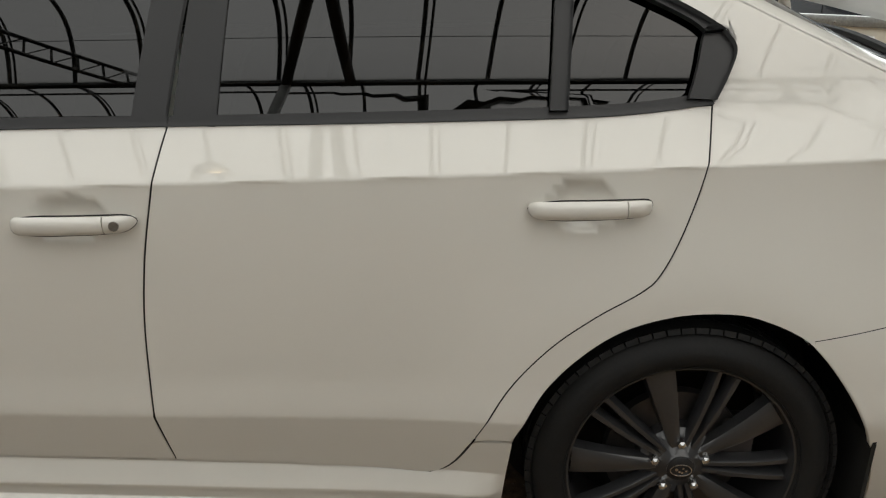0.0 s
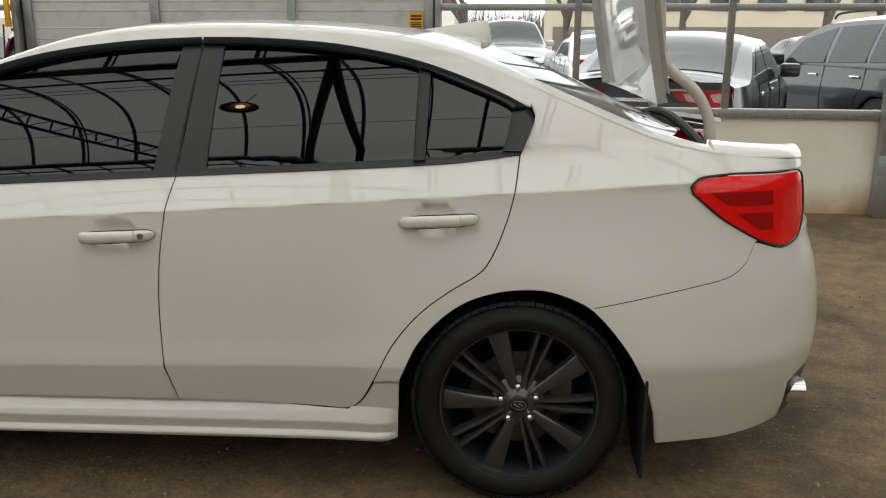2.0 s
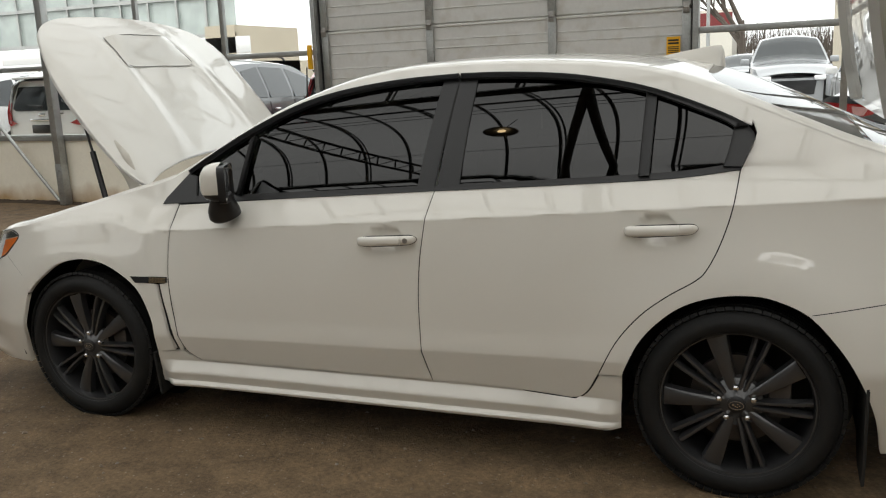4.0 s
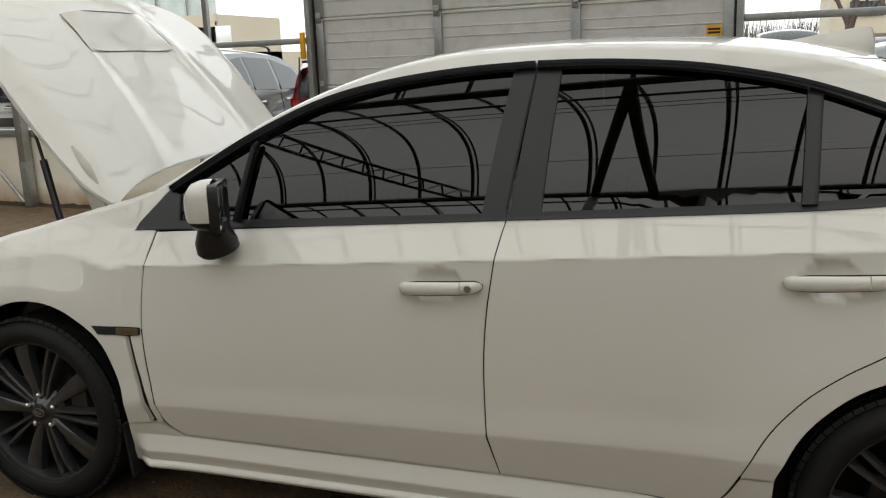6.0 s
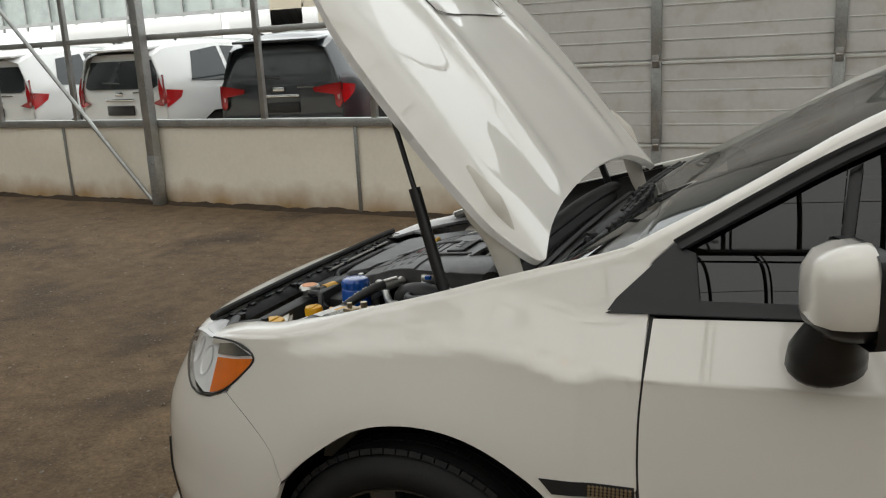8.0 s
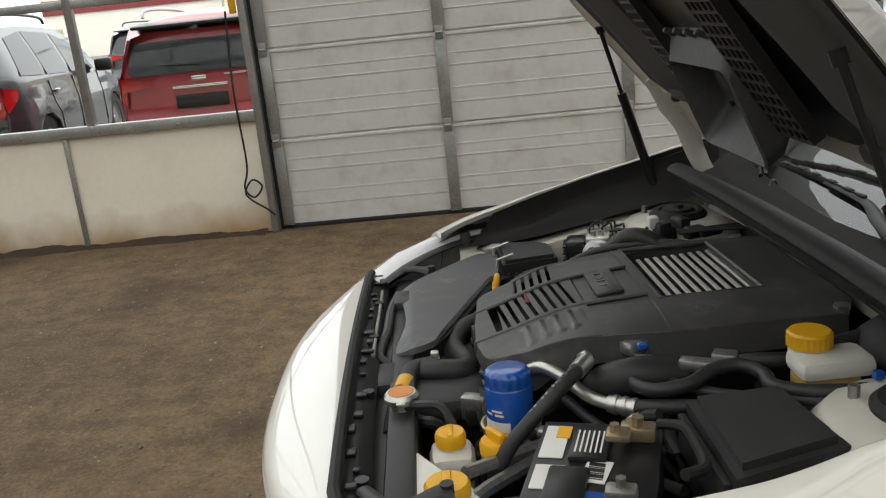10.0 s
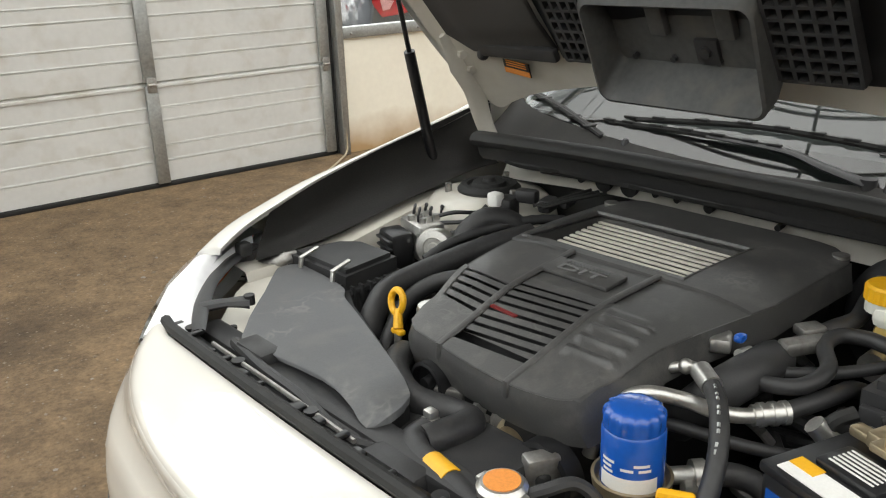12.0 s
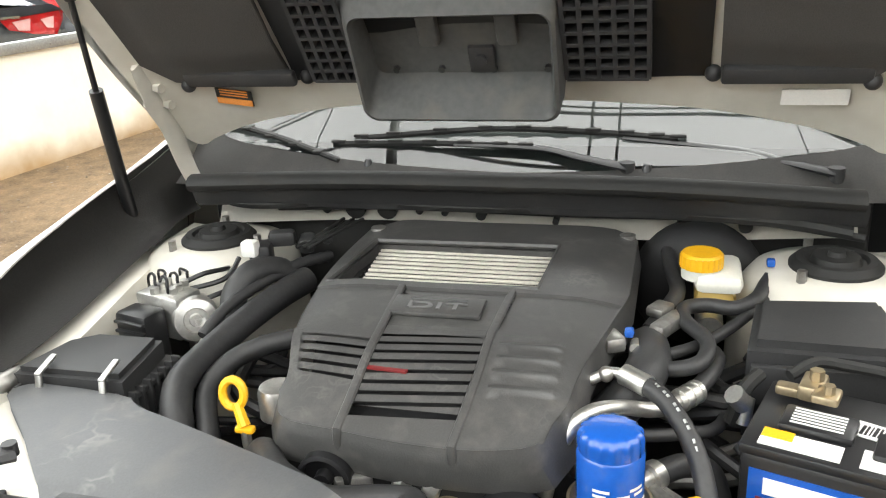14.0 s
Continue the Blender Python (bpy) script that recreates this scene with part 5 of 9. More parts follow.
def front_bumper(s, z):
    p = side(s, z)
    lipx = 0.035 * math.exp(-((z - 0.235) / 0.035) ** 2) * sm(-3.1, -3.4, s)
    return p[0] - lipx, p[1] - lipx * 0.4, z


skin("front_bumper", fb, front_bumper, M_PAINT, car, both=True, cell=0.035, shrink=0.0012)
skin("grille", [(-3.78, 0.58), (S_END_F, 0.58), (S_END_F, 0.41), (-3.78, 0.41)], lambda s, z: (side(s, z)[0] + 0.05, side(s, z)[1], z), M_TRIM, car, "black mesh grille", both=True, cell=0.05, lip=0, shrink=0)


def nose_top(s, v):
    """The bumper's top, from its leading edge back to the radiator shroud."""
    p = Vector(side(s, 0.706))
    q = Vector(side(s, 0.696))
    tz = (p - q).normalized() * 0.10
    end = Vector((max(p.x + 0.03, -3.362 - 0.012 * (1 - (p.y / 0.6) ** 2) + 0.09 * max(0, abs(p.y) - 0.52) / 0.15), p.y * 0.985, 0.752))
    t1 = Vector((0.09, 0, 0.0))
    h00, h10, h01, h11 = 2 * v ** 3 - 3 * v * v + 1, v ** 3 - 2 * v * v + v, 3 * v * v - 2 * v ** 3, v ** 3 - v * v
    return tuple(p * h00 + tz * h10 + end * h01 + t1 * h11)


skin("bumper_top", [(-3.60, 0), (S_END_F, 0), (S_END_F, 1), (-3.56, 1)], nose_top, M_PAINT, car, both=True, cell=(0.05, 0.1), shrink=0, lip=0.02)
rb = dense(seam_r)[::-1] + [(0.746, 0.815), (0.822, 0.793), (0.88, 0.789), (0.95, 0.805), (1.00, 0.83), (1.10, 0.83), (S_END_R, 0.83), (S_END_R, 0.45), (1.45, 0.46), (1.25, 0.44), (1.00, 0.40), (0.92, 0.375), (0.885, 0.355), (0.915, 0.215), (0.673, 0.188), (0.442, 0.182)] + dense(arch_r)[:21]
skin("rear_bumper", rb, side, M_PAINT, car, both=True, cell=0.04, shrink=0.0012)
skin("diffuser", [(0.875, 0.37), (1.25, 0.45), (1.45, 0.47), (S_END_R, 0.47), (S_END_R, 0.22), (0.90, 0.21)], lambda s, z: (side(s, z)[0] - 0.003, side(s, z)[1] + 0.002, z), M_TRIM, car, "black lower diffuser", both=True, cell=0.05, lip=0.02)
for yy in (-0.62, -0.50, 0.50, 0.62):
    bm = bmesh.new()
    lathe(bm, [(0.040, 0.0), (0.042, 0.16), (0.036, 0.16), (0.034, 0.0)], Matrix.Translation((0.775, yy, 0.285)) @ Matrix.Rotation(radians(90), 4, "Y"), 20)
    part("tailpipe", bm, M_CHROME, car)

# roof with A and C pillars, windscreen, rear window
roof_pts = [(x, 0.0) for x in np.linspace(-2.32, 0.62, 40)] + [(0.64, 0.0), (0.60, 0.16), (0.44, 0.17), (0.2, 0.17), (0.02, 0.18), (-0.10, 0.24), (-0.135, 0.4), (-0.14, 1.0), (-1.47, 1.0), (-1.475, 0.5), (-1.49, 0.28), (-1.54, 0.185), (-1.70, 0.155), (-2.0, 0.13), (-2.30, 0.115)]
skin("roof", roof_pts, top, M_PAINT, car, both=True, cell=(0.05, 0.06), shrink=0, lip=0.012)
ws = [(-2.30, 0.10), (-2.0, 0.12), (-1.70, 0.145), (-1.54, 0.175), (-1.48, 0.27), (-1.465, 0.5), (-1.46, 1.0), (-2.438, 1.0), (-2.424, 0.6), (-2.385, 0.32)]
shield_fn = lambda x, v: tuple(Vector(top(x, v)) + Vector((0.003, 0, -0.006)))


def fair_glass(outline, order, powers=(0, 2, 4)):
    """A surface of low order in plan, symmetric about the middle line, laid through the body's top inside an outline."""
    foot_x, foot_v = [-2.472, -2.455, -2.41, -2.3], [1.0, 0.6, 0.32, 0.1]
    rows = [(x, v) for x in np.linspace(-2.47, -1.46, 40) for v in np.linspace(0.1, 1, 19) if v >= np.interp(x, foot_x, foot_v) - 1e-6 and v >= np.interp(x, [-2.3, -2.0, -1.7, -1.54], [0.1, 0.12, 0.145, 0.175])]
    pts = [top(x, v) for x, v in rows]
    wt = np.array([3.0 if x > -1.56 or v < 0.2 else 1.0 for x, v in rows])
    a = np.array([[(p[0] + 1.9) ** i * p[1] ** j for i in range(order + 1) for j in powers] for p in pts])
    c = np.linalg.lstsq(a * wt[:, None], np.array([p[2] for p in pts]) * wt, rcond=None)[0]

    def f(x, v):
        p = top(x, v)
        return (x + 0.003, p[1], sum(k * (x + 1.9) ** i * p[1] ** j for k, (i, j) in zip(c, itertools.product(range(order + 1), powers))) - 0.007)
    return f


screen_fn = fair_glass(ws, 2)
g = skin("windscreen", ws, screen_fn, M_SHIELD, car, "clear windscreen", both=True, cell=(0.08, 0.1), lip=0, shrink=0)
rw = [(-0.15, 1.0), (-0.145, 0.4), (-0.11, 0.23), (0.02, 0.165), (0.2, 0.155), (0.46, 0.155), (0.52, 0.4), (0.54, 1.0)]
skin("rear_window", rw, shield_fn, M_REAR, car, "dark rear window", both=True, cell=(0.08, 0.1), lip=0, shrink=0)
# antenna fin
fin = bmesh.new()
for sg in (1,):
    prof = [(-0.36, 1.405), (-0.30, 1.428), (-0.22, 1.453), (-0.15, 1.466), (-0.115, 1.466), (-0.105, 1.44), (-0.10, 1.395)]
    sheet(fin, lambda i, w: Vector((prof[int(i)][0], (0.004 + 0.022 * (1 - w)) * (1 if True else -1), prof[int(i)][1] * w + (1 - w) * (z_mid(prof[int(i)][0]) - 0.004))), range(7), (0, 0.4, 0.75, 1))
    sheet(fin, lambda i, w: Vector((prof[6 - int(i)][0], -(0.004 + 0.022 * (1 - w)), prof[6 - int(i)][1] * w + (1 - w) * (z_mid(prof[6 - int(i)][0]) - 0.004))), range(7), (0, 0.4, 0.75, 1))
    bmesh.ops.convex_hull(fin, input=fin.verts[:])
part("antenna_fin", fin, M_PAINT, car, "white shark-fin antenna")

# boot lid, standing open on its goosenecks
boot = skin("boot_lid", [(-0.66, 0.0), (0.66, 0.0), (0.66, 0.40), (0.62, 0.62), (-0.62, 0.62), (-0.66, 0.40)], lambda y, v: (0.385 + 0.06 * (1 - v / 0.62) ** 2 - 0.04 * v - 0.03 * math.cos(y * 1.6), y, 1.215 + v + 0.015 * math.cos(y * 2)), M_PAINT, car, "white boot lid standing open", cell=0.06, lip=0.03, shrink=0)
bm = bmesh.new()
sheet(bm, lambda y, v: (0.412 + 0.05 * (1 - v / 0.62) ** 2 - 0.04 * v - 0.03 * math.cos(y * 1.6), y, 1.24 + v * 0.95), np.linspace(-0.62, 0.62, 12), np.linspace(0.0, 0.62, 6))
bmesh.ops.solidify(bm, geom=bm.faces[:], thickness=0.012)
part("boot_inner", bm, M_DIRT_WHITE, boot)
for yy in (-0.50, 0.50):
    bm = bmesh.new()
    tube(bm, [(0.59, yy, 0.95), (0.605, yy, 1.08), (0.59, yy, 1.17), (0.545, yy, 1.245), (0.47, yy, 1.305), (0.435, yy, 1.36), (0.425, yy, 1.45), (0.42, yy, 1.55)], 0.018, 10, 5, flat=(0.8, 1.0))
    part("boot_hinge", bm, M_DIRT_WHITE, car, "gooseneck boot hinge arm")
bm = bmesh.new()
tube(bm, [(0.56, -0.62, 1.075), (0.56, -0.3, 1.115), (0.56, 0, 1.13), (0.56, 0.3, 1.115), (0.56, 0.62, 1.075)], 0.016, 8, 4)
part("boot_seal", bm, M_RUBBER, car)
bm = bmesh.new()
box(bm, (0.66, 0, 0.66), (0.36, 1.1, 0.4), 0.03)
part("boot_floor", bm, M_CABIN, car)

# wheels


def wheel(cx, cy, spin, steer=0.0):
    """Tyre with shoulder blocks, ten-spoke dark rim, brake disc, nuts and cap; the outer face looks to -y."""
    w = new("wheel")
    w.parent = car
    w["label"] = "dark gunmetal alloy wheel with a low tyre"
    R, rr, half = 0.3225, 0.2415, 0.112
    bm = bmesh.new()
    prof = [(rr, -half + 0.012), (rr + 0.008, -half + 0.004), (rr + 0.024, -half - 0.003), (rr + 0.042, -half - 0.003), (R - 0.024, -half + 0.008), (R - 0.010, -half + 0.020), (R - 0.003, -half + 0.036), (R, -half + 0.060), (R, half - 0.060), (R - 0.008, half - 0.02), (rr + 0.05, half + 0.002), (rr, half - 0.012)]
    m = Matrix.Rotation(radians(90), 4, "X")
    lathe(bm, [(r, -h) for r, h in prof], m, 72, closed=True)
    bmesh.ops.recalc_face_normals(bm, faces=bm.faces[:])
    part("tyre", bm, M_TYRE, w)
    bm = bmesh.new()
    for i in range(72):
        a = 2 * math.pi * i / 72
        mm = Matrix.Rotation(a, 4, "Y") @ Matrix.Translation((0, 0, R - 0.0085))
        box(bm, mm @ Vector((0, -half + 0.036, 0)), (0.0248, 0.044, 0.0115), 0, (mm @ Matrix.Rotation(radians(-24), 4, "X")).to_3x3())
        for yy in (-0.032, 0.0, 0.032, 0.07):
            box(bm, mm @ Vector((0.004 * (1 if yy > 0 else -1), yy, 0.0055)), (0.0245, 0.024, 0.0095), 0, mm.to_3x3())
    tagged(part("tread", bm, M_TYRE, w, smooth=False), kind="stuff")
    rim = bmesh.new()
    lathe(rim, [(rr + 0.006, half - 0.004), (rr + 0.008, half - 0.012), (rr - 0.004, half - 0.014), (rr - 0.010, half - 0.030), (rr - 0.016, 0.0), (rr - 0.02, -half + 0.02), (rr - 0.004, -half + 0.02), (rr + 0.001, half - 0.03)], m, 64, closed=True)
    bmesh.ops.recalc_face_normals(rim, faces=rim.faces[:])
    rimo = part("rim", rim, M_RIM, w)

    def spoke(a0, wi, wo, off):
        """One spoke from hub to rim, with a ridge and falling flanks."""
        bm = bmesh.new()
        n = 7
        rows = []
        for i in range(n):
            t = i / (n - 1)
            r = 0.048 + (rr - 0.012 - 0.048) * t
            yf = -(half - 0.034) - 0.014 * math.sin(t * 2.2) + 0.014 * (t - 0.5)
            ww = wi + (wo - wi) * t
            lat = off * (0.35 + 0.65 * t)
            row = []
            for u, d in ((-1, 0.032), (-0.85, 0.006), (-0.45, 0.0), (0.45, 0.0), (0.85, 0.006), (1, 0.032)):
                row.append(bm.verts.new(Matrix.Rotation(a0, 4, "Y") @ Vector((lat + u * ww, yf + d, r))))
            rows.append(row)
        for a, b2 in zip(rows, rows[1:]):
            for j in range(5):
                bm.faces.new((a[j], b2[j], b2[j + 1], a[j + 1]))
        bmesh.ops.recalc_face_normals(bm, faces=bm.faces[:])
        part("spoke", bm, M_RIM, rimo)
    for k in range(5):
        a = radians(72 * k) + spin
        spoke(a, 0.014, 0.037, 0.0)
        spoke(a + radians(36), 0.0085, 0.0105, -0.021)
        spoke(a + radians(36), 0.0085, 0.0105, 0.021)
    bm = bmesh.new()
    lathe(bm, [(0.030, half - 0.018), (0.034, half - 0.022), (0.062, half - 0.034), (0.082, half - 0.048), (0.085, half - 0.08), (0.03, half - 0.08)], m, 40)
    part("hub", bm, M_RIM, rimo)
    bm = bmesh.new()
    lathe(bm, [(0.004, half - 0.010), (0.022, half - 0.012), (0.029, half - 0.016), (0.029, half - 0.026), (0.004, half - 0.026)], m, 32)
    cap = part("hub_cap", bm, M_TRIM, rimo)
    bm = bmesh.new()
    ring = [(0.0225 * math.cos(t), -(half - 0.0105), 0.0135 * math.sin(t)) for t in np.linspace(0, 2 * math.pi, 25)]
    tube(bm, ring, 0.0012, 5, 1)
    for dx, dz, r in ((-0.010, 0.002, 0.004), (0.004, 0.005, 0.0025), (0.010, -0.001, 0.0025), (0.003, -0.005, 0.0025), (-0.003, -0.003, 0.0025)):
        rod(bm, (dx, -(half - 0.014), dz), (dx, -(half - 0.0095), dz), r, n=6)
    part("badge", bm, M_CHROME, cap)
    for k in range(5):
        a = radians(72 * k + 14) + spin
        c = Matrix.Rotation(a, 4, "Y") @ Vector((0, 0, 0.056))
        bm = bmesh.new()
        lathe(bm, [(0.004, half - 0.014), (0.0095, half - 0.018), (0.0115, half - 0.032), (0.0115, half - 0.06)], Matrix.Translation(c) @ m, 6)
        part("wheel_nut", bm, M_CHROME, rimo)
    bm = bmesh.new()
    lathe(bm, [(0.05, 0.035), (0.15, 0.035), (0.15, 0.010), (0.05, 0.010)], m, 40, closed=True)
    box(bm, (0.13, -0.025, 0.02), (0.07, 0.06, 0.14), 0.01)
    bmesh.ops.recalc_face_normals(bm, faces=bm.faces[:])
    part("brake_disc", bm, M_DISC, w)
    w.matrix_basis = Matrix.Translation((cx, cy, 0.3185)) @ Matrix.Rotation(steer, 4, "Z")
    return w


wheel(0.0, -0.772, radians(-17))
wheel(-2.65, -0.768, radians(-16))
wheel(0.0, 0.772, radians(20), math.pi)
wheel(-2.65, 0.768, radians(40), math.pi)

# underbody, cabin floor, seats, dashboard and steering wheel
bm = bmesh.new()
box(bm, (-1.32, 0, 0.24), (1.9, 1.62, 0.08), 0.02)
box(bm, (0.35, 0, 0.30), (0.9, 1.0, 0.12), 0.02)
box(bm, (-2.9, 0, 0.22), (1.0, 1.0, 0.06), 0.02)
part("underbody", bm, M_CABIN, car)
for yy in (-0.37, 0.37):
    for x0 in (-1.15, -0.30):
        bm = bmesh.new()
        box(bm, (x0 - 0.1, yy, 0.55), (0.5, 0.48, 0.16), 0.05)
        box(bm, (x0 + 0.22, yy, 0.86), (0.16, 0.46, 0.56), 0.06, Matrix.Rotation(radians(14), 3, "Y"))
        box(bm, (x0 + 0.32, yy, 1.20), (0.10, 0.24, 0.16), 0.04, Matrix.Rotation(radians(10), 3, "Y"))
        part("seat", bm, M_CABIN, car)
bm = bmesh.new()
slab(bm, [(-2.32, 0.55), (-2.30, 0.955), (-2.1, 0.985), (-1.85, 0.975), (-1.78, 0.90), (-1.85, 0.62)], -0.70, 0.70, Matrix(((1, 0, 0, 0), (0, 0, 1, 0), (0, 1, 0, 0), (0, 0, 0, 1))))
for yy in (-0.37,):
    tube(bm, [(-1.90, yy - 0.16, 1.02), (-1.75, yy - 0.15, 1.035), (-1.74, yy, 1.05), (-1.75, yy + 0.15, 1.035), (-1.90, yy + 0.16, 1.02)], 0.03, 8, 4)
part("dashboard", bm, M_CABIN, car)
bm = bmesh.new()
ring = [Vector((-1.60, -0.37, 0.93)) + Matrix.Rotation(radians(-25), 3, "Y") @ Vector((0, 0.185 * math.cos(a), 0.185 * math.sin(a))) for a in np.linspace(0, 2 * math.pi, 33)]
tube(bm, ring, 0.016, 8, 1)
rod(bm, (-1.60, -0.37, 0.93), (-1.85, -0.37, 0.82), 0.035)
box(bm, (-1.61, -0.37, 0.92), (0.05, 0.16, 0.09), 0.02, Matrix.Rotation(radians(-25), 3, "Y"))
part("steering_wheel", bm, M_CABIN, car)
bm = bmesh.new()
sheet(bm, lambda x, v: tuple(Vector(top(x, v)) + Vector((0, 0.0, -0.05))), np.linspace(-1.40, -0.2, 10), np.linspace(0.2, 1, 6))
part("headliner", bm, M_CABIN, car)
bm = bmesh.new()
sheet(bm, lambda x, y: (x, y, 1.0 + 0.02 * (0.55 - x)), (-0.02, 0.52), (-0.62, 0.62))
part("parcel_shelf", bm, M_CABIN, car)


# ---- bonnet, raised on two gas struts ----
HINGE = Vector((-2.42, 0, 1.0))
HOOD = Matrix.Translation(HINGE) @ Matrix.Rotation(radians(62), 4, "Y") @ Matrix.Translation(-HINGE)
hood_mid = curve_of([(-3.43, 0.735), (-3.38, 0.765), (-3.30, 0.808), (-3.1, 0.886), (-2.8, 0.965), (-2.5, 1.018), (-2.36, 1.03)])
hood_side = curve_of([(-3.43, 0.735), (-3.38, 0.765), (-3.24, 0.822), (-3.0, 0.888), (-2.8, 0.930), (-2.6, 0.964), (-2.42, 1.0), (-2.3, 1.02)])


def hood_z(x, y):
    t = min(1.0, abs(y) / 0.72)
    z = hood_mid(x) + (hood_side(x) - hood_mid(x)) * t ** 2.0
    ridge = 0.010 * math.exp(-((abs(y) - (0.34 + 0.10 * (x + 2.5))) / 0.06) ** 2) * sm(-3.38, -3.1, x) * sm(-2.46, -2.62, x)
    drop = 0.030 * sm(0.60, 0.72, abs(y)) ** 2
    ripple = 0.0009 * noise.noise(Vector((x * 5.5, y * 5.5, 1.7))) + 0.0004 * noise.noise(Vector((x * 11, y * 11, 4.1)))
    return z + ridge - drop + ripple


def on_hood(x, y):
    return tuple(HOOD @ Vector((x, y, hood_z(x, y))))


half = [(-2.515, 0.0), (-2.508, 0.2), (-2.49, 0.38), (-2.46, 0.52), (-2.424, 0.615), (-2.411, 0.645), (-2.428, 0.668), (-2.49, 0.690), (-2.55, 0.701), (-2.75, 0.712), (-2.95, 0.706), (-3.10, 0.676), (-3.21, 0.625), (-3.30, 0.545), (-3.365, 0.40), (-3.40, 0.2), (-3.41, 0.0)]
outline = dense(half, 4) + [(x, -y) for x, y in dense(half, 4)[::-1][1:-1]]
hood = skin("bonnet", outline, on_hood, M_PAINT, car, "white bonnet with an air scoop, raised", cell=0.035, lip=0.022, shrink=0)


def under(x, y, d):
    return tuple(HOOD @ Vector((x, y, hood_z(x, y) - d)))


# scoop on the bonnet
def scoop_pt(u, v):
    x = -3.228 + 0.195 * u
    w = 0.235 + 0.02 * u
    y = w * v
    k = (1 - sm(-0.1, 1.0, u)) * (1 - abs(v) ** 8)
    return tuple(HOOD @ Vector((x, y, hood_z(x, y) + 0.003 + 0.040 * k)))


bm = bmesh.new()
sheet(bm, scoop_pt, np.linspace(0, 1, 16), np.linspace(-1, 1, 25))
part("scoop", bm, M_PAINT, hood)
bm = bmesh.new()
sheet(bm, lambda v, h: tuple(HOOD @ Vector((-3.226, 0.228 * v, hood_z(-3.226, 0.228 * v) + 0.002 + 0.044 * h * (1 - abs(v) ** 6)))), np.linspace(-1, 1, 17), (0, 1))
part("scoop_mouth", bm, M_TRIM, hood)
bm = bmesh.new()
tube(bm, [scoop_pt(u, v) for u, v in ((0.0, -0.99), (0.5, -0.995), (0.96, -0.93), (0.99, 0), (0.96, 0.93), (0.5, 0.995), (0.0, 0.99))], 0.0011, 5, 5)
part("scoop_seam", bm, M_TRIM, hood)
# inner frame of the bonnet, painted, with felt liners, lattices and the intake box
inner = skin("bonnet_frame", [(x * 0.985 - 0.04, y * 0.972) for x, y in outline], lambda x, y: under(x, y, 0.026 + 0.010 * math.exp(-((abs(y) - 0.64) / 0.03) ** 2)), M_DIRT_WHITE, hood, "white painted inner frame", cell=0.06, lip=0, shrink=0)
for sgn in (1, -1):
    pts = [(-2.590, 0.36), (-2.584, 0.50), (-2.595, 0.58), (-2.645, 0.625), (-2.95, 0.64), (-3.08, 0.60), (-3.20, 0.50), (-3.24, 0.34)]
    skin("felt_liner", [(x, sgn * (y + (0.02 if sgn > 0 else 0.0))) for x, y in pts], lambda x, y: under(x, y, 0.040 + 0.012 * sm(0.64, 0.56, abs(y)) * sm(-2.60, -2.68, x)), M_FELT, hood, "dark felt liner", cell=0.04, lip=-0.012, shrink=0)
    bm = bmesh.new()
    box(bm, under(-2.60, sgn * 0.47, 0.045), (0.03, 0.22, 0.018), 0.006, HOOD.to_3x3())
    for yy in (0.35, 0.58):
        bmesh.ops.create_uvsphere(bm, u_segments=12, v_segments=8, radius=0.014, matrix=Matrix.Translation(under(-2.585, sgn * yy, 0.038)))
    part("liner_clip", bm, M_PLASTIC, hood)
y_a, y_b = 0.214, -0.110


skin("intake_plate", [(-2.575, 0.375), (-2.575, -0.345), (-3.04, -0.345), (-3.04, 0.375)], lambda x, y: under(x, y, 0.034), M_TRIM, hood, "black plastic intake tray", cell=0.06, lip=0, shrink=0)
for lo, hi, nx in ((0.228, 0.312, 4), (-0.252, -0.124, 5)):
    bm = bmesh.new()
    for i in range(nx + 1):
        y = lo + (hi - lo) * i / nx
        box(bm, (0, y, 0), (0.33, 0.007, 0.022))
    for i in range(15):
        box(bm, (-0.165 + 0.33 * i / 14, (lo + hi) / 2, 0), (0.006, hi - lo, 0.022))
    bm.transform(HOOD @ Matrix.Translation((-2.775, 0, 0.910)) @ Matrix.Rotation(radians(-6.5), 4, "Y"))
    part("lattice", bm, M_PLASTIC, hood, "black plastic lattice", smooth=False)
# box that seals round the intercooler
bm = bmesh.new()
x_f, x_r = -2.752, -2.562


def rounded(a0, b0, a1, b1, r, z, n=5):
    out = []
    for cx, cy, s in ((a1 - r, b1 - r, 0), (a0 + r, b1 - r, 90), (a0 + r, b0 + r, 180), (a1 - r, b0 + r, 270)):
        out += [(cx + r * math.cos(radians(s + 90 * i / n)), cy + r * math.sin(radians(s + 90 * i / n)), z) for i in range(n + 1)]
    return out


loops = [rounded(x_f - 0.075, y_b - 0.012, x_r - 0.03, y_a + 0.022, 0.03, 0.945), rounded(x_f - 0.030, y_b - 0.010, x_r + 0.002, y_a + 0.014, 0.03, 0.912), rounded(x_f - 0.004, y_b - 0.006, x_r + 0.006, y_a + 0.006, 0.026, 0.893), rounded(x_f, y_b, x_r, y_a, 0.022, 0.890), rounded(x_f + 0.006, y_b + 0.004, x_r - 0.004, y_a - 0.004, 0.02, 0.897), rounded(x_f + 0.012, y_b + 0.008, x_r - 0.040, y_a - 0.008, 0.016, 0.952)]
rv = [[bm.verts.new(HOOD @ Vector((p[0], p[1], p[2] - (0.014 * (p[0] - x_f) / 0.19 if i in (2, 3, 4) else 0)))) for p in lp] for i, lp in enumerate(loops)]
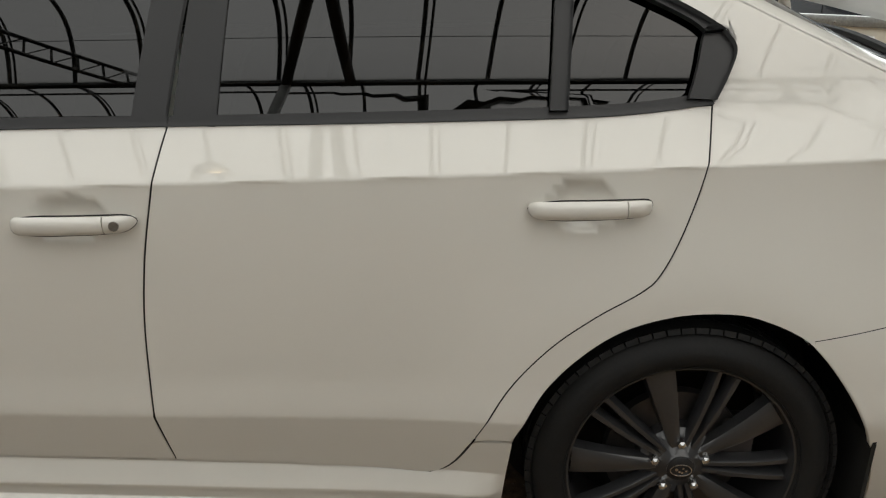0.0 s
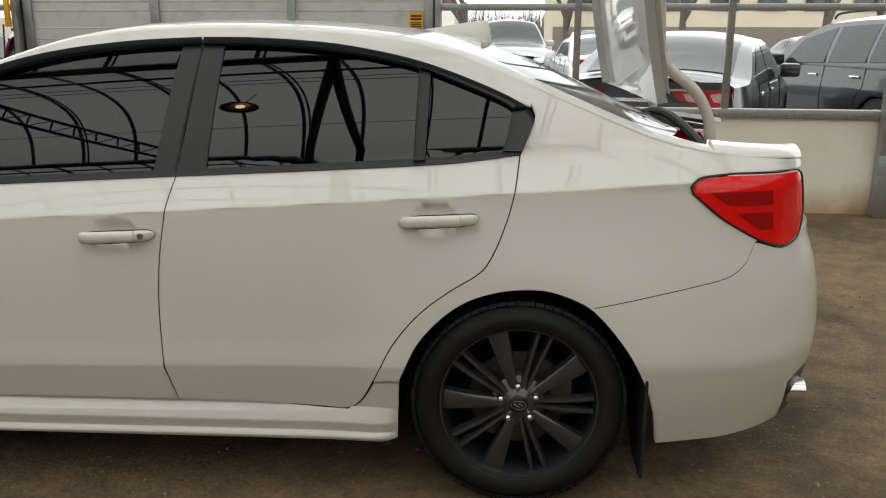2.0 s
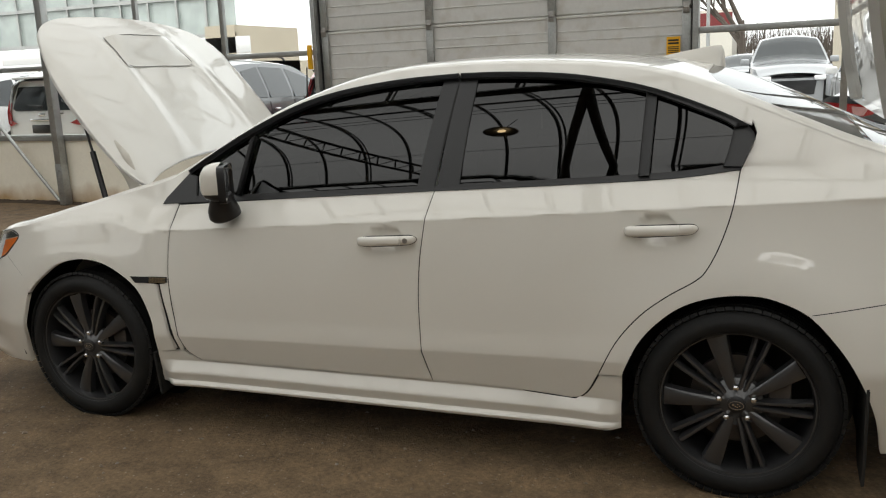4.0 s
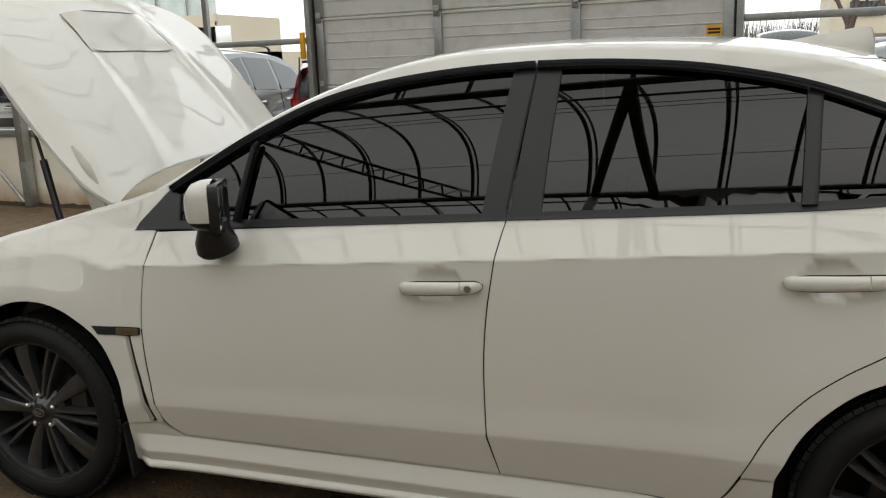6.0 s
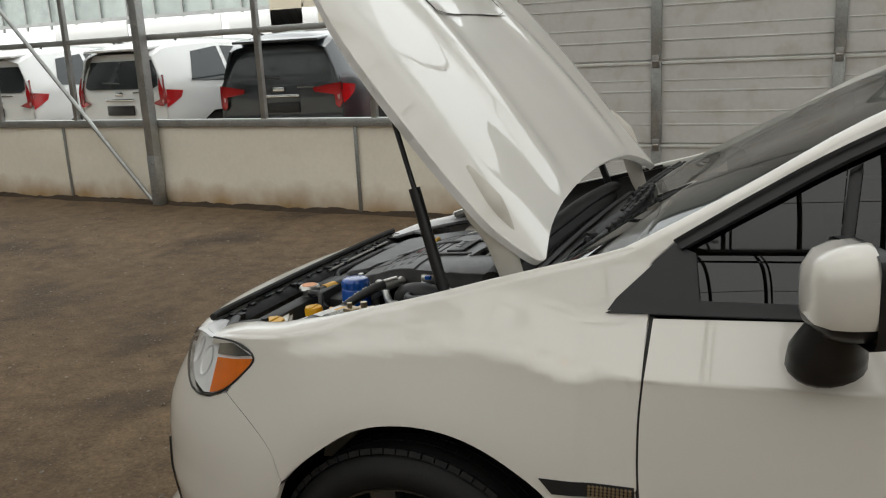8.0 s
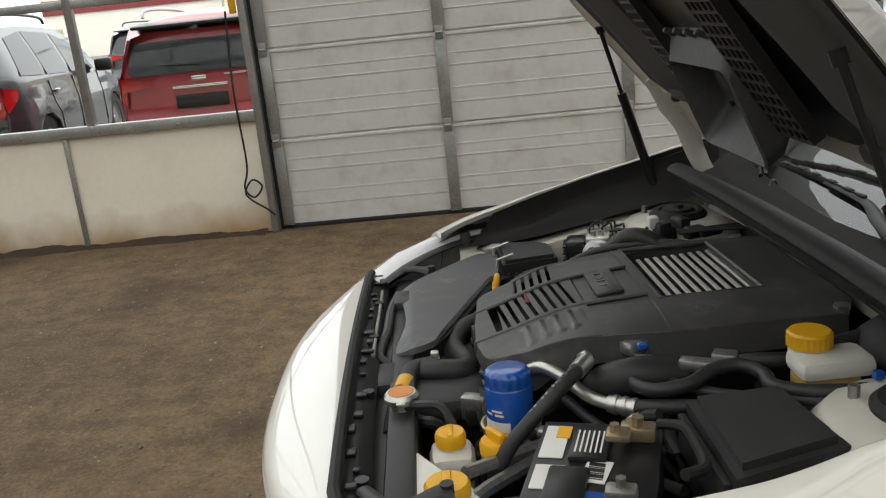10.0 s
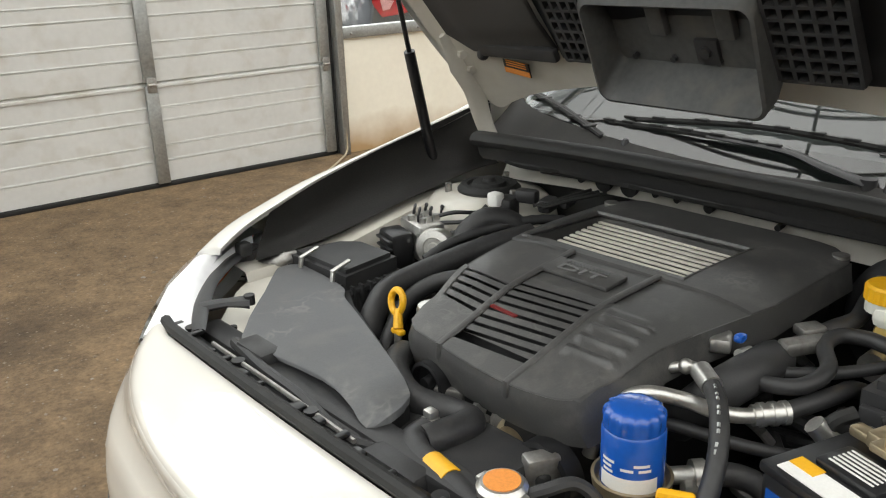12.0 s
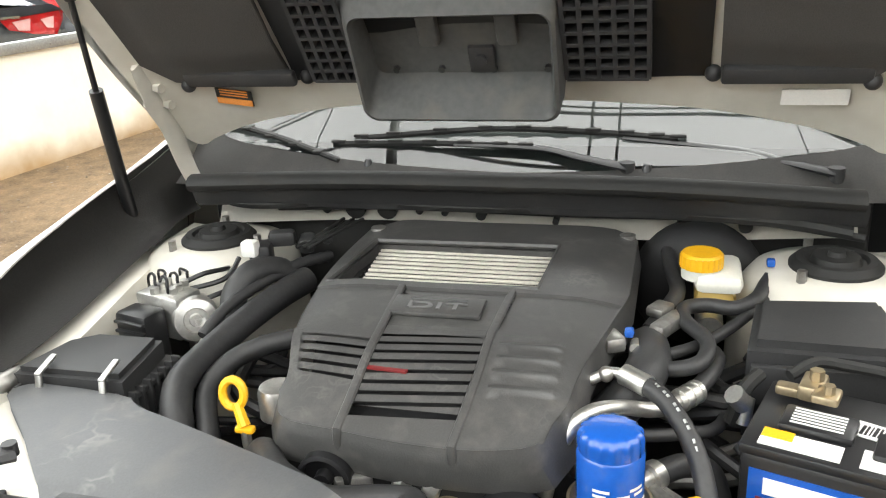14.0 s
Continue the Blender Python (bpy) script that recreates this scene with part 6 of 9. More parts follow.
for a, b2 in zip(rv, rv[1:]):
    n = len(a)
    for j in range(n):
        bm.faces.new((a[j], a[(j + 1) % n], b2[(j + 1) % n], b2[j]))
bm.faces.new(rv[-1])
bmesh.ops.recalc_face_normals(bm, faces=bm.faces[:])
intake = part("intake_box", bm, M_BOXDUST, hood, "dusty black box that seals round the intercooler")
for y in (-0.03, 0.10):
    bm = bmesh.new()
    box(bm, (-2.700, y, 0.944), (0.075, 0.036, 0.02), 0.008)
    bm.transform(HOOD)
    part("rib", bm, M_BOXDUST, intake)
for y in (-0.08, -0.015, 0.05, 0.115, 0.18):
    bm = bmesh.new()
    box(bm, (-2.798, y, 0.920), (0.045, 0.012, 0.012), 0.004, Matrix.Rotation(radians(-38), 3, "Y"))
    bm.transform(HOOD)
    part("outer_rib", bm, M_BOXDUST, intake)
bm = bmesh.new()
rod(bm, (-2.635, 0.018, 0.952), (-2.635, 0.018, 0.936), 0.010, n=10)
box(bm, (-2.632, 0.018, 0.949), (0.05, 0.045, 0.012), 0.004)
bm.transform(HOOD)
part("clip", bm, M_PLASTIC, intake)
for y in (-0.09, 0.0, 0.09, 0.17):
    bm = bmesh.new()
    rod(bm, (-2.612, y, 0.952), (-2.612, y, 0.944), 0.006, n=8)
    bm.transform(HOOD)
    part("screw", bm, M_PLASTIC, intake)
# rating label
bm = bmesh.new()
box(bm, (0, 0, 0), (0.034, 0.072, 0.002))
bm.transform(Matrix.Translation(under(-2.548, 0.505, 0.0385)) @ HOOD.to_3x3().to_4x4() @ Matrix.Rotation(radians(8), 4, "Z"))
lab = part("caution_label", bm, M_TRIM, hood, "black caution label with an orange head")
bm = bmesh.new()
box(bm, (0.010, 0, -0.0015), (0.013, 0.07, 0.002))
for i in range(3):
    box(bm, (-0.004 - 0.006 * i, 0, -0.0015), (0.0022, 0.055, 0.002))
bm.transform(Matrix.Translation(under(-2.548, 0.505, 0.0385)) @ HOOD.to_3x3().to_4x4() @ Matrix.Rotation(radians(8), 4, "Z"))
part("print", bm, M_ORANGE, lab)
bm = bmesh.new()
box(bm, (0, 0, 0), (0.03, 0.10, 0.002))
bm.transform(Matrix.Translation(under(-2.545, -0.505, 0.0385)) @ HOOD.to_3x3().to_4x4())
part("info_label", bm, M_LABEL, hood)
for sgn in (1, -1):
    # gas strut and hinge
    bm = bmesh.new()
    foot, seam, head = (((-2.566, 0.737, 0.850), (-2.657, 0.700, 1.128), (-2.712, 0.676, 1.300)) if sgn > 0 else ((-2.590, -0.705, 0.850), (-2.682, -0.668, 1.138), (-2.738, -0.648, 1.305)))
    foot, seam, head = Vector(foot), Vector(seam), Vector(head)
    rod(bm, foot, seam, 0.0125, n=14)
    rod(bm, foot.lerp(seam, -0.05), foot.lerp(seam, 0.05), 0.016, n=10)
    st = part("gas_strut", bm, M_TRIM, car, "black gas strut holding the bonnet")
    bm = bmesh.new()
    rod(bm, seam, head, 0.0055, n=10)
    rod(bm, seam.lerp(head, 0.92), seam.lerp(head, 1.02), 0.010, n=10)
    part("piston_rod", bm, M_TRIM, st)
    bm = bmesh.new()
    bmesh.ops.create_uvsphere(bm, u_segments=10, v_segments=6, radius=0.011, matrix=Matrix.Translation(foot + Vector((-0.004, -0.014 * sgn, -0.004))))
    rod(bm, foot, foot + Vector((0, 0.03 * sgn, -0.004)), 0.008, n=8)
    part("ball_stud", bm, M_STEEL, st)
    bm = bmesh.new()
    tube(bm, [(-2.445, 0.655 * sgn, 0.895), (-2.468, 0.657 * sgn, 0.935), (-2.486, 0.660 * sgn, 0.985), (-2.500, 0.662 * sgn, 1.040), (-2.532, 0.662 * sgn, 1.100), (-2.585, 0.655 * sgn, 1.170)], [0.020, 0.024, 0.027, 0.034, 0.044, 0.026], 12, 5, flat=(0.28, 1.0))
    arm = part("bonnet_hinge", bm, M_DIRT_WHITE, car, "white painted hinge arm")
    for p in ((-2.552, 0.648, 1.116), (-2.522, 0.650, 1.080)):
        bm = bmesh.new()
        rod(bm, (p[0], p[1] * sgn, p[2]), (p[0] - 0.004, (p[1] - 0.014) * sgn, p[2] - 0.002), 0.010, n=6)
        part("hinge_bolt", bm, M_DIRT_WHITE, arm)

# ---- engine bay: floor, aprons, strut towers, bulkhead, radiator support ----
bm = bmesh.new()
box(bm, (-2.90, 0, 0.46), (0.92, 1.16, 0.06), 0.02)
part("bay_floor", bm, M_RUBBER, car)
for sgn in (1, -1):
    bm = bmesh.new()
    sheet(bm, lambda x, t: (x, sgn * (0.645 - 0.075 * t + 0.03 * sm(-2.9, -3.1, x)), 0.800 - 0.055 * sm(-2.6, -3.0, x) - 0.30 * t), np.linspace(-3.12, -2.42, 15), (0, 0.06, 0.2, 1))
    sheet(bm, lambda x, t: (x, sgn * (0.645 + 0.05 * t + 0.03 * sm(-2.9, -3.1, x)), 0.800 - 0.055 * sm(-2.6, -3.0, x) + 0.004 * t), np.linspace(-3.12, -2.42, 15), (0, 1))
    bmesh.ops.recalc_face_normals(bm, faces=bm.faces[:])
    ap = part("apron", bm, M_DIRT_WHITE, car, "white painted inner wing")
    for x in (-3.02, -2.90, -2.78):
        bm = bmesh.new()
        rod(bm, (x, sgn * 0.652, 0.762 - 0.05 * sm(-2.6, -3.0, x)), (x, sgn * 0.630, 0.762 - 0.05 * sm(-2.6, -3.0, x)), 0.006, n=10)
        part("plug", bm, M_TRIM, ap)
    # dark liner between wing edge and apron
    bm = bmesh.new()
    def liner_pt(x, t):
        q = fender_over(x, 0.80)
        y_top, z_top = -q[1], q[2] - 0.003
        y_low, z_low = 0.675 - 0.01 * sm(-3.0, -2.6, x) + 0.02 * sm(-2.6, -2.45, x), 0.764 + 0.068 * sm(-3.02, -2.5, x)
        k = t ** 2.4
        return (x + (q[0] - x) * (1 - t), sgn * (y_top + (y_low - y_top) * k + 0.008 * math.sin(9 * x + 3 * t) * t * (1 - t) * 4), z_top + (z_low - z_top) * (1 - (1 - t) ** 1.7))
    sheet(bm, liner_pt, np.linspace(-3.095, -2.40, 26), np.linspace(0, 1, 14))
    bmesh.ops.solidify(bm, geom=bm.faces[:], thickness=0.006)
    part("wing_liner", bm, M_LINER, car, "black felted wing liner")
    # strut tower
    bm = bmesh.new()
    m = Matrix.Translation((-2.56, sgn * 0.555, 0))
    lathe(bm, [(0.165, 0.50), (0.162, 0.72), (0.150, 0.785), (0.128, 0.812), (0.090, 0.822), (0.02, 0.824)], m, 40)
    box(bm, (-2.50, sgn * 0.60, 0.70), (0.22, 0.16, 0.20), 0.03)
    box(bm, (-2.62, sgn * 0.60, 0.72), (0.16, 0.14, 0.14), 0.03)
    tw = part("strut_tower", bm, M_DIRT_WHITE, car, "white painted strut tower")
    bm = bmesh.new()
    lathe(bm, [(0.072, 0.818), (0.072, 0.828), (0.062, 0.838), (0.050, 0.838), (0.046, 0.832), (0.040, 0.832), (0.036, 0.842), (0.015, 0.842), (0.012, 0.85), (0.004, 0.85)], m, 36)
    part("strut_mount", bm, M_RUBBER, tw)
    for a in (20, 140, 260):
        bm = bmesh.new()
        p = m @ Vector((0.092 * math.cos(radians(a)), 0.092 * math.sin(radians(a)), 0.818))
        rod(bm, p, p + Vector((0, 0, 0.022)), 0.008, n=6)
        part("stud", bm, M_STEEL, tw)
bm = bmesh.new()
box(bm, (-2.41, 0, 0.70), (0.03, 1.26, 0.44), 0.01)
part("bulkhead", bm, M_RUBBER, car)
bm = bmesh.new()
sheet(bm, lambda y, t: (-2.475 + 0.03 * t, y, 0.835 + 0.05 * t + 0.010 * math.sin(7 * y)), np.linspace(-0.60, 0.60, 25), (0, 0.5, 1))
bmesh.ops.solidify(bm, geom=bm.faces[:], thickness=0.006)
cw = part("cowl_panel", bm, M_DIRT_WHITE, car, "white painted cowl panel with holes")
for y, r in ((0.30, 0.020), (0.235, 0.020), (0.12, 0.007), (0.17, 0.007), (0.05, 0.010), (-0.09, 0.006), (0.36, 0.008), (-0.32, 0.016), (-0.42, 0.012)):
    bm = bmesh.new()
    rod(bm, (-2.455, y, 0.862 + 0.008 * math.sin(7 * y)), (-2.478, y, 0.858 + 0.008 * math.sin(7 * y)), r, n=14)
    part("grommet", bm, M_RUBBER, cw)
bm = bmesh.new()
tube(bm, [(-2.545, 0.605, 0.930), (-2.55, 0.3, 0.944), (-2.55, 0, 0.946), (-2.55, -0.3, 0.944), (-2.545, -0.59, 0.930)], 0.017, 12, 5, flat=(1.5, 1.0))
part("bonnet_seal", bm, M_RUBBER, car, "black rubber bonnet seal")
bm = bmesh.new()
sheet(bm, lambda y, t: (-2.545 + 0.07 * t, y, 0.930 - 0.055 * math.sin(math.pi * min(1, t * 1.3)) * (1 - t) - 0.015 + 0.012 * (1 - (y / 0.6) ** 2)), np.linspace(-0.60, 0.61, 20), np.linspace(0, 1, 8))
sheet(bm, lambda y, t: (-2.545 + 0.02 * t, y, 0.925 - 0.042 * t), np.linspace(0.61, -0.60, 20), (0, 0.5, 1))
bmesh.ops.recalc_face_normals(bm, faces=bm.faces[:])
part("cowl_trough", bm, M_PLASTIC, car)
bm = bmesh.new()
tube(bm, [(-2.51, 0.58, 0.90), (-2.52, 0.50, 0.885), (-2.515, 0.30, 0.895), (-2.52, 0.1, 0.892), (-2.515, -0.2, 0.893), (-2.52, -0.45, 0.885), (-2.53, -0.58, 0.87)], 0.012, 8, 6)
tube(bm, [(-2.50, 0.45, 0.872), (-2.495, 0.2, 0.880), (-2.50, -0.1, 0.878), (-2.495, -0.4, 0.876), (-2.53, -0.6, 0.862)], 0.007, 8, 6)
part("wiring_loom", bm, M_RUBBER, car)
# wiper cowl, wipers
M_COWL = surf("dusty_cowl_plastic", (0.085, 0.082, 0.080), 0.6, spec=0.3, vary=0.15, grain=300, bump=0.05, stain=0.35, stain_col=(0.13, 0.12, 0.11), blotch=5)
foot = [screen_fn(x, v) for x, v in dense([(-2.438, 1.0), (-2.424, 0.6), (-2.385, 0.32), (-2.30, 0.10)], 6)]


def cowl_pt(y, t):
    """From the vents to the foot of the windscreen, which sweeps back at the ends."""
    a = abs(y)
    ys = [-p[1] for p in foot]
    q = Vector((float(np.interp(a, ys, [p[0] for p in foot])), y, float(np.interp(a, ys, [p[2] for p in foot])) + 0.003))
    f = Vector((-2.522 + 0.055 * (y / 0.65) ** 2, y, 0.916 - 0.012 * (y / 0.65) ** 2))
    return tuple(f.lerp(q, t) - Vector((0, 0, 0.010 * math.sin(math.pi * t) + 0.006 * math.exp(-((t - 0.22) / 0.05) ** 2))))


bm = bmesh.new()
sheet(bm, cowl_pt, np.linspace(-0.70, 0.70, 36), np.linspace(0, 1, 9))
bmesh.ops.solidify(bm, geom=bm.faces[:], thickness=0.008)
cowl = part("wiper_cowl", bm, M_COWL, car, "dusty black wiper cowl")
bm = bmesh.new()
for i in range(70):
    y = -0.46 + 0.0105 * i
    p = Vector(cowl_pt(y, 0.22))
    box(bm, p + Vector((0, 0, 0.005)), (0.022, 0.0042, 0.012))
part("vent_slats", bm, M_TRIM, cowl, smooth=False)
for arm_pts, blade_pts in (([(-2.423, -0.213, 0.945), (-2.410, -0.13, 0.958), (-2.388, -0.045, 0.970), (-2.384, 0.12, 0.974)], [(-2.384, -0.02, 0.972), (-2.382, 0.17, 0.976), (-2.384, 0.36, 0.973)]),
                           ([(-2.426, -0.564, 0.943), (-2.402, -0.48, 0.956), (-2.378, -0.405, 0.970), (-2.355, -0.20, 0.984)], [(-2.360, -0.30, 0.985), (-2.345, -0.144, 0.993), (-2.341, 0.066, 0.996), (-2.366, 0.318, 0.981)])):
    bm = bmesh.new()
    tube(bm, arm_pts, [0.012, 0.010, 0.008, 0.005], 8, 5, flat=(1.4, 0.6))
    p = Vector(arm_pts[0])
    rod(bm, p + Vector((0, 0, -0.025)), p + Vector((0, 0, 0.010)), 0.014, n=14)
    wp = part("wiper_arm", bm, M_PLASTIC, car)
    bm = bmesh.new()
    tube(bm, blade_pts, 0.005, 6, 6, flat=(0.8, 1.3))
    for i, q in enumerate(smooth_line(blade_pts, 3)):
        box(bm, q + Vector((0, 0, 0.005)), (0.010, 0.030, 0.006), 0.002)
    part("wiper_blade", bm, M_RUBBER, wp)
bm = bmesh.new()
tip, tail_end = Vector((-2.318, 0.655, 1.004)), Vector((-2.415, 0.352, 0.948))
for d, r in (((0, 0, 0), 0.0065), ((-0.014, -0.006, 0.002), 0.005)):
    tube(bm, [tip + Vector(d), tip.lerp(tail_end, 0.5) + Vector(d) + Vector((0, 0, 0.006)), tail_end + Vector(d)], r, 6, 6)
for t in (0.25, 0.45, 0.65, 0.85):
    box(bm, tip.lerp(tail_end, t) + Vector((-0.007, -0.003, 0.007)), (0.03, 0.02, 0.006), 0.002)
part("wiper_blade", bm, M_RUBBER, car)
for q in ((-2.425, 0.285), (-2.425, -0.248)):
    bm = bmesh.new()
    lathe(bm, [(0.013, 0.925), (0.011, 0.938), (0.006, 0.952), (0.003, 0.953)], Matrix.Translation((q[0], q[1], 0)), 12)
    part("washer_nozzle", bm, M_TRIM, car)
# radiator support and nose shroud
nose_line = lambda y: -3.362 - 0.012 * (1 - (y / 0.6) ** 2) + 0.09 * max(0, abs(y) - 0.52) / 0.15
bm = bmesh.new()
sheet(bm, lambda y, t: (nose_line(y) + 0.012 + 0.045 * t, y, 0.744 + 0.006 * math.sin(math.pi * t) - 0.015 * t * t), np.linspace(-0.64, 0.64, 40), np.linspace(0, 1, 6))
bmesh.ops.solidify(bm, geom=bm.faces[:], thickness=0.012)
sup = part("nose_shroud", bm, M_PLASTIC, car, "black plastic shroud over the radiator support")
bm = bmesh.new()
tube(bm, [(nose_line(y) + 0.008, y, 0.762) for y in np.linspace(-0.53, 0.53, 30)], 0.010, 8, 1)
part("nose_seal", bm, M_RUBBER, sup)
rnd = random.Random(8)
for i in range(20):
    y = -0.60 + 1.2 * (i + rnd.uniform(-0.35, 0.35)) / 19
    bm = bmesh.new()
    box(bm, (nose_line(y) + rnd.uniform(0.02, 0.04), y, 0.750), (rnd.uniform(0.010, 0.03), rnd.uniform(0.008, 0.024), 0.008), 0.003)
    part("clip", bm, M_TRIM, sup)
for y in (-0.45, -0.15, 0.12, 0.33, 0.50):
    bm = bmesh.new()
    rod(bm, (nose_line(y) + 0.045, y, 0.735), (nose_line(y) + 0.045, y, 0.750), 0.011, n=12)
    part("push_pin", bm, M_TRIM, sup)
bm = bmesh.new()
box(bm, (-3.27, 0.0, 0.56), (0.05, 1.1, 0.34), 0.01)
rad = part("radiator", bm, M_PLASTIC, car, "black radiator and fan shroud")
for name, c, d, r in (("fan_shroud", (-3.20, 0.18, 0.68), (0.17, 0.62, 0.05), 0.02), ("latch", (-3.300, -0.03, 0.700), (0.05, 0.11, 0.06), 0.012), ("crossbar", (-3.290, 0.0, 0.690), (0.08, 1.16, 0.03), 0.008)):
    bm = bmesh.new()
    box(bm, c, d, r)
    part(name, bm, M_PLASTIC, rad)
bm = bmesh.new()
tube(bm, [(-3.322, 0.42, 0.746), (-3.325, 0.2, 0.746), (-3.328, 0.02, 0.744)], 0.004, 6, 3)
part("stay_rod", bm, M_STEEL, car)
for sgn in (1, -1):
    bm = bmesh.new()
    slab(bm, [(-3.05, sgn * 0.735), (-2.99, sgn * 0.705), (-3.085, sgn * 0.595), (-3.25, sgn * 0.315), (-3.285, sgn * 0.36), (-3.285, sgn * 0.51), (-3.15, sgn * 0.665)][::sgn], 0.64, lambda x, y: 0.722 + 0.02 * (x + 3.2), bevel=0.008)
    pn = part("lamp_panel", bm, M_DIRT_WHITE, car, "white painted lamp support panel")
    for p, r in (((-3.10, 0.70, 0.728), 0.009), ((-3.245, 0.50, 0.725), 0.007), ((-3.06, 0.72, 0.73), 0.006)):
        bm = bmesh.new()
        rod(bm, (p[0], sgn * p[1], p[2] - 0.01), (p[0], sgn * p[1], p[2] + 0.001), r, n=12)
        part("plug", bm, M_TRIM, pn)
    bm = bmesh.new()
    tube(bm, [(-3.06, sgn * 0.738, 0.772), (-3.14, sgn * 0.698, 0.766), (-3.21, sgn * 0.64, 0.760), (-3.27, sgn * 0.562, 0.754), (-3.32, sgn * 0.475, 0.748)], [0.009, 0.012, 0.011, 0.012, 0.009], 8, 5, flat=(1.3, 0.6))
    box(bm, (-3.10, sgn * 0.712, 0.780), (0.028, 0.028, 0.03), 0.006)
    part("lamp_bracket", bm, M_PLASTIC, car)
    lamp_in = [(-3.06, 0.745, 0.772), (-3.14, 0.708, 0.766), (-3.21, 0.650, 0.758), (-3.27, 0.575, 0.750), (-3.325, 0.485, 0.742)]
    lamp_out = [Vector(side(a, b)) for a, b in ((-3.092, 0.786), (-3.20, 0.799), (-3.308, 0.786), (-3.445, 0.772), (-3.585, 0.735))]
    bm = bmesh.new()
    sheet(bm, lambda i, t: Vector((lamp_out[int(i)].x, -lamp_out[int(i)].y * sgn, lamp_out[int(i)].z)).lerp(Vector((lamp_in[int(i)][0], lamp_in[int(i)][1] * sgn, lamp_in[int(i)][2])), t) + Vector((0, 0, 0.012 * math.sin(math.pi * t))), range(5), np.linspace(0, 1, 6))
    bmesh.ops.recalc_face_normals(bm, faces=bm.faces[:])
    part("lamp_top", bm, M_SILVER, car, "clear top of the head lamp")
    bm = bmesh.new()
    tube(bm, [(-3.275, sgn * 0.56, 0.752), (-3.235, sgn * 0.535, 0.757), (-3.20, sgn * 0.515, 0.754)], [0.016, 0.012, 0.018], 8, 5, flat=(1.2, 0.6))
    rod(bm, (-3.20, sgn * 0.515, 0.75), (-3.20, sgn * 0.515, 0.768), 0.010, n=10)
    part("bracket", bm, M_PLASTIC, car)
bm = bmesh.new()
tube(bm, [(-3.075, 0.715, 0.735), (-3.05, 0.69, 0.742), (-3.02, 0.67, 0.750), (-2.99, 0.68, 0.750)], [0.008, 0.017, 0.015, 0.007], 10, 4, ribs=0.002)
part("lamp_adjuster", bm, M_STEEL, car)

# ---- engine cover ----
cover_z = curve_of([(-3.20, 0.750), (-3.14, 0.776), (-3.075, 0.797), (-2.95, 0.836), (-2.85, 0.846), (-2.7, 0.854), (-2.4, 0.852)])


def cz(x, y, d=0.0):
    return cover_z(x) - 0.014 * max(0, (abs(y - 0.01) - 0.15) / 0.1) ** 2 - d


left_y = curve_of([(-3.20, 0.180), (-3.13, 0.186), (-3.05, 0.192), (-2.95, 0.222), (-2.85, 0.240), (-2.75, 0.250), (-2.60, 0.256), (-2.45, 0.254)])
right_y = curve_of([(-3.20, -0.165), (-3.12, -0.176), (-3.03, -0.184), (-2.92, -0.208), (-2.82, -0.228), (-2.75, -0.240), (-2.45, -0.240)])
seam1 = lambda x: 0.095 + 0.06 * max(0, x + 2.93)
seam2 = lambda x: -0.064 - 0.05 * max(0, x + 2.93) + 0.08 * max(0, -3.0 - x)
DECK, BACK = -2.804, -2.492
front_x = curve_of([(-0.172, -3.062), (-0.166, -3.090), (-0.150, -3.107), (-0.125, -3.116), (-0.05, -3.124), (0.0, -3.123), (0.104, -3.113), (0.160, -3.107), (0.182, -3.096), (0.194, -3.076), (0.197, -3.05)])
WIN = [(-2.600, 0.214), (-2.604, -0.114), (-2.788, -0.106), (-2.784, 0.236)]
cover = new("engine_cover")
cover.parent = car
cover["label"] = "dusty black plastic engine cover with slots and an intercooler window"
top_fn = lambda x, y: (x, y, cz(x, y))
side_l = lambda a, b, n=8: [(x, left_y(x)) for x in np.linspace(a, b, n)]
side_r = lambda a, b, n=8: [(x, right_y(x)) for x in np.linspace(a, b, n)]
# rear deck, in two halves round the window
skin("rear_deck", [(BACK, 0.053), (BACK + 0.004, 0.20), (BACK - 0.02, 0.245)] + side_l(BACK - 0.03, DECK) + [(DECK, 0.062), (-2.786, 0.062), WIN[3], WIN[0], (-2.602, 0.053)], top_fn, M_COVER, cover, cell=0.035, lip=0.012, shrink=0)
skin("rear_deck", [(BACK, 0.053), (-2.602, 0.053), WIN[1], WIN[2], (-2.786, 0.062), (DECK, 0.062)] + side_r(DECK, BACK - 0.03) + [(BACK - 0.015, -0.235), (BACK + 0.004, -0.20)], top_fn, M_COVER, cover, cell=0.035, lip=0.012, shrink=0)
low = lambda d: (lambda x, y: (x, y, cz(x, y) - d))
D2 = -2.915
# plain fields between deck and slots
skin("left_deck", [(DECK - 0.003, seam1(DECK) + 0.006)] + side_l(DECK - 0.003, D2 - 0.022, 5) + [(D2 - 0.028, seam1(D2) + 0.006)], low(0.004), M_COVER, cover, cell=0.03, lip=0.012, shrink=0)
skin("badge_deck", [(DECK - 0.003, seam1(DECK) - 0.006), (D2, seam1(D2) - 0.006), (D2, seam2(D2) + 0.006), (DECK - 0.003, seam2(DECK) + 0.006)], low(0.004), M_COVER, cover, cell=0.04, lip=0.012, shrink=0)
skin("right_deck", [(DECK - 0.003, seam2(DECK) - 0.006), (D2, seam2(D2) - 0.006)] + side_r(D2, DECK - 0.003, 5), low(0.004), M_COVER, cover, cell=0.03, lip=0.012, shrink=0)
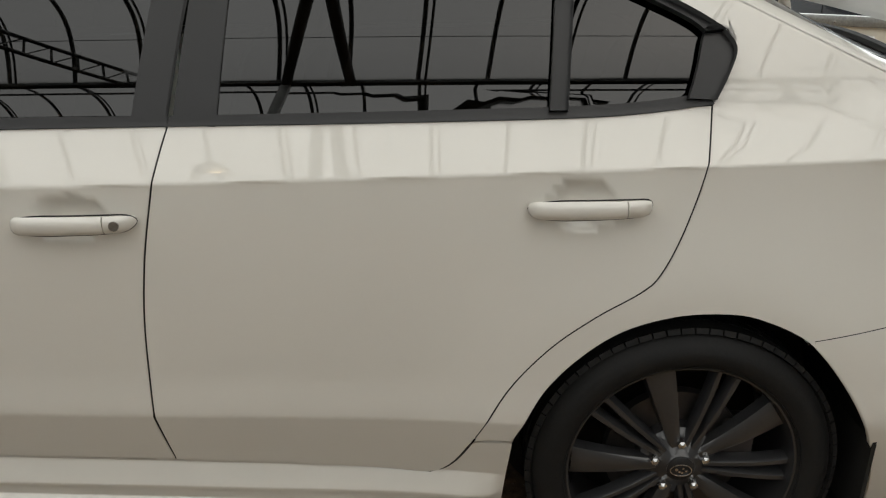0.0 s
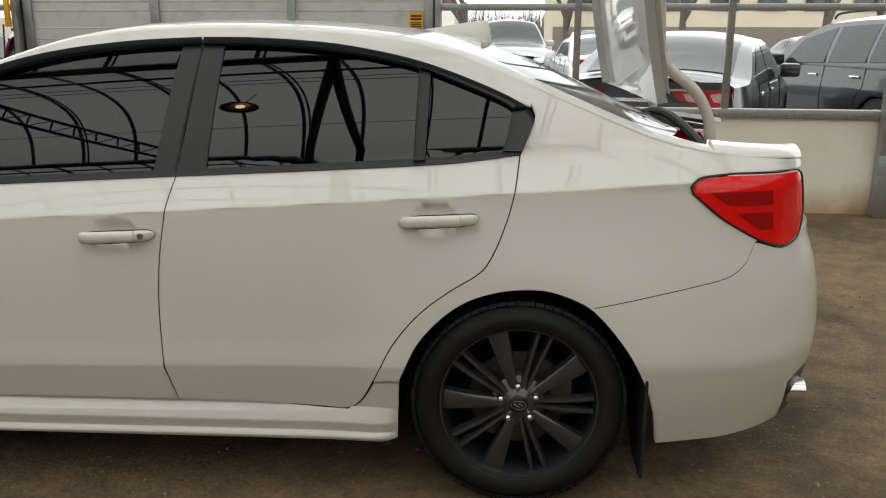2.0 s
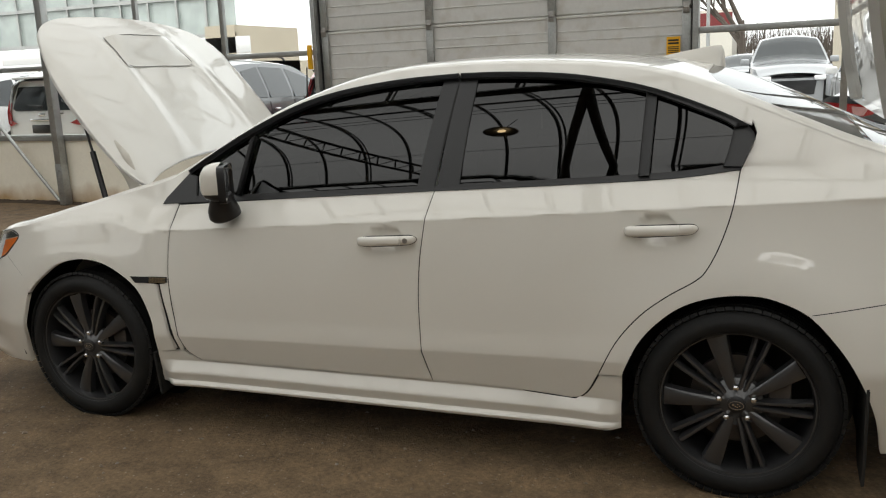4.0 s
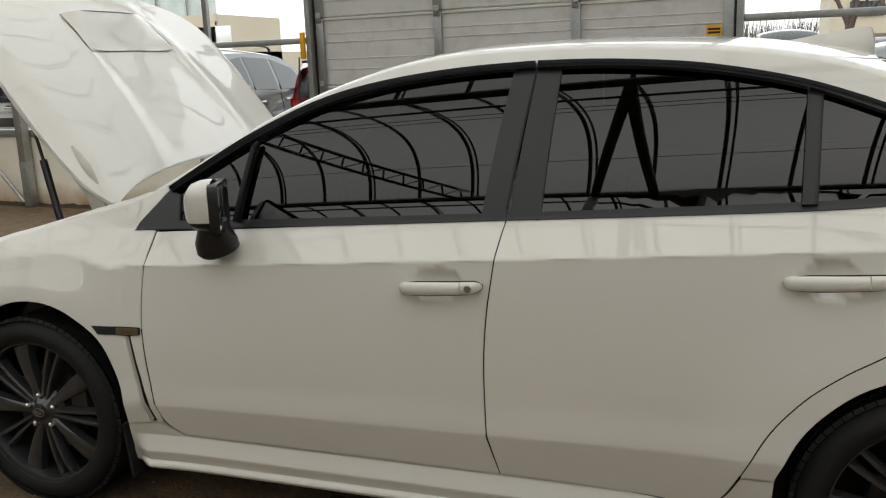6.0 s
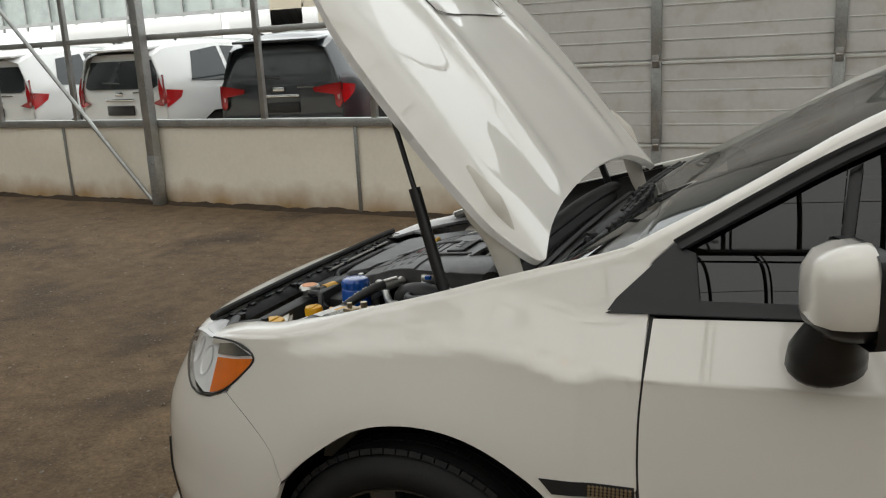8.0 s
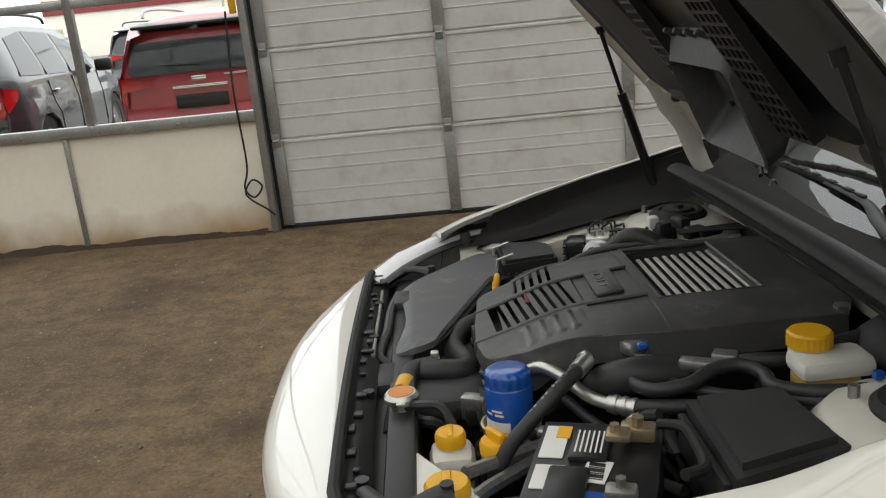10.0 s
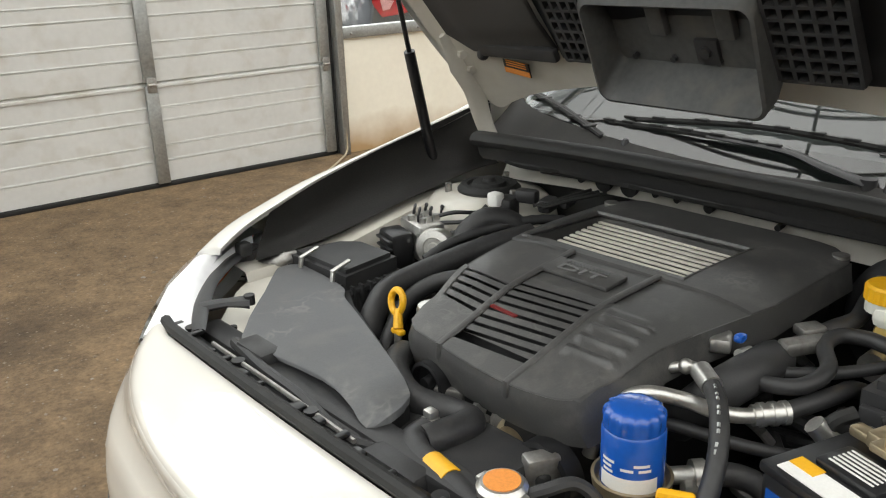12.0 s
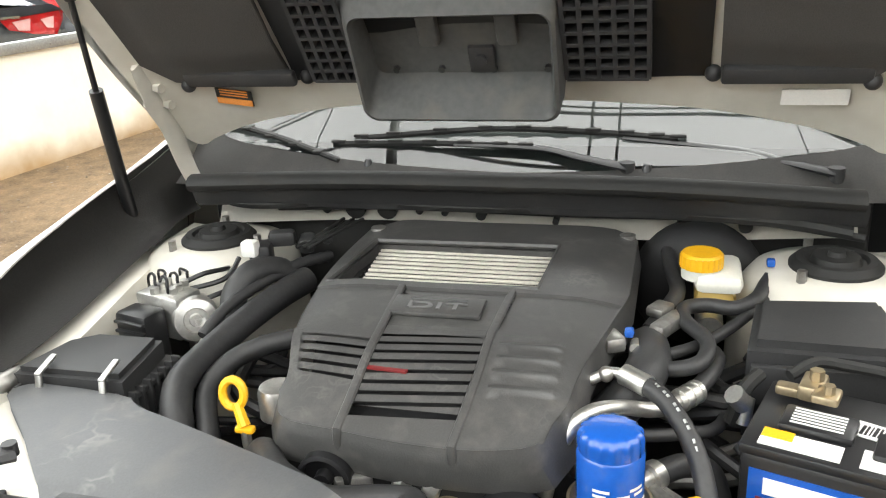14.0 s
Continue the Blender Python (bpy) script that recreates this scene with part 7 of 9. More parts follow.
# slotted fields: each slat is a bar of its own over the dark inside
for i in range(5):
    xa = -2.9385 - 0.0178 * i
    ya = min(0.213, left_y(xa) - 0.013)
    skin("slat", [(xa - 0.006, seam1(xa) + 0.007), (xa, ya), (xa - 0.0102, ya - 0.002), (xa - 0.0162, seam1(xa) + 0.007)], low(0.002), M_COVER, cover, cell=0.03, lip=0.0015, shrink=0)
for i in range(9):
    xa = -2.9195 - 0.0178 * i
    skin("slat", [(xa - 0.012 * (i > 0), seam1(xa) - 0.007), (xa, seam2(xa) + 0.007), (xa - 0.0102, seam2(xa - 0.0102) + 0.007), (xa - 0.0102 - 0.012 * (i < 8), seam1(xa - 0.0102) - 0.007)], low(0.002), M_COVER, cover, cell=0.03, lip=0.0015, shrink=0)
front_run = lambda a, b, n=8: [(front_x(y), y) for y in np.linspace(a, b, n)]
skin("left_edge", side_l(D2 - 0.024, -3.035, 10) + front_run(0.196, seam1(-3.11) + 0.006, 9) + [(-3.036, seam1(-3.04) + 0.006), (-3.027, left_y(-3.03) - 0.012), (-2.945, left_y(-2.945) - 0.013)], top_fn, M_COVER, cover, cell=0.03, lip=0.012, shrink=0)
skin("front_lip", [(-3.092, seam1(-3.09) - 0.006), (-3.084, seam2(-3.08) + 0.006)] + front_run(seam2(-3.12) + 0.006, seam1(-3.11) - 0.006, 8), top_fn, M_COVER, cover, cell=0.03, lip=0.012, shrink=0)
ribs = lambda x, y: (x, y, cz(x, y) + 0.0045 * max(0, math.sin((x + 0.06 * (y + 0.12) + 2.935) * 2 * math.pi / 0.026)) ** 0.5 * sm(-0.172, -0.158, y) * sm(-0.078, -0.086, y) * sm(-3.055, -3.045, x) * sm(-2.93, -2.94, x))
skin("right_field", [(D2 - 0.002, seam2(D2) - 0.006), (-3.03, seam2(-3.03) - 0.006)] + front_run(seam2(-3.12) - 0.006, -0.171, 12) + side_r(-3.04, D2 - 0.002, 10), ribs, M_COVER, cover, cell=0.0065, lip=0.012, shrink=0)
for sf in (seam1, seam2):
    bm = bmesh.new()
    tube(bm, [(x, sf(x), cz(x, sf(x)) - 0.001) for x in np.linspace(DECK + 0.002, front_x(sf(-3.11)), 14)] + [(front_x(sf(-3.11)) - 0.002, sf(-3.11), cz(-3.12, 0) - 0.02), (front_x(sf(-3.11)) + 0.010, sf(-3.11), cz(-3.12, 0) - 0.045)], 0.0065, 8, 1, flat=(1.0, 0.7))
    part("seam_rib", bm, M_COVER, cover)
# the falling front and sides
rim = side_r(BACK - 0.02, -3.04, 16) + front_run(-0.171, 0.196, 22) + side_l(-3.035, BACK - 0.02, 16)
bm = bmesh.new()
sheet(bm, lambda i, t: (rim[int(i)][0] + (0.022 * max(0, t - 0.25) - 0.004 * sm(0, 0.25, t)) * sm(-3.0, -3.08, rim[int(i)][0]), rim[int(i)][1] * (1 + (0.03 + 0.10 * sm(-2.95, -3.05, rim[int(i)][0])) * t), cz(*rim[int(i)]) - 0.003 - 0.006 * sm(0, 0.2, t) - t * (0.040 + 0.022 * sm(-2.95, -3.10, rim[int(i)][0]))), range(len(rim)), (0, 0.1, 0.25, 1))
bmesh.ops.recalc_face_normals(bm, faces=bm.faces[:])
bmesh.ops.solidify(bm, geom=bm.faces[:], thickness=0.003)
part("cover_skirt", bm, M_COVER, cover)
# Block under the cover, painted black for the shade in the slots.
bm = bmesh.new()
slab(bm, [(x * 0.97 - 0.075, y * 0.88) for x, y in rim], 0.56, lambda x, y: cz(x, y) - 0.030)
part("dark_engine_block", bm, M_CABIN, car)
bx, by = -2.864, 0.030
bm = bmesh.new()
box(bm, (bx, by, cz(bx, by) + 0.000), (0.054, 0.138, 0.008), 0.003, Matrix.Rotation(radians(-5), 3, "Y"))
bdg = part("badge", bm, M_COVER, cover, "raised badge plate with grey letters")
txt = bpy.data.curves.new("letters", "FONT")
txt.body, txt.size, txt.extrude, txt.align_x, txt.align_y = "DIT", 0.034, 0.0012, "CENTER", "CENTER"
tob = bpy.data.objects.new("letters", txt)
scene.collection.objects.link(tob)
me = bpy.data.meshes.new_from_object(tob.evaluated_get(bpy.context.evaluated_depsgraph_get()))
bpy.data.objects.remove(tob)
me.transform(Matrix.Translation((bx - 0.006, by, cz(bx, by) + 0.0042)) @ Matrix.Rotation(radians(-5), 4, "Y") @ Matrix.Rotation(radians(-90), 4, "Z") @ Matrix.Diagonal((1.7, 0.75, 1, 1)))
me.materials.append(surf("grey_lettering", (0.14, 0.14, 0.14), 0.4, vary=0.1))
new("letters", me).parent = bdg
for i in range(2):
    bm = bmesh.new()
    box(bm, (bx + 0.018 - 0.006 * i, by, cz(bx, by) + 0.0055), (0.003, 0.085, 0.0012))
    part("small_print", bm, M_DUCT, bdg)
bm = bmesh.new()
box(bm, (-3.013, 0.060, cz(-3.013, 0.06) - 0.0015), (0.007, 0.056, 0.003), 0, Matrix.Rotation(radians(-4), 3, "Z"))
part("red_mark", bm, M_REDMARK, cover)
for x, y in ((-2.515, -0.222), (-2.53, 0.235)):
    bm = bmesh.new()
    rod(bm, (x, y, cz(x, y) - 0.002), (x, y, cz(x, y) + 0.004), 0.014, n=18)
    part("cover_nut", bm, M_STEEL, cover)
# intercooler core in its window
# Core and fins are black so the gaps between the tubes stay dark.
bm = bmesh.new()
box(bm, (-2.695, 0.05, 0.780), (0.225, 0.36, 0.06))
core = part("intercooler", bm, M_TRIM, car, "aluminium intercooler core behind the cover's window")
for i in range(11):
    bm = bmesh.new()
    box(bm, (-2.602 - 0.0192 * i, 0.052 - 0.002 * i, 0.830), (0.0085, 0.310, 0.004), 0.001)
    part("cooling_tube", bm, M_CORE, core)
bm = bmesh.new()
for i in range(10):
    x = -2.6146 - 0.0192 * i
    for j in range(60):
        box(bm, (x, -0.10 + 0.0052 * j, 0.8215), (0.009, 0.0012, 0.006))
tagged(part("cooling_fin_pack", bm, M_TRIM, core, smooth=False), kind="stuff")
bm = bmesh.new()
ring = [(x, y, cz(x, y) - 0.002) for x, y in WIN + WIN[:1]]
tube(bm, ring, 0.0055, 6, 1)
sheet(bm, lambda i, t: (ring[int(i)][0], ring[int(i)][1], ring[int(i)][2] - 0.04 * t), range(5), (0, 1))
part("window_rim", bm, M_COVER, cover)

# ---- intake side: snorkel duct, air box, hoses ----
duct_pts = [(-3.035, 0.655), (-3.035, 0.47), (-3.065, 0.415), (-3.10, 0.32), (-3.19, 0.085), (-3.215, 0.050), (-3.250, 0.040), (-3.284, 0.055), (-3.272, 0.12), (-3.263, 0.20), (-3.276, 0.392), (-3.255, 0.43), (-3.16, 0.53)]


def duct_z(x, y):
    return 0.752 - 0.022 * sm(-3.24, -3.31, x) - 0.010 * sm(0.1, 0.03, y) - 0.008 * sm(0.62, 0.66, y) + 0.006 * math.sin((x + 3.3) * 12)


skin("snorkel_duct", duct_pts, lambda x, y: (x, y, duct_z(x, y)), M_DUCT, car, "scuffed dark grey snorkel duct", cell=0.03, lip=0.014, shrink=0, smooth_k=3)
# A solid black slab stands in for the shade inside the duct's mouth.
bm = bmesh.new()
slab(bm, [(x * 0.995 - 0.003, y * 0.94 + 0.015) for x, y in duct_pts], 0.665, lambda x, y: duct_z(x, y) - 0.016)
part("duct_inner_shade", bm, M_CABIN, car)
bm = bmesh.new()
tube(bm, [(-3.283, 0.42, 0.735), (-3.300, 0.30, 0.735), (-3.305, 0.18, 0.733), (-3.318, 0.06, 0.728), (-3.29, 0.02, 0.715)], 0.010, 8, 5)
box(bm, (-3.27, 0.36, 0.725), (0.05, 0.09, 0.05), 0.012)
box(bm, (-3.28, 0.20, 0.708), (0.06, 0.30, 0.03), 0.01)
part("snorkel_mouth", bm, M_PLASTIC, car)
bm = bmesh.new()
box(bm, (-2.955, 0.575, 0.66), (0.145, 0.215, 0.15), 0.02)
ab = part("air_box", bm, M_PLASTIC, car, "black ribbed air filter box with steel clips")
bm = bmesh.new()
slab(bm, [(-3.022, 0.665), (-2.915, 0.640), (-2.885, 0.600), (-2.883, 0.490), (-3.022, 0.470)], 0.732, lambda x, y: 0.772 - 0.05 * max(0, y - 0.62), bevel=0.009)
part("lid", bm, M_PLASTIC, ab)
bm = bmesh.new()
for i in range(12):
    box(bm, (-3.030, 0.480 + 0.017 * i, 0.722), (0.014, 0.005, 0.05), 0.001)
for i in range(7):
    box(bm, (-3.01 + 0.02 * i, 0.466, 0.712), (0.006, 0.014, 0.06), 0.001)
box(bm, (-2.955, 0.570, 0.730), (0.160, 0.215, 0.010), 0.003)
part("ribs", bm, M_PLASTIC, ab)
for y in (0.495, 0.605):
    bm = bmesh.new()
    box(bm, (-3.036, y, 0.750), (0.006, 0.011, 0.048), 0.002, Matrix.Rotation(radians(10), 3, "Y"))
    box(bm, (-3.014, y, 0.777), (0.046, 0.011, 0.005), 0.002, Matrix.Rotation(radians(-16), 3, "Y"))
    part("clip", bm, M_ALU, ab)


def hose(name, pts, r, mat=M_HOSE, lab="", parent=car, ribs=0.0, n=14, k=7):
    b2 = bmesh.new()
    tube(b2, pts, r, n, k, ribs=ribs)
    return part(name, b2, mat, parent, lab)


hose("intake_hose", [(-3.045, 0.375, 0.66), (-3.035, 0.380, 0.70), (-2.99, 0.405, 0.728), (-2.95, 0.412, 0.742), (-2.88, 0.400, 0.756), (-2.80, 0.378, 0.772), (-2.72, 0.352, 0.785), (-2.66, 0.330, 0.790)], [0.024, 0.024, 0.023, 0.023, 0.024], lab="black intake hose", n=16)
hose("breather_hose", [(-3.05, 0.325, 0.64), (-3.03, 0.335, 0.68), (-2.955, 0.375, 0.718), (-2.90, 0.362, 0.744), (-2.86, 0.320, 0.757), (-2.83, 0.270, 0.762)], 0.0165)
hose("breather_hose", [(-2.86, 0.43, 0.765), (-2.80, 0.415, 0.790), (-2.72, 0.385, 0.806), (-2.64, 0.350, 0.812), (-2.58, 0.315, 0.806)], 0.0095, ribs=0.0012)
hose("turbo_pipe", [(-2.770, 0.415, 0.745), (-2.755, 0.425, 0.790), (-2.715, 0.405, 0.820), (-2.670, 0.375, 0.808), (-2.655, 0.360, 0.770)], 0.0235)
bm = bmesh.new()
for c, s in (((-2.63, 0.43, 0.82), (0.05, 0.04, 0.05)), ((-2.60, 0.40, 0.845), (0.03, 0.05, 0.03)), ((-2.58, 0.36, 0.83), (0.05, 0.03, 0.03)), ((-2.66, 0.41, 0.80), (0.04, 0.07, 0.03)), ((-2.55, 0.33, 0.835), (0.06, 0.02, 0.02))):
    box(bm, c, s, 0.009, Matrix.Rotation(0.3, 3, "Z"))
part("connector_block", bm, M_PLASTIC, car)
bm = bmesh.new()
box(bm, (-2.655, 0.438, 0.842), (0.026, 0.030, 0.030), 0.006)
part("sensor_plug", bm, M_LABEL, car, "pale grey plug")
for i in range(3):
    hose("wire", [(-2.62, 0.34 + 0.012 * i, 0.835), (-2.56, 0.31 + 0.012 * i, 0.845), (-2.49, 0.28 + 0.02 * i, 0.85)], 0.0035, M_RUBBER, n=6)
# ABS pump with its brake pipes
bm = bmesh.new()
turn = Matrix.Rotation(radians(-14), 3, "Z")
box(bm, (-2.822, 0.568, 0.738), (0.052, 0.074, 0.098), 0.010, turn)
absu = part("abs_unit", bm, M_TRIM, car, "black anti-lock brake unit with an aluminium pump")
for i in range(5):
    bm = bmesh.new()
    box(bm, (-2.850, 0.572, 0.704 + 0.017 * i), (0.010, 0.066, 0.006), 0.002, turn)
    part("cooling_rib", bm, M_TRIM, absu)
bm = bmesh.new()
box(bm, (-2.768, 0.545, 0.762), (0.060, 0.098, 0.078), 0.006, turn)
for i, j in itertools.product(range(3), range(2)):
    rod(bm, (-2.785 + 0.020 * i, 0.525 + 0.034 * j, 0.800), (-2.785 + 0.020 * i, 0.525 + 0.034 * j, 0.812), 0.0085, n=6)
part("pump_body", bm, M_ALU, absu)
bm = bmesh.new()
aim = Vector((-0.80, -0.55, 0.22)).to_track_quat("Z", "Y").to_matrix().to_4x4()
lathe(bm, [(0.040, -0.05), (0.040, 0.012), (0.036, 0.018), (0.022, 0.020), (0.020, 0.016), (0.012, 0.016), (0.010, 0.022), (0.004, 0.022)], Matrix.Translation((-2.783, 0.488, 0.757)) @ aim, 32)
motor = part("pump_motor", bm, M_ALU, absu)
bm = bmesh.new()
box(bm, (0.006, -0.004, 0.0215), (0.018, 0.014, 0.001))
bm.transform(Matrix.Translation((-2.783, 0.488, 0.757)) @ aim)
part("motor_label", bm, M_LABEL, motor)
for i in range(5):
    x0, y0 = -2.792 + 0.016 * i, 0.528 + 0.034 * (i % 2)
    bm = bmesh.new()
    tube(bm, [(x0, y0, 0.805), (x0, y0, 0.818), (x0 + 0.010, y0 + 0.006, 0.828 - 0.003 * i), (x0 + 0.024, y0 + 0.022, 0.826 - 0.003 * i), (x0 + 0.030, y0 + 0.034, 0.81), (x0 + 0.034, y0 + 0.036, 0.775)], 0.0027, 6, 6)
    part("brake_pipe", bm, M_TRIM, absu)
for pts in ([(-2.75, 0.53, 0.805), (-2.72, 0.50, 0.815), (-2.68, 0.48, 0.81), (-2.64, 0.49, 0.80)], [(-2.745, 0.515, 0.795), (-2.70, 0.47, 0.80), (-2.66, 0.46, 0.825)], [(-2.76, 0.50, 0.775), (-2.70, 0.45, 0.785), (-2.66, 0.43, 0.78)]):
    hose("brake_pipe", pts, 0.0045, M_TRIM, n=6)
bm = bmesh.new()
for c, s in (((-2.90, 0.44, 0.715), (0.09, 0.02, 0.03)), ((-2.87, 0.43, 0.70), (0.05, 0.04, 0.04)), ((-2.94, 0.43, 0.69), (0.05, 0.03, 0.03))):
    box(bm, c, s, 0.006, Matrix.Rotation(0.35, 3, "Z"))
rod(bm, (-2.93, 0.435, 0.71), (-2.80, 0.455, 0.745), 0.007)
part("valve", bm, M_STEEL, car)
# dipstick and oil filler
bm = bmesh.new()
ring = [(-3.057 + 0.004 * math.sin(a), 0.268 + 0.016 * math.cos(a), 0.785 + 0.019 * math.sin(a)) for a in np.linspace(0, 2 * math.pi, 19)]
tube(bm, ring, 0.0062, 8, 1)
tube(bm, [(-3.060, 0.263, 0.772), (-3.068, 0.254, 0.758), (-3.073, 0.248, 0.746)], [0.0068, 0.0078, 0.009], 8, 4)
box(bm, (-3.074, 0.247, 0.742), (0.014, 0.028, 0.010), 0.004)
part("dipstick", bm, M_YELLOW, car, "yellow oil dipstick ring")
bm = bmesh.new()
tube(bm, [(-3.074, 0.247, 0.740), (-3.078, 0.240, 0.70), (-3.06, 0.22, 0.64)], 0.007, 8, 4)
part("dipstick_tube", bm, M_STEEL, car)
bm = bmesh.new()
lathe(bm, [(0.028, 0.735), (0.028, 0.772), (0.025, 0.780), (0.012, 0.782), (0.004, 0.782)], Matrix.Translation((-3.018, 0.222, 0)), 24)
part("oil_filler", bm, M_ALU, car, "pale oil filler cap beside the engine cover")
# front of the engine: pulleys, belt, coolant hose
for p, r, mt in (((-3.095, 0.117, 0.712), 0.036, M_TRIM), ((-3.105, -0.045, 0.668), 0.030, M_BRASS), ((-3.10, -0.125, 0.665), 0.052, M_TRIM), ((-3.17, 0.24, 0.64), 0.03, M_RUBBER)):
    bm = bmesh.new()
    lathe(bm, [(r, 0.0), (r, 0.03), (r * 0.85, 0.032), (r * 0.8, 0.02), (r * 0.35, 0.02), (r * 0.3, 0.034), (0.004, 0.034)], Matrix.Translation(p) @ Matrix.Rotation(radians(-90), 4, "Y"), 28)
    part("pulley", bm, mt, car)
for i in range(6):
    bm = bmesh.new()
    a = radians(60 * i + 10)
    rod(bm, (-3.13, -0.125 + 0.024 * math.cos(a), 0.665 + 0.024 * math.sin(a)), (-3.136, -0.125 + 0.024 * math.cos(a), 0.665 + 0.024 * math.sin(a)), 0.006, n=6)
    part("bolt", bm, M_STEEL, car)
rr = random.Random(3)
for i in range(22):
    bm = bmesh.new()
    box(bm, (rr.uniform(-3.15, -3.09), rr.uniform(-0.15, 0.20), rr.uniform(0.62, 0.70)), (rr.uniform(0.02, 0.05), rr.uniform(0.02, 0.05), rr.uniform(0.02, 0.05)), 0.006, Matrix.Rotation(rr.uniform(0, 3), 3, "Z"))
    part("casting", bm, M_STEEL if i % 2 else M_RUBBER, car)
for y in (0.015, -0.025):
    bm = bmesh.new()
    tube(bm, [(-3.098, y, 0.712), (-3.105, y + 0.008, 0.692), (-3.096, y + 0.002, 0.665)], [0.014, 0.012, 0.014], 8, 4)
    part("casting", bm, M_ALU, car)
hose("coolant_hose", [(-3.06, 0.235, 0.69), (-3.095, 0.212, 0.718), (-3.145, 0.168, 0.722), (-3.168, 0.100, 0.712), (-3.145, 0.035, 0.704), (-3.150, -0.008, 0.708), (-3.195, -0.012, 0.712), (-3.232, -0.004, 0.712)], 0.0235, lab="thick black coolant hose", n=18)
hose("radiator_pipe", [(-3.215, 0.010, 0.709), (-3.245, 0.002, 0.712), (-3.262, -0.035, 0.716), (-3.272, -0.10, 0.717), (-3.282, -0.17, 0.711), (-3.29, -0.23, 0.695)], [0.026, 0.022, 0.018, 0.018, 0.018], M_PLASTIC, n=16)
bm = bmesh.new()
rod(bm, (-3.265, -0.058, 0.7165), (-3.2725, -0.106, 0.717), 0.0195, n=18)
part("yellow_band", bm, M_YELLOW, car, "yellow label round the pipe")
bm = bmesh.new()
rod(bm, (-3.198, 0.010, 0.709), (-3.214, 0.010, 0.7095), 0.0255, n=20)
box(bm, (-3.206, 0.010, 0.740), (0.016, 0.018, 0.012), 0.003)
part("hose_clamp", bm, M_ALU, car)
bm = bmesh.new()
lathe(bm, [(0.020, 0.70), (0.020, 0.742), (0.030, 0.744), (0.031, 0.754), (0.026, 0.760), (0.022, 0.7605)], Matrix.Translation((-3.268, -0.190, 0)), 24)
box(bm, (-3.268, -0.190, 0.750), (0.018, 0.074, 0.008), 0.003)
rc = part("radiator_cap", bm, M_ALU, car, "steel radiator cap with an orange label")
bm = bmesh.new()
rod(bm, (-3.268, -0.190, 0.7605), (-3.268, -0.190, 0.7615), 0.0225, n=24)
part("cap_label", bm, M_ORANGE, rc)
hose("overflow_hose", [(-3.262, -0.20, 0.735), (-3.235, -0.225, 0.748), (-3.20, -0.245, 0.75), (-3.185, -0.27, 0.72), (-3.19, -0.28, 0.66)], 0.0085, n=8)
hose("overflow_hose", [(-3.285, -0.10, 0.70), (-3.25, -0.16, 0.69), (-3.22, -0.20, 0.70), (-3.20, -0.17, 0.67)], 0.011, n=8)
# oil filter on its housing
FX, FY = -3.085, -0.239
fm = Matrix.Translation((FX, FY, 0))
bm = bmesh.new()
lathe(bm, [(0.0405, 0.700), (0.0405, 0.776), (0.0385, 0.779)], fm, 40)
prof = curve_of([(0.0, 0.0385), (0.4, 0.0385), (0.7, 0.034), (0.9, 0.024), (1.0, 0.0004)])
sheet(bm, lambda a, t: fm @ Vector(((prof(t) * (1 + 0.035 * math.cos(15 * a) * sm(1.0, 0.6, t) * sm(0, 0.1, t))) * math.cos(a), (prof(t) * (1 + 0.035 * math.cos(15 * a) * sm(1.0, 0.6, t) * sm(0, 0.1, t))) * math.sin(a), 0.779 + 0.028 * math.sin(t * math.pi / 2))), np.linspace(0, 2 * math.pi, 91), np.linspace(0, 1, 9))
of = part("oil_filter", bm, M_BLUE, car, "blue spin-on oil filter with a white label")
for z0, z1, a0, a1, mt in ((0.703, 0.724, 2.6, 4.6, M_LABEL),):
    bm = bmesh.new()
    sheet(bm, lambda a, z: fm @ Vector((0.0409 * math.cos(a), 0.0409 * math.sin(a), z)), np.linspace(a0, a1, 14), (z0, z1))
    part("label", bm, mt, of)
bm = bmesh.new()
for z, a0, a1 in ((0.743, 2.7, 3.2), (0.743, 3.8, 4.3), (0.736, 2.7, 3.1), (0.736, 3.4, 3.8), (0.736, 3.95, 4.35), (0.729, 2.75, 3.15)):
    sheet(bm, lambda a, zz: fm @ Vector((0.0409 * math.cos(a), 0.0409 * math.sin(a), zz)), np.linspace(a0, a1, 5), (z - 0.002, z + 0.002))
part("print", bm, M_LABEL, of)
bm = bmesh.new()
lathe(bm, [(0.052, 0.60), (0.052, 0.645), (0.046, 0.650), (0.046, 0.660), (0.042, 0.664), (0.042, 0.690), (0.050, 0.694), (0.052, 0.708), (0.048, 0.709), (0.043, 0.700)], fm, 36)
part("filter_housing", bm, M_BRASS, car, "brownish steel filter housing")
bm = bmesh.new()
rod(bm, (-3.04, -0.265, 0.695), (-3.015, -0.285, 0.695), 0.012, n=12)
rod(bm, (-3.018, -0.283, 0.695), (-3.005, -0.293, 0.695), 0.020, n=14)
part("hose_clamp", bm, M_ALU, car)
hose("oil_cooler_hose", [(-3.01, -0.29, 0.695), (-2.98, -0.325, 0.695), (-2.97, -0.36, 0.68), (-2.98, -0.38, 0.62)], 0.016)
# yellow-capped reservoirs


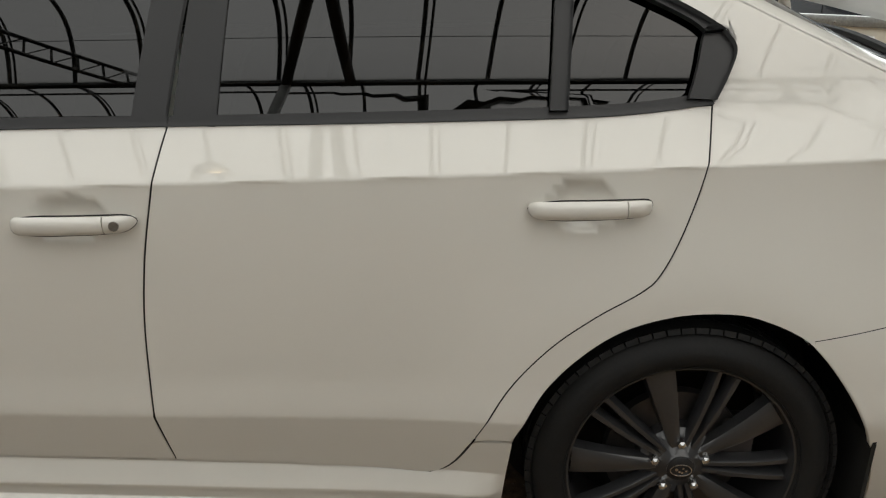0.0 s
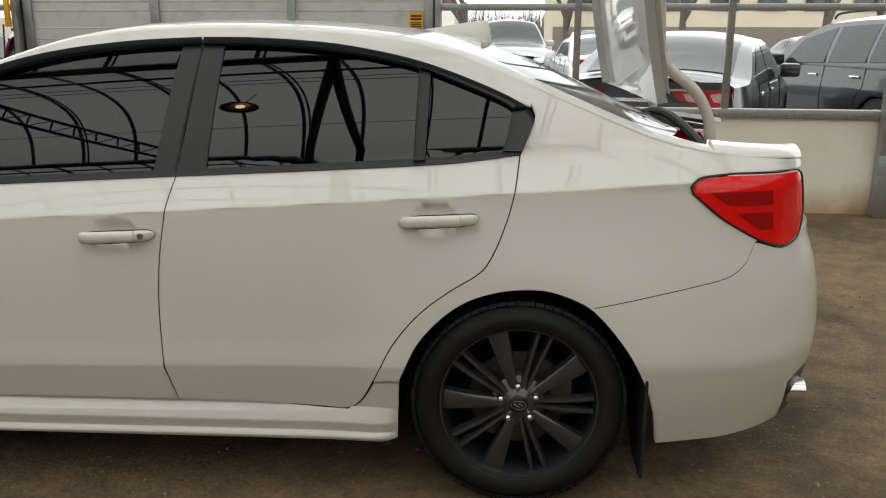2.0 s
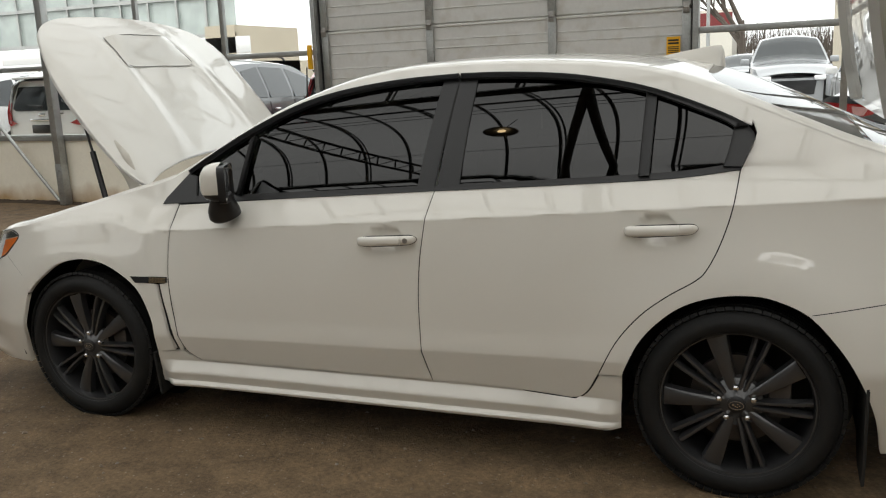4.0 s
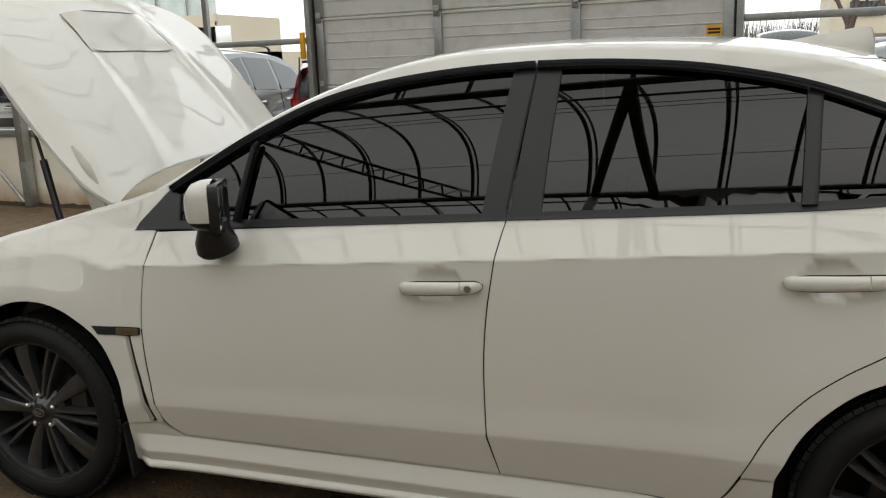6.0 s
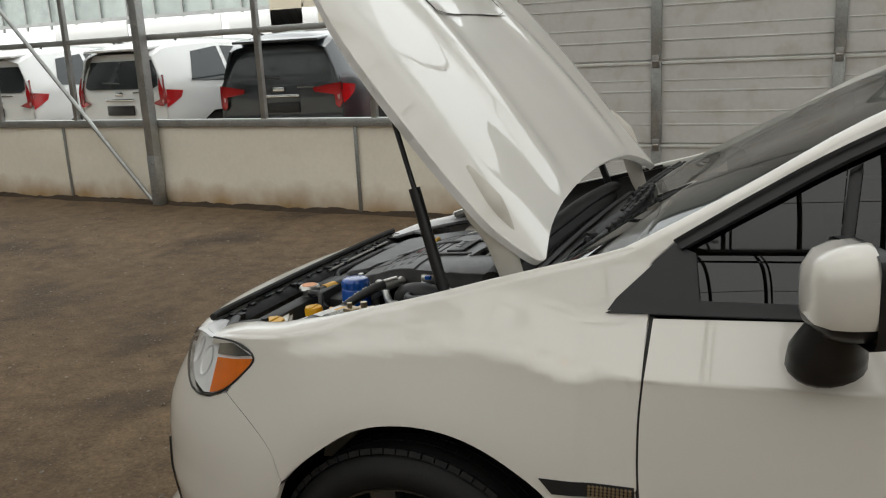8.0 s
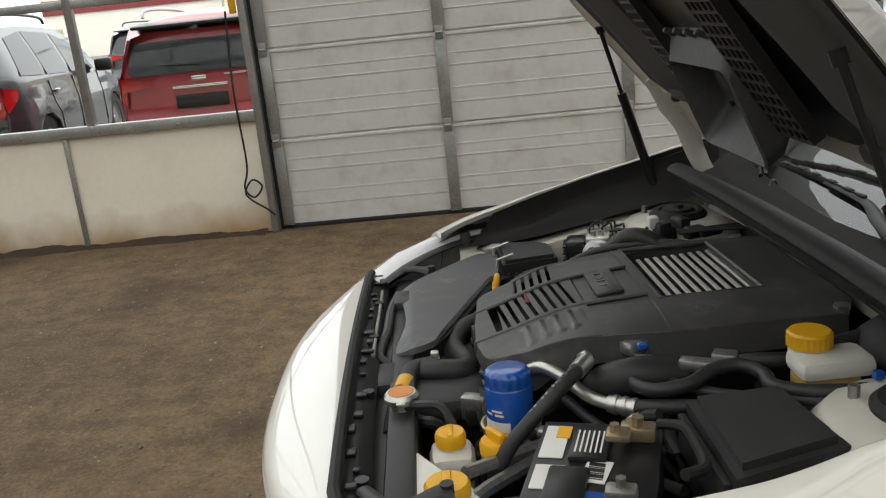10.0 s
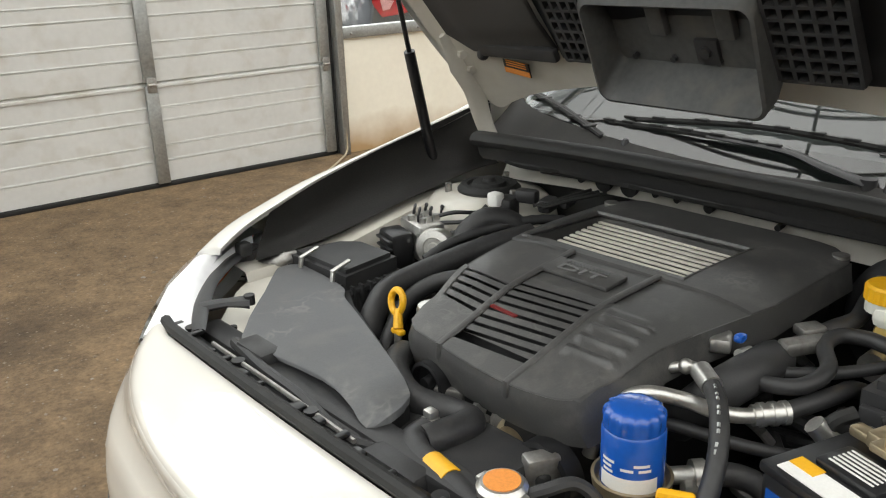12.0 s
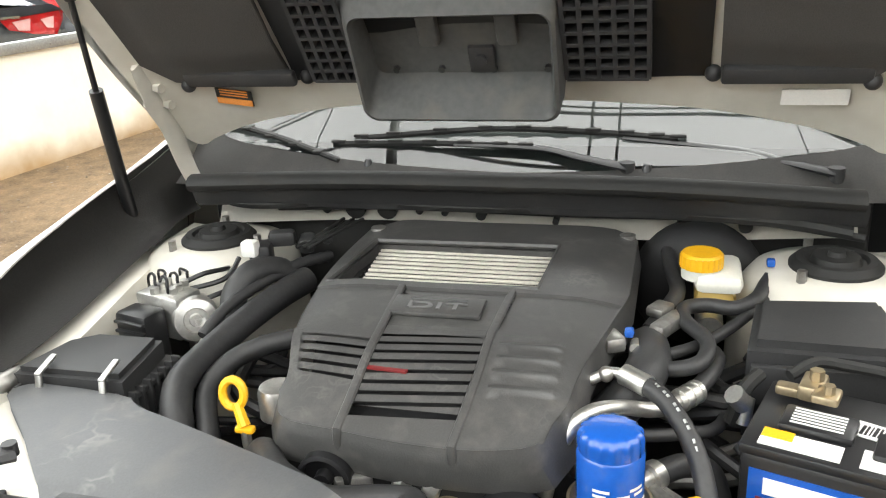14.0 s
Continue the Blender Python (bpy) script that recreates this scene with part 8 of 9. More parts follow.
def reservoir(x, y, z, r, w, name, lab, handle=False):
    b2 = bmesh.new()
    box(b2, (x, y, z - 0.055), (w, w * 1.1, 0.09), 0.02)
    rod(b2, (x, y, z - 0.02), (x, y, z), r * 0.8, n=20)
    rs = part(name, b2, M_WHITEP if not handle else M_TRIM, car, lab)
    b2 = bmesh.new()
    lathe(b2, [(r, z - 0.004), (r * 1.02, z + 0.012), (r * 0.9, z + 0.018), (0.004, z + 0.018)], Matrix.Translation((x, y, 0)), 28)
    if handle:
        box(b2, (x, y, z + 0.024), (r * 0.55, r * 1.7, 0.022), 0.006, Matrix.Rotation(0.5, 3, "Z"))
    else:
        box(b2, (x, y, z + 0.018), (r * 0.4, r * 1.6, 0.006), 0.002)
    part("cap", b2, M_YELLOW, rs, "yellow plastic cap")


reservoir(-3.19, -0.300, 0.715, 0.025, 0.075, "coolant_reservoir", "milky coolant reservoir")
reservoir(-3.20, -0.485, 0.735, 0.033, 0.085, "washer_reservoir", "milky washer reservoir")
reservoir(-3.118, -0.325, 0.705, 0.027, 0.06, "oil_filler", "black oil filler neck", True)
# air-conditioning pipes
hose("ac_pipe", [(-3.070, -0.158, 0.69), (-3.060, -0.168, 0.735), (-3.045, -0.186, 0.772), (-3.022, -0.210, 0.786), (-2.990, -0.245, 0.778), (-2.965, -0.280, 0.764), (-2.945, -0.302, 0.759), (-2.925, -0.318, 0.758)], 0.0105, M_ALU, "bare aluminium air-conditioning pipe")
hose("ac_pipe", [(-2.945, -0.175, 0.790), (-2.955, -0.200, 0.795), (-2.945, -0.225, 0.803), (-2.955, -0.250, 0.806)], 0.0075, M_ALU)
for p in ((-2.950, -0.178, 0.790), (-2.950, -0.222, 0.803)):
    bm = bmesh.new()
    bmesh.ops.create_uvsphere(bm, u_segments=12, v_segments=8, radius=0.011, matrix=Matrix.Translation(p))
    part("pipe_joint", bm, M_ALU, car)
bm = bmesh.new()
rod(bm, (-2.952, -0.245, 0.806), (-2.975, -0.277, 0.803), 0.0145, n=16)
part("pipe_fitting", bm, M_ALU, car)
bm = bmesh.new()
rod(bm, (-2.932, -0.312, 0.758), (-2.896, -0.338, 0.758), 0.0145, n=16)
for t in (0.2, 0.55, 0.9):
    p = Vector((-2.932, -0.312, 0.758)).lerp(Vector((-2.896, -0.338, 0.758)), t)
    rod(bm, p, p + Vector((0.006, -0.0042, 0)), 0.0165, n=16)
part("pipe_fitting", bm, M_ALU, car)
acl = hose("ac_hose", [(-2.972, -0.272, 0.804), (-3.00, -0.302, 0.795), (-3.05, -0.335, 0.765), (-3.10, -0.352, 0.72), (-3.13, -0.350, 0.66), (-3.13, -0.33, 0.60)], 0.0125, lab="black hose with white print")
bm = bmesh.new()
pr = smooth_line([(-2.985, -0.286, 0.8135), (-3.012, -0.309, 0.8035), (-3.05, -0.333, 0.779), (-3.09, -0.347, 0.745)], 6)
for i, p in enumerate(pr[:-1]):
    if i % 3 != 2:
        rod(bm, p, p.lerp(pr[i + 1], 0.6), 0.0022, n=5)
part("print", bm, M_GALV, acl)
hose("ac_hose", [(-2.90, -0.335, 0.758), (-2.86, -0.355, 0.764), (-2.81, -0.368, 0.764), (-2.76, -0.365, 0.75), (-2.70, -0.37, 0.72)], 0.0125)
hose("heater_hose", [(-3.02, -0.17, 0.735), (-2.99, -0.235, 0.735), (-2.96, -0.30, 0.725), (-2.92, -0.36, 0.715), (-2.86, -0.38, 0.70)], 0.009, n=10)
# hoses and valves between cover and brake reservoir
hose("vacuum_hose", [(-2.80, -0.262, 0.785), (-2.850, -0.272, 0.785), (-2.888, -0.300, 0.785), (-2.868, -0.343, 0.788), (-2.816, -0.352, 0.796), (-2.765, -0.322, 0.802), (-2.722, -0.322, 0.804), (-2.70, -0.355, 0.802), (-2.70, -0.395, 0.800), (-2.66, -0.430, 0.802), (-2.58, -0.452, 0.806)], 0.0115)
hose("vacuum_hose", [(-2.84, -0.28, 0.775), (-2.80, -0.34, 0.78), (-2.74, -0.385, 0.782), (-2.68, -0.425, 0.79), (-2.62, -0.46, 0.79)], 0.009)
hose("vacuum_hose", [(-2.76, -0.27, 0.78), (-2.70, -0.30, 0.80), (-2.64, -0.31, 0.80), (-2.58, -0.30, 0.81), (-2.50, -0.29, 0.82)], 0.013)
hose("intake_runner", [(-2.93, -0.20, 0.70), (-2.93, -0.25, 0.76), (-2.88, -0.275, 0.785), (-2.80, -0.27, 0.775)], 0.030, M_PLASTIC)
bm = bmesh.new()
box(bm, (-2.775, -0.298, 0.800), (0.075, 0.026, 0.022), 0.006, Matrix.Rotation(radians(-28), 3, "Z"))
box(bm, (-2.735, -0.285, 0.806), (0.04, 0.03, 0.016), 0.005, Matrix.Rotation(radians(-28), 3, "Z"))
part("solenoid_valve", bm, M_STEEL, car)
bm = bmesh.new()
box(bm, (-2.868, -0.222, 0.812), (0.04, 0.030, 0.022), 0.005, Matrix.Rotation(0.5, 3, "Z"))
rod(bm, (-2.875, -0.255, 0.805), (-2.845, -0.255, 0.80), 0.008)
part("fuel_fitting", bm, M_ALU, car)
bm = bmesh.new()
box(bm, (-2.858, -0.246, 0.822), (0.018, 0.014, 0.012), 0.004)
part("blue_clip", bm, M_BLUE, car, "bright blue plastic clip")
bm = bmesh.new()
box(bm, (-2.575, -0.455, 0.83), (0.016, 0.014, 0.014), 0.004)
part("blue_clip", bm, M_BLUE, car, "bright blue plastic clip")
# brake booster, cylinder and reservoir
bm = bmesh.new()
lathe(bm, [(0.115, 0.0), (0.118, 0.03), (0.105, 0.06), (0.06, 0.085), (0.03, 0.09)], Matrix.Translation((-2.455, -0.345, 0.748)) @ Matrix.Rotation(radians(-90), 4, "Y"), 36)
part("brake_booster", bm, M_CABIN, car, "black brake booster drum")
bm = bmesh.new()
rod(bm, (-2.55, -0.36, 0.755), (-2.69, -0.36, 0.755), 0.022, n=18)
for y in (-0.325, -0.40):
    rod(bm, (-2.62, y, 0.765), (-2.62, -0.36, 0.765), 0.010, n=8)
part("master_cylinder", bm, M_ALU, car)
bm = bmesh.new()
box(bm, (-2.605, -0.372, 0.818), (0.115, 0.075, 0.034), 0.014)
rod(bm, (-2.625, -0.345, 0.82), (-2.625, -0.345, 0.842), 0.031, n=22)
br = part("brake_reservoir", bm, M_WHITEP, car, "milky brake fluid reservoir, part full")
bm = bmesh.new()
box(bm, (-2.61, -0.368, 0.788), (0.092, 0.064, 0.040), 0.014)
part("fluid_body", bm, M_FLUID, br, "amber fluid in the lower body")
bm = bmesh.new()
lathe(bm, [(0.0335, 0.858), (0.030, 0.862), (0.004, 0.862)], Matrix.Translation((-2.625, -0.345, 0)), 30)
sheet(bm, lambda a, z: (-2.625 + (0.0335 + 0.0007 * math.cos(24 * a)) * math.cos(a), -0.345 + (0.0335 + 0.0007 * math.cos(24 * a)) * math.sin(a), z), np.linspace(0, 2 * math.pi, 97), (0.838, 0.858))
part("cap", bm, M_YELLOW, br, "yellow ribbed cap")
# battery with labels and clamps
BT = Matrix.Translation((-2.998, -0.524, 0)) @ Matrix.Rotation(radians(-18), 4, "Z")


def on_batt(nm, c, s, mt, lab="", par=None, bev=0.002, rz=0.0):
    b2 = bmesh.new()
    box(b2, (0, 0, 0), s, bev)
    b2.transform(BT @ Matrix.Translation(c) @ Matrix.Rotation(radians(rz), 4, "Z"))
    return part(nm, b2, mt, par or car, lab)


bat = on_batt("battery", (0, 0, 0.665), (0.170, 0.235, 0.20), M_TRIM, "black car battery with blue and white labels", bev=0.008)
on_batt("lid", (0, 0, 0.770), (0.174, 0.240, 0.014), M_TRIM, par=bat, bev=0.004)
on_batt("vent_cover", (-0.010, 0.045, 0.781), (0.055, 0.085, 0.012), M_TRIM, par=bat, bev=0.005)
on_batt("vent_cover", (-0.030, -0.062, 0.781), (0.055, 0.085, 0.012), M_TRIM, par=bat, bev=0.005)
for i in range(6):
    on_batt("print", (-0.028 + 0.007 * i, 0.045, 0.7875), (0.0025, 0.06, 0.001), M_LABEL, par=bat, bev=0)
lb = on_batt("label", (0.005, -0.020, 0.7785), (0.035, 0.055, 0.0015), M_LABEL, "white bar-code label", bat, 0, -8)
for i in range(9):
    on_batt("print", (0.005, -0.040 + 0.0048 * i, 0.7797), (0.022, 0.0016 + 0.0012 * (i % 3), 0.0008), M_TRIM, par=bat, bev=0, rz=-8)
on_batt("label", (-0.062, 0.055, 0.7785), (0.034, 0.09, 0.0015), M_LABEL, "", bat, 0)
on_batt("label", (-0.052, 0.082, 0.7795), (0.020, 0.035, 0.0012), M_YELLOW, "yellow label corner", bat, 0)
on_batt("label", (-0.058, -0.04, 0.7785), (0.04, 0.06, 0.0015), M_LABEL, "", bat, 0)
on_batt("label", (0.002, -0.09, 0.7785), (0.045, 0.04, 0.0015), M_BLUE, "blue label", bat, 0)
fl = on_batt("front_label", (-0.0865, 0.02, 0.705), (0.0015, 0.17, 0.085), M_BLUE, "blue front label with white and red bars", bat, 0)
on_batt("bar", (-0.0880, 0.045, 0.728), (0.001, 0.085, 0.022), M_LABEL, par=bat, bev=0)
on_batt("bar", (-0.0880, 0.02, 0.709), (0.001, 0.15, 0.005), M_REDMARK, par=bat, bev=0)
on_batt("bar", (-0.0880, 0.05, 0.693), (0.001, 0.07, 0.010), M_LABEL, par=bat, bev=0)
on_batt("side_label", (0.02, 0.119, 0.70), (0.06, 0.0015, 0.07), M_BLUE, par=bat, bev=0)
bm = bmesh.new()
box(bm, (0.055, 0.065, 0.795), (0.050, 0.030, 0.022), 0.005)
box(bm, (0.030, 0.045, 0.800), (0.035, 0.032, 0.012), 0.004)
rod(bm, (0.055, 0.062, 0.80), (0.055, 0.062, 0.82), 0.009, n=6)
rod(bm, (0.025, 0.042, 0.80), (0.025, 0.042, 0.818), 0.007, n=6)
box(bm, (0.045, 0.090, 0.79), (0.02, 0.035, 0.014), 0.004)
bm.transform(BT)
part("terminal_clamp", bm, M_BRASS, bat, "corroded battery clamp")
bm = bmesh.new()
box(bm, (0.045, -0.095, 0.795), (0.040, 0.028, 0.020), 0.005)
rod(bm, (0.045, -0.095, 0.80), (0.045, -0.095, 0.818), 0.007, n=6)
bm.transform(BT)
part("terminal_clamp", bm, M_STEEL, bat)
hose("battery_cable", [(-2.89, -0.455, 0.79), (-2.865, -0.49, 0.80), (-2.86, -0.53, 0.795), (-2.865, -0.58, 0.79), (-2.90, -0.61, 0.80)], 0.008, M_RUBBER, n=8)
hose("battery_cable", [(-2.88, -0.42, 0.785), (-2.90, -0.40, 0.77), (-2.90, -0.385, 0.72)], 0.010, M_RUBBER, n=8)
bm = bmesh.new()
rod(bm, (-2.915, -0.385, 0.77), (-2.905, -0.40, 0.75), 0.014, n=10)
rod(bm, (-2.895, -0.405, 0.755), (-2.905, -0.40, 0.72), 0.010, n=10)
part("ground_lug", bm, M_ALU, car)
# fuse box by the strut tower
bm = bmesh.new()
slab(bm, [(-2.835, -0.405), (-2.70, -0.425), (-2.685, -0.60), (-2.84, -0.625)], 0.66, lambda x, y: 0.815 + 0.10 * (x + 2.76), bevel=0.012)
fz = part("fuse_box", bm, M_PLASTIC, car, "black fuse box lid")
bm = bmesh.new()
box(bm, (-2.845, -0.51, 0.75), (0.012, 0.20, 0.06), 0.003)
part("latch", bm, M_PLASTIC, fz)
# clutter low in the bay, dark loom and pipes
rr = random.Random(12)
for i in range(14):
    x, y = rr.uniform(-3.08, -2.62), rr.uniform(-0.42, -0.18)
    hose("loom", [(x + rr.uniform(-0.1, 0.1), y + rr.uniform(-0.1, 0.1), rr.uniform(0.62, 0.73)) for _ in range(4)], rr.uniform(0.006, 0.013), M_HOSE if i % 3 else M_STEEL, n=8, k=4)
for i in range(10):
    x, y = rr.uniform(-3.18, -2.70), rr.uniform(0.34, 0.52)
    hose("loom", [(x + rr.uniform(-0.1, 0.1), y + rr.uniform(-0.06, 0.06), rr.uniform(0.60, 0.70)) for _ in range(4)], rr.uniform(0.006, 0.012), M_HOSE, n=8, k=4)
for i in range(8):
    hose("loom", [(rr.uniform(-3.3, -3.14), rr.uniform(-0.6, -0.3), rr.uniform(0.62, 0.71)) for _ in range(4)], rr.uniform(0.006, 0.011), M_HOSE, n=8, k=4)


# ---- outside: parked cars, neighbouring buildings, bare trees ----
M_GLASS_FAR = surf("dark_car_glass", (0.022, 0.026, 0.028), 0.05, vary=0.1, grain=20, bump=0.0, spec=0.6)
M_REDFAR = surf("deep_red_lens", (0.42, 0.008, 0.010), 0.1, vary=0.3, grain=25, bump=0.03, coat=0.6)
M_LAMPPALE = surf("pale_lamp_lens", (0.66, 0.34, 0.33), 0.12, vary=0.2, grain=30, bump=0.05, coat=0.5)
M_TYRE_FAR = surf("dull_tyre", (0.02, 0.02, 0.02), 0.7, vary=0.2, grain=60)
M_RIM_FAR = surf("silver_rim", (0.42, 0.42, 0.42), 0.35, metal=0.6, vary=0.15, grain=60)


def car_paint(name, col):
    return surf(name, col, 0.3, vary=0.04, grain=30, bump=0.0, coat=1.0)


P_WHITE, P_DARK, P_RED, P_BLACK, P_GREY, P_BLUE = (car_paint(n, c) for n, c in (("white_enamel", (0.78, 0.78, 0.77)), ("dark_grey_metallic", (0.020, 0.024, 0.029)), ("cherry_red", (0.30, 0.015, 0.025)), ("black_enamel", (0.016, 0.019, 0.026)), ("mid_grey", (0.30, 0.31, 0.32)), ("slate_blue", (0.08, 0.11, 0.15))))


def parked_car(kind, paint, label, m, chrome=True, lamps="winged"):
    """A parked car: x runs from its tail at 0 to its nose, y across. kind: suv, hatch, sedan or pickup."""
    L, W, zb, z_roof = {"suv": (4.65, 0.93, 1.05, 1.70), "hatch": (4.2, 0.90, 1.0, 1.60), "sedan": (4.9, 0.93, 0.98, 1.46), "pickup": (5.6, 1.0, 1.18, 1.88)}[kind]
    tall = kind in ("suv", "hatch")
    if tall:
        roof = curve_of([(0, z_roof - 0.16), (0.25, z_roof - 0.05), (1.2, z_roof), (2.3, z_roof - 0.04), (2.75, z_roof - 0.18), (3.45, zb + 0.05), (L - 0.5, zb - 0.10), (L, zb - 0.35)])
    elif kind == "sedan":
        roof = curve_of([(0, zb + 0.06), (0.55, zb + 0.09), (0.7, zb + 0.13), (1.5, z_roof - 0.06), (2.2, z_roof), (2.7, z_roof - 0.06), (3.55, zb + 0.02), (L - 0.5, zb - 0.14), (L, zb - 0.35)])
    else:
        roof = curve_of([(0, zb), (1.75, zb), (1.8, zb + 0.1), (1.9, z_roof - 0.08), (2.4, z_roof), (3.1, z_roof - 0.05), (3.85, zb + 0.06), (L - 0.3, zb - 0.05), (L, zb - 0.25)])
    def half_w(x):
        a, b = max(0.0, 0.5 - x) / 0.5, max(0.0, x - (L - 0.9)) / 0.9
        return W * (1 - 0.10 * a ** 2.5 - 0.22 * b ** 2.5)

    def flank(x, z):
        w = half_w(x)
        if z > zb:
            d = z - zb
            w -= 0.30 * d + 0.18 * d * d + 0.03
        else:
            w -= 0.06 * sm(0.75, 1.05, z) * 0.6 + 0.05 * sm(0.45, 0.2, z)
        return (x, -w, z)

    def over(x, v):
        zt = roof(x)
        ze = max(zt - 0.07, 0.6)
        p = flank(x, ze)
        k = 1 - max(0.0, 1 - v) ** 2.2
        return (x, p[1] * (1 - v) if v < 1 else 0.0, ze + (zt + 0.02 - ze) * k)
    root = tagged(new(kind if kind in ("suv", "hatch", "sedan", "pickup") else "car"), label, "car", "cars parked outside")
    root.name = {"suv": "parked_suv", "hatch": "parked_hatchback", "sedan": "parked_sedan", "pickup": "parked_pickup"}[kind]
    x_r, x_f = 0.88 if kind != "pickup" else 1.2, L - 0.95
    low = [(0.0, 0.42), (x_r - 0.42, 0.30), (x_r - 0.40, 0.42), (x_r - 0.30, 0.62), (x_r - 0.12, 0.72), (x_r + 0.12, 0.72), (x_r + 0.30, 0.62), (x_r + 0.40, 0.42), (x_r + 0.42, 0.28), (x_f - 0.42, 0.28), (x_f - 0.40, 0.42), (x_f - 0.30, 0.62), (x_f - 0.12, 0.72), (x_f + 0.12, 0.72), (x_f + 0.30, 0.62), (x_f + 0.40, 0.42), (x_f + 0.42, 0.28), (L, 0.40)]
    upper = [(x, max(roof(x) - 0.07, 0.6)) for x in np.linspace(L, 0, 40)]
    body = skin("body", low + upper, flank, paint, root, both=True, cell=0.20, lip=0.03, shrink=0)
    skin("top", [(0, 0), (L, 0), (L, 1), (0, 1)], over, paint, root, both=True, cell=(0.16, 0.2), lip=0, shrink=0)
    z_tail = roof(0.0) - 0.02

    def tail(y, z):
        bow = 0.05 * (y / W) ** 2 + (0.32 * max(0, z - zb) ** 1.2 if tall else 0.0) + 0.05 * sm(0.62, 0.50, z) * -1
        return (bow - 0.02, y, z)
    wt = half_w(0)
    skin("tail", [(-wt + 0.03, 0.30), (wt - 0.03, 0.30), (wt, 0.5), (wt - 0.01, zb), (wt - 0.22 if tall else wt - 0.08, z_tail), (-wt + 0.22 if tall else -wt + 0.08, z_tail), (-wt + 0.01, zb), (-wt, 0.5)], tail, paint, root, cell=0.12, lip=0, shrink=0)
    skin("nose", [(-0.70, 0.25), (0.70, 0.25), (0.72, zb - 0.36), (-0.72, zb - 0.36)], lambda y, z: (L + 0.02 - 0.10 * (y / 0.7) ** 2, y, z), paint, root, cell=0.15, lip=0, shrink=0)
    skin("grille", [(-0.5, 0.42), (0.5, 0.42), (0.55, zb - 0.42), (-0.55, zb - 0.42)], lambda y, z: (L + 0.035 - 0.10 * (y / 0.7) ** 2, y, z), M_TRIM, root, cell=0.15, lip=0.01, shrink=0)
    for sg in (-1, 1):
        bm = bmesh.new()
        box(bm, (L - 0.06, sg * 0.62, zb - 0.36), (0.16, 0.26, 0.12), 0.03)
        part("head_lamp", bm, M_SILVER, root)
    # glass
    g = lambda x, z: (x, flank(x, z)[1] - 0.004, z)
    if tall:
        wins = [[(0.45, zb + 0.09), (1.15, zb + 0.06), (1.15, roof(1.15) - 0.12), (0.62, roof(0.6) - 0.16)], [(1.22, zb + 0.06), (1.98, zb + 0.04), (1.98, roof(1.98) - 0.13), (1.22, roof(1.22) - 0.12)], [(2.07, zb + 0.04), (3.02, zb + 0.02), (2.72, roof(2.72) - 0.14), (2.07, roof(2.07) - 0.13)]]
    elif kind == "sedan":
        wins = [[(1.05, zb + 0.07), (1.98, zb + 0.04), (1.98, z_roof - 0.13), (1.60, z_roof - 0.16)], [(2.06, zb + 0.04), (3.05, zb + 0.02), (2.70, z_roof - 0.17), (2.06, z_roof - 0.13)]]
    else:
        wins = [[(1.98, zb + 0.06), (2.62, zb + 0.04), (2.62, z_roof - 0.13), (2.05, z_roof - 0.16)], [(2.70, zb + 0.04), (3.60, zb + 0.04), (3.15, z_roof - 0.18), (2.70, z_roof - 0.13)]]
    for w in wins:
        for mir in (False, True):
            skin("side_window", w, g, M_GLASS_FAR, root, cell=0.2, lip=0, shrink=0, mirror=mir)
    if tall:
        rw = skin("rear_window", [(-0.70, zb + 0.05), (-0.62, zb + 0.01), (0.62, zb + 0.01), (0.70, zb + 0.05), (0.63, z_tail - 0.09), (-0.63, z_tail - 0.09)], lambda y, z: tuple(Vector(tail(y, z)) + Vector((-0.012, 0, 0))), M_GLASS_FAR, root, cell=0.15, lip=0, shrink=0)
        bm = bmesh.new()
        box(bm, (0.10, 0, z_roof - 0.115), (0.30, 1.16, 0.035), 0.014, Matrix.Rotation(radians(-6), 3, "Y"))
        part("spoiler", bm, paint if kind == "suv" else M_TRIM, root)
        bm = bmesh.new()
        rod(bm, (tail(0, zb + 0.1)[0] - 0.02, -0.02, zb + 0.08), (tail(0, zb + 0.2)[0] - 0.02, 0.36, zb + 0.10), 0.012)
        part("rear_wiper", bm, M_TRIM, root)
        for sg in (-1, 1):
            bm = bmesh.new()
            tube(bm, [(0.5, sg * 0.60, z_roof - 0.03), (0.62, sg * 0.60, z_roof + 0.045), (1.4, sg * 0.60, z_roof + 0.06), (2.2, sg * 0.60, z_roof + 0.03), (2.35, sg * 0.60, z_roof - 0.04)], 0.018, 8, 4)
            part("roof_rail", bm, M_TRIM if kind != "hatch" else M_RIM_FAR, root)
        skin("windscreen", [(2.72, 0.1), (3.42, 0.08), (3.42, 1), (2.66, 1)], lambda x, v: tuple(Vector(over(x, v)) + Vector((0.006, 0, 0.008))), M_GLASS_FAR, root, both=True, cell=(0.2, 0.2), lip=0, shrink=0)
    elif kind == "sedan":
        skin("rear_window", [(0.66, 0.2), (1.50, 0.14), (1.50, 1), (0.62, 1)], lambda x, v: tuple(Vector(over(x, v)) + Vector((-0.004, 0, 0.008))), M_GLASS_FAR, root, both=True, cell=(0.2, 0.2), lip=0, shrink=0)
        skin("windscreen", [(2.68, 0.1), (3.5, 0.08), (3.5, 1), (2.64, 1)], lambda x, v: tuple(Vector(over(x, v)) + Vector((0.006, 0, 0.008))), M_GLASS_FAR, root, both=True, cell=(0.2, 0.2), lip=0, shrink=0)
    else:
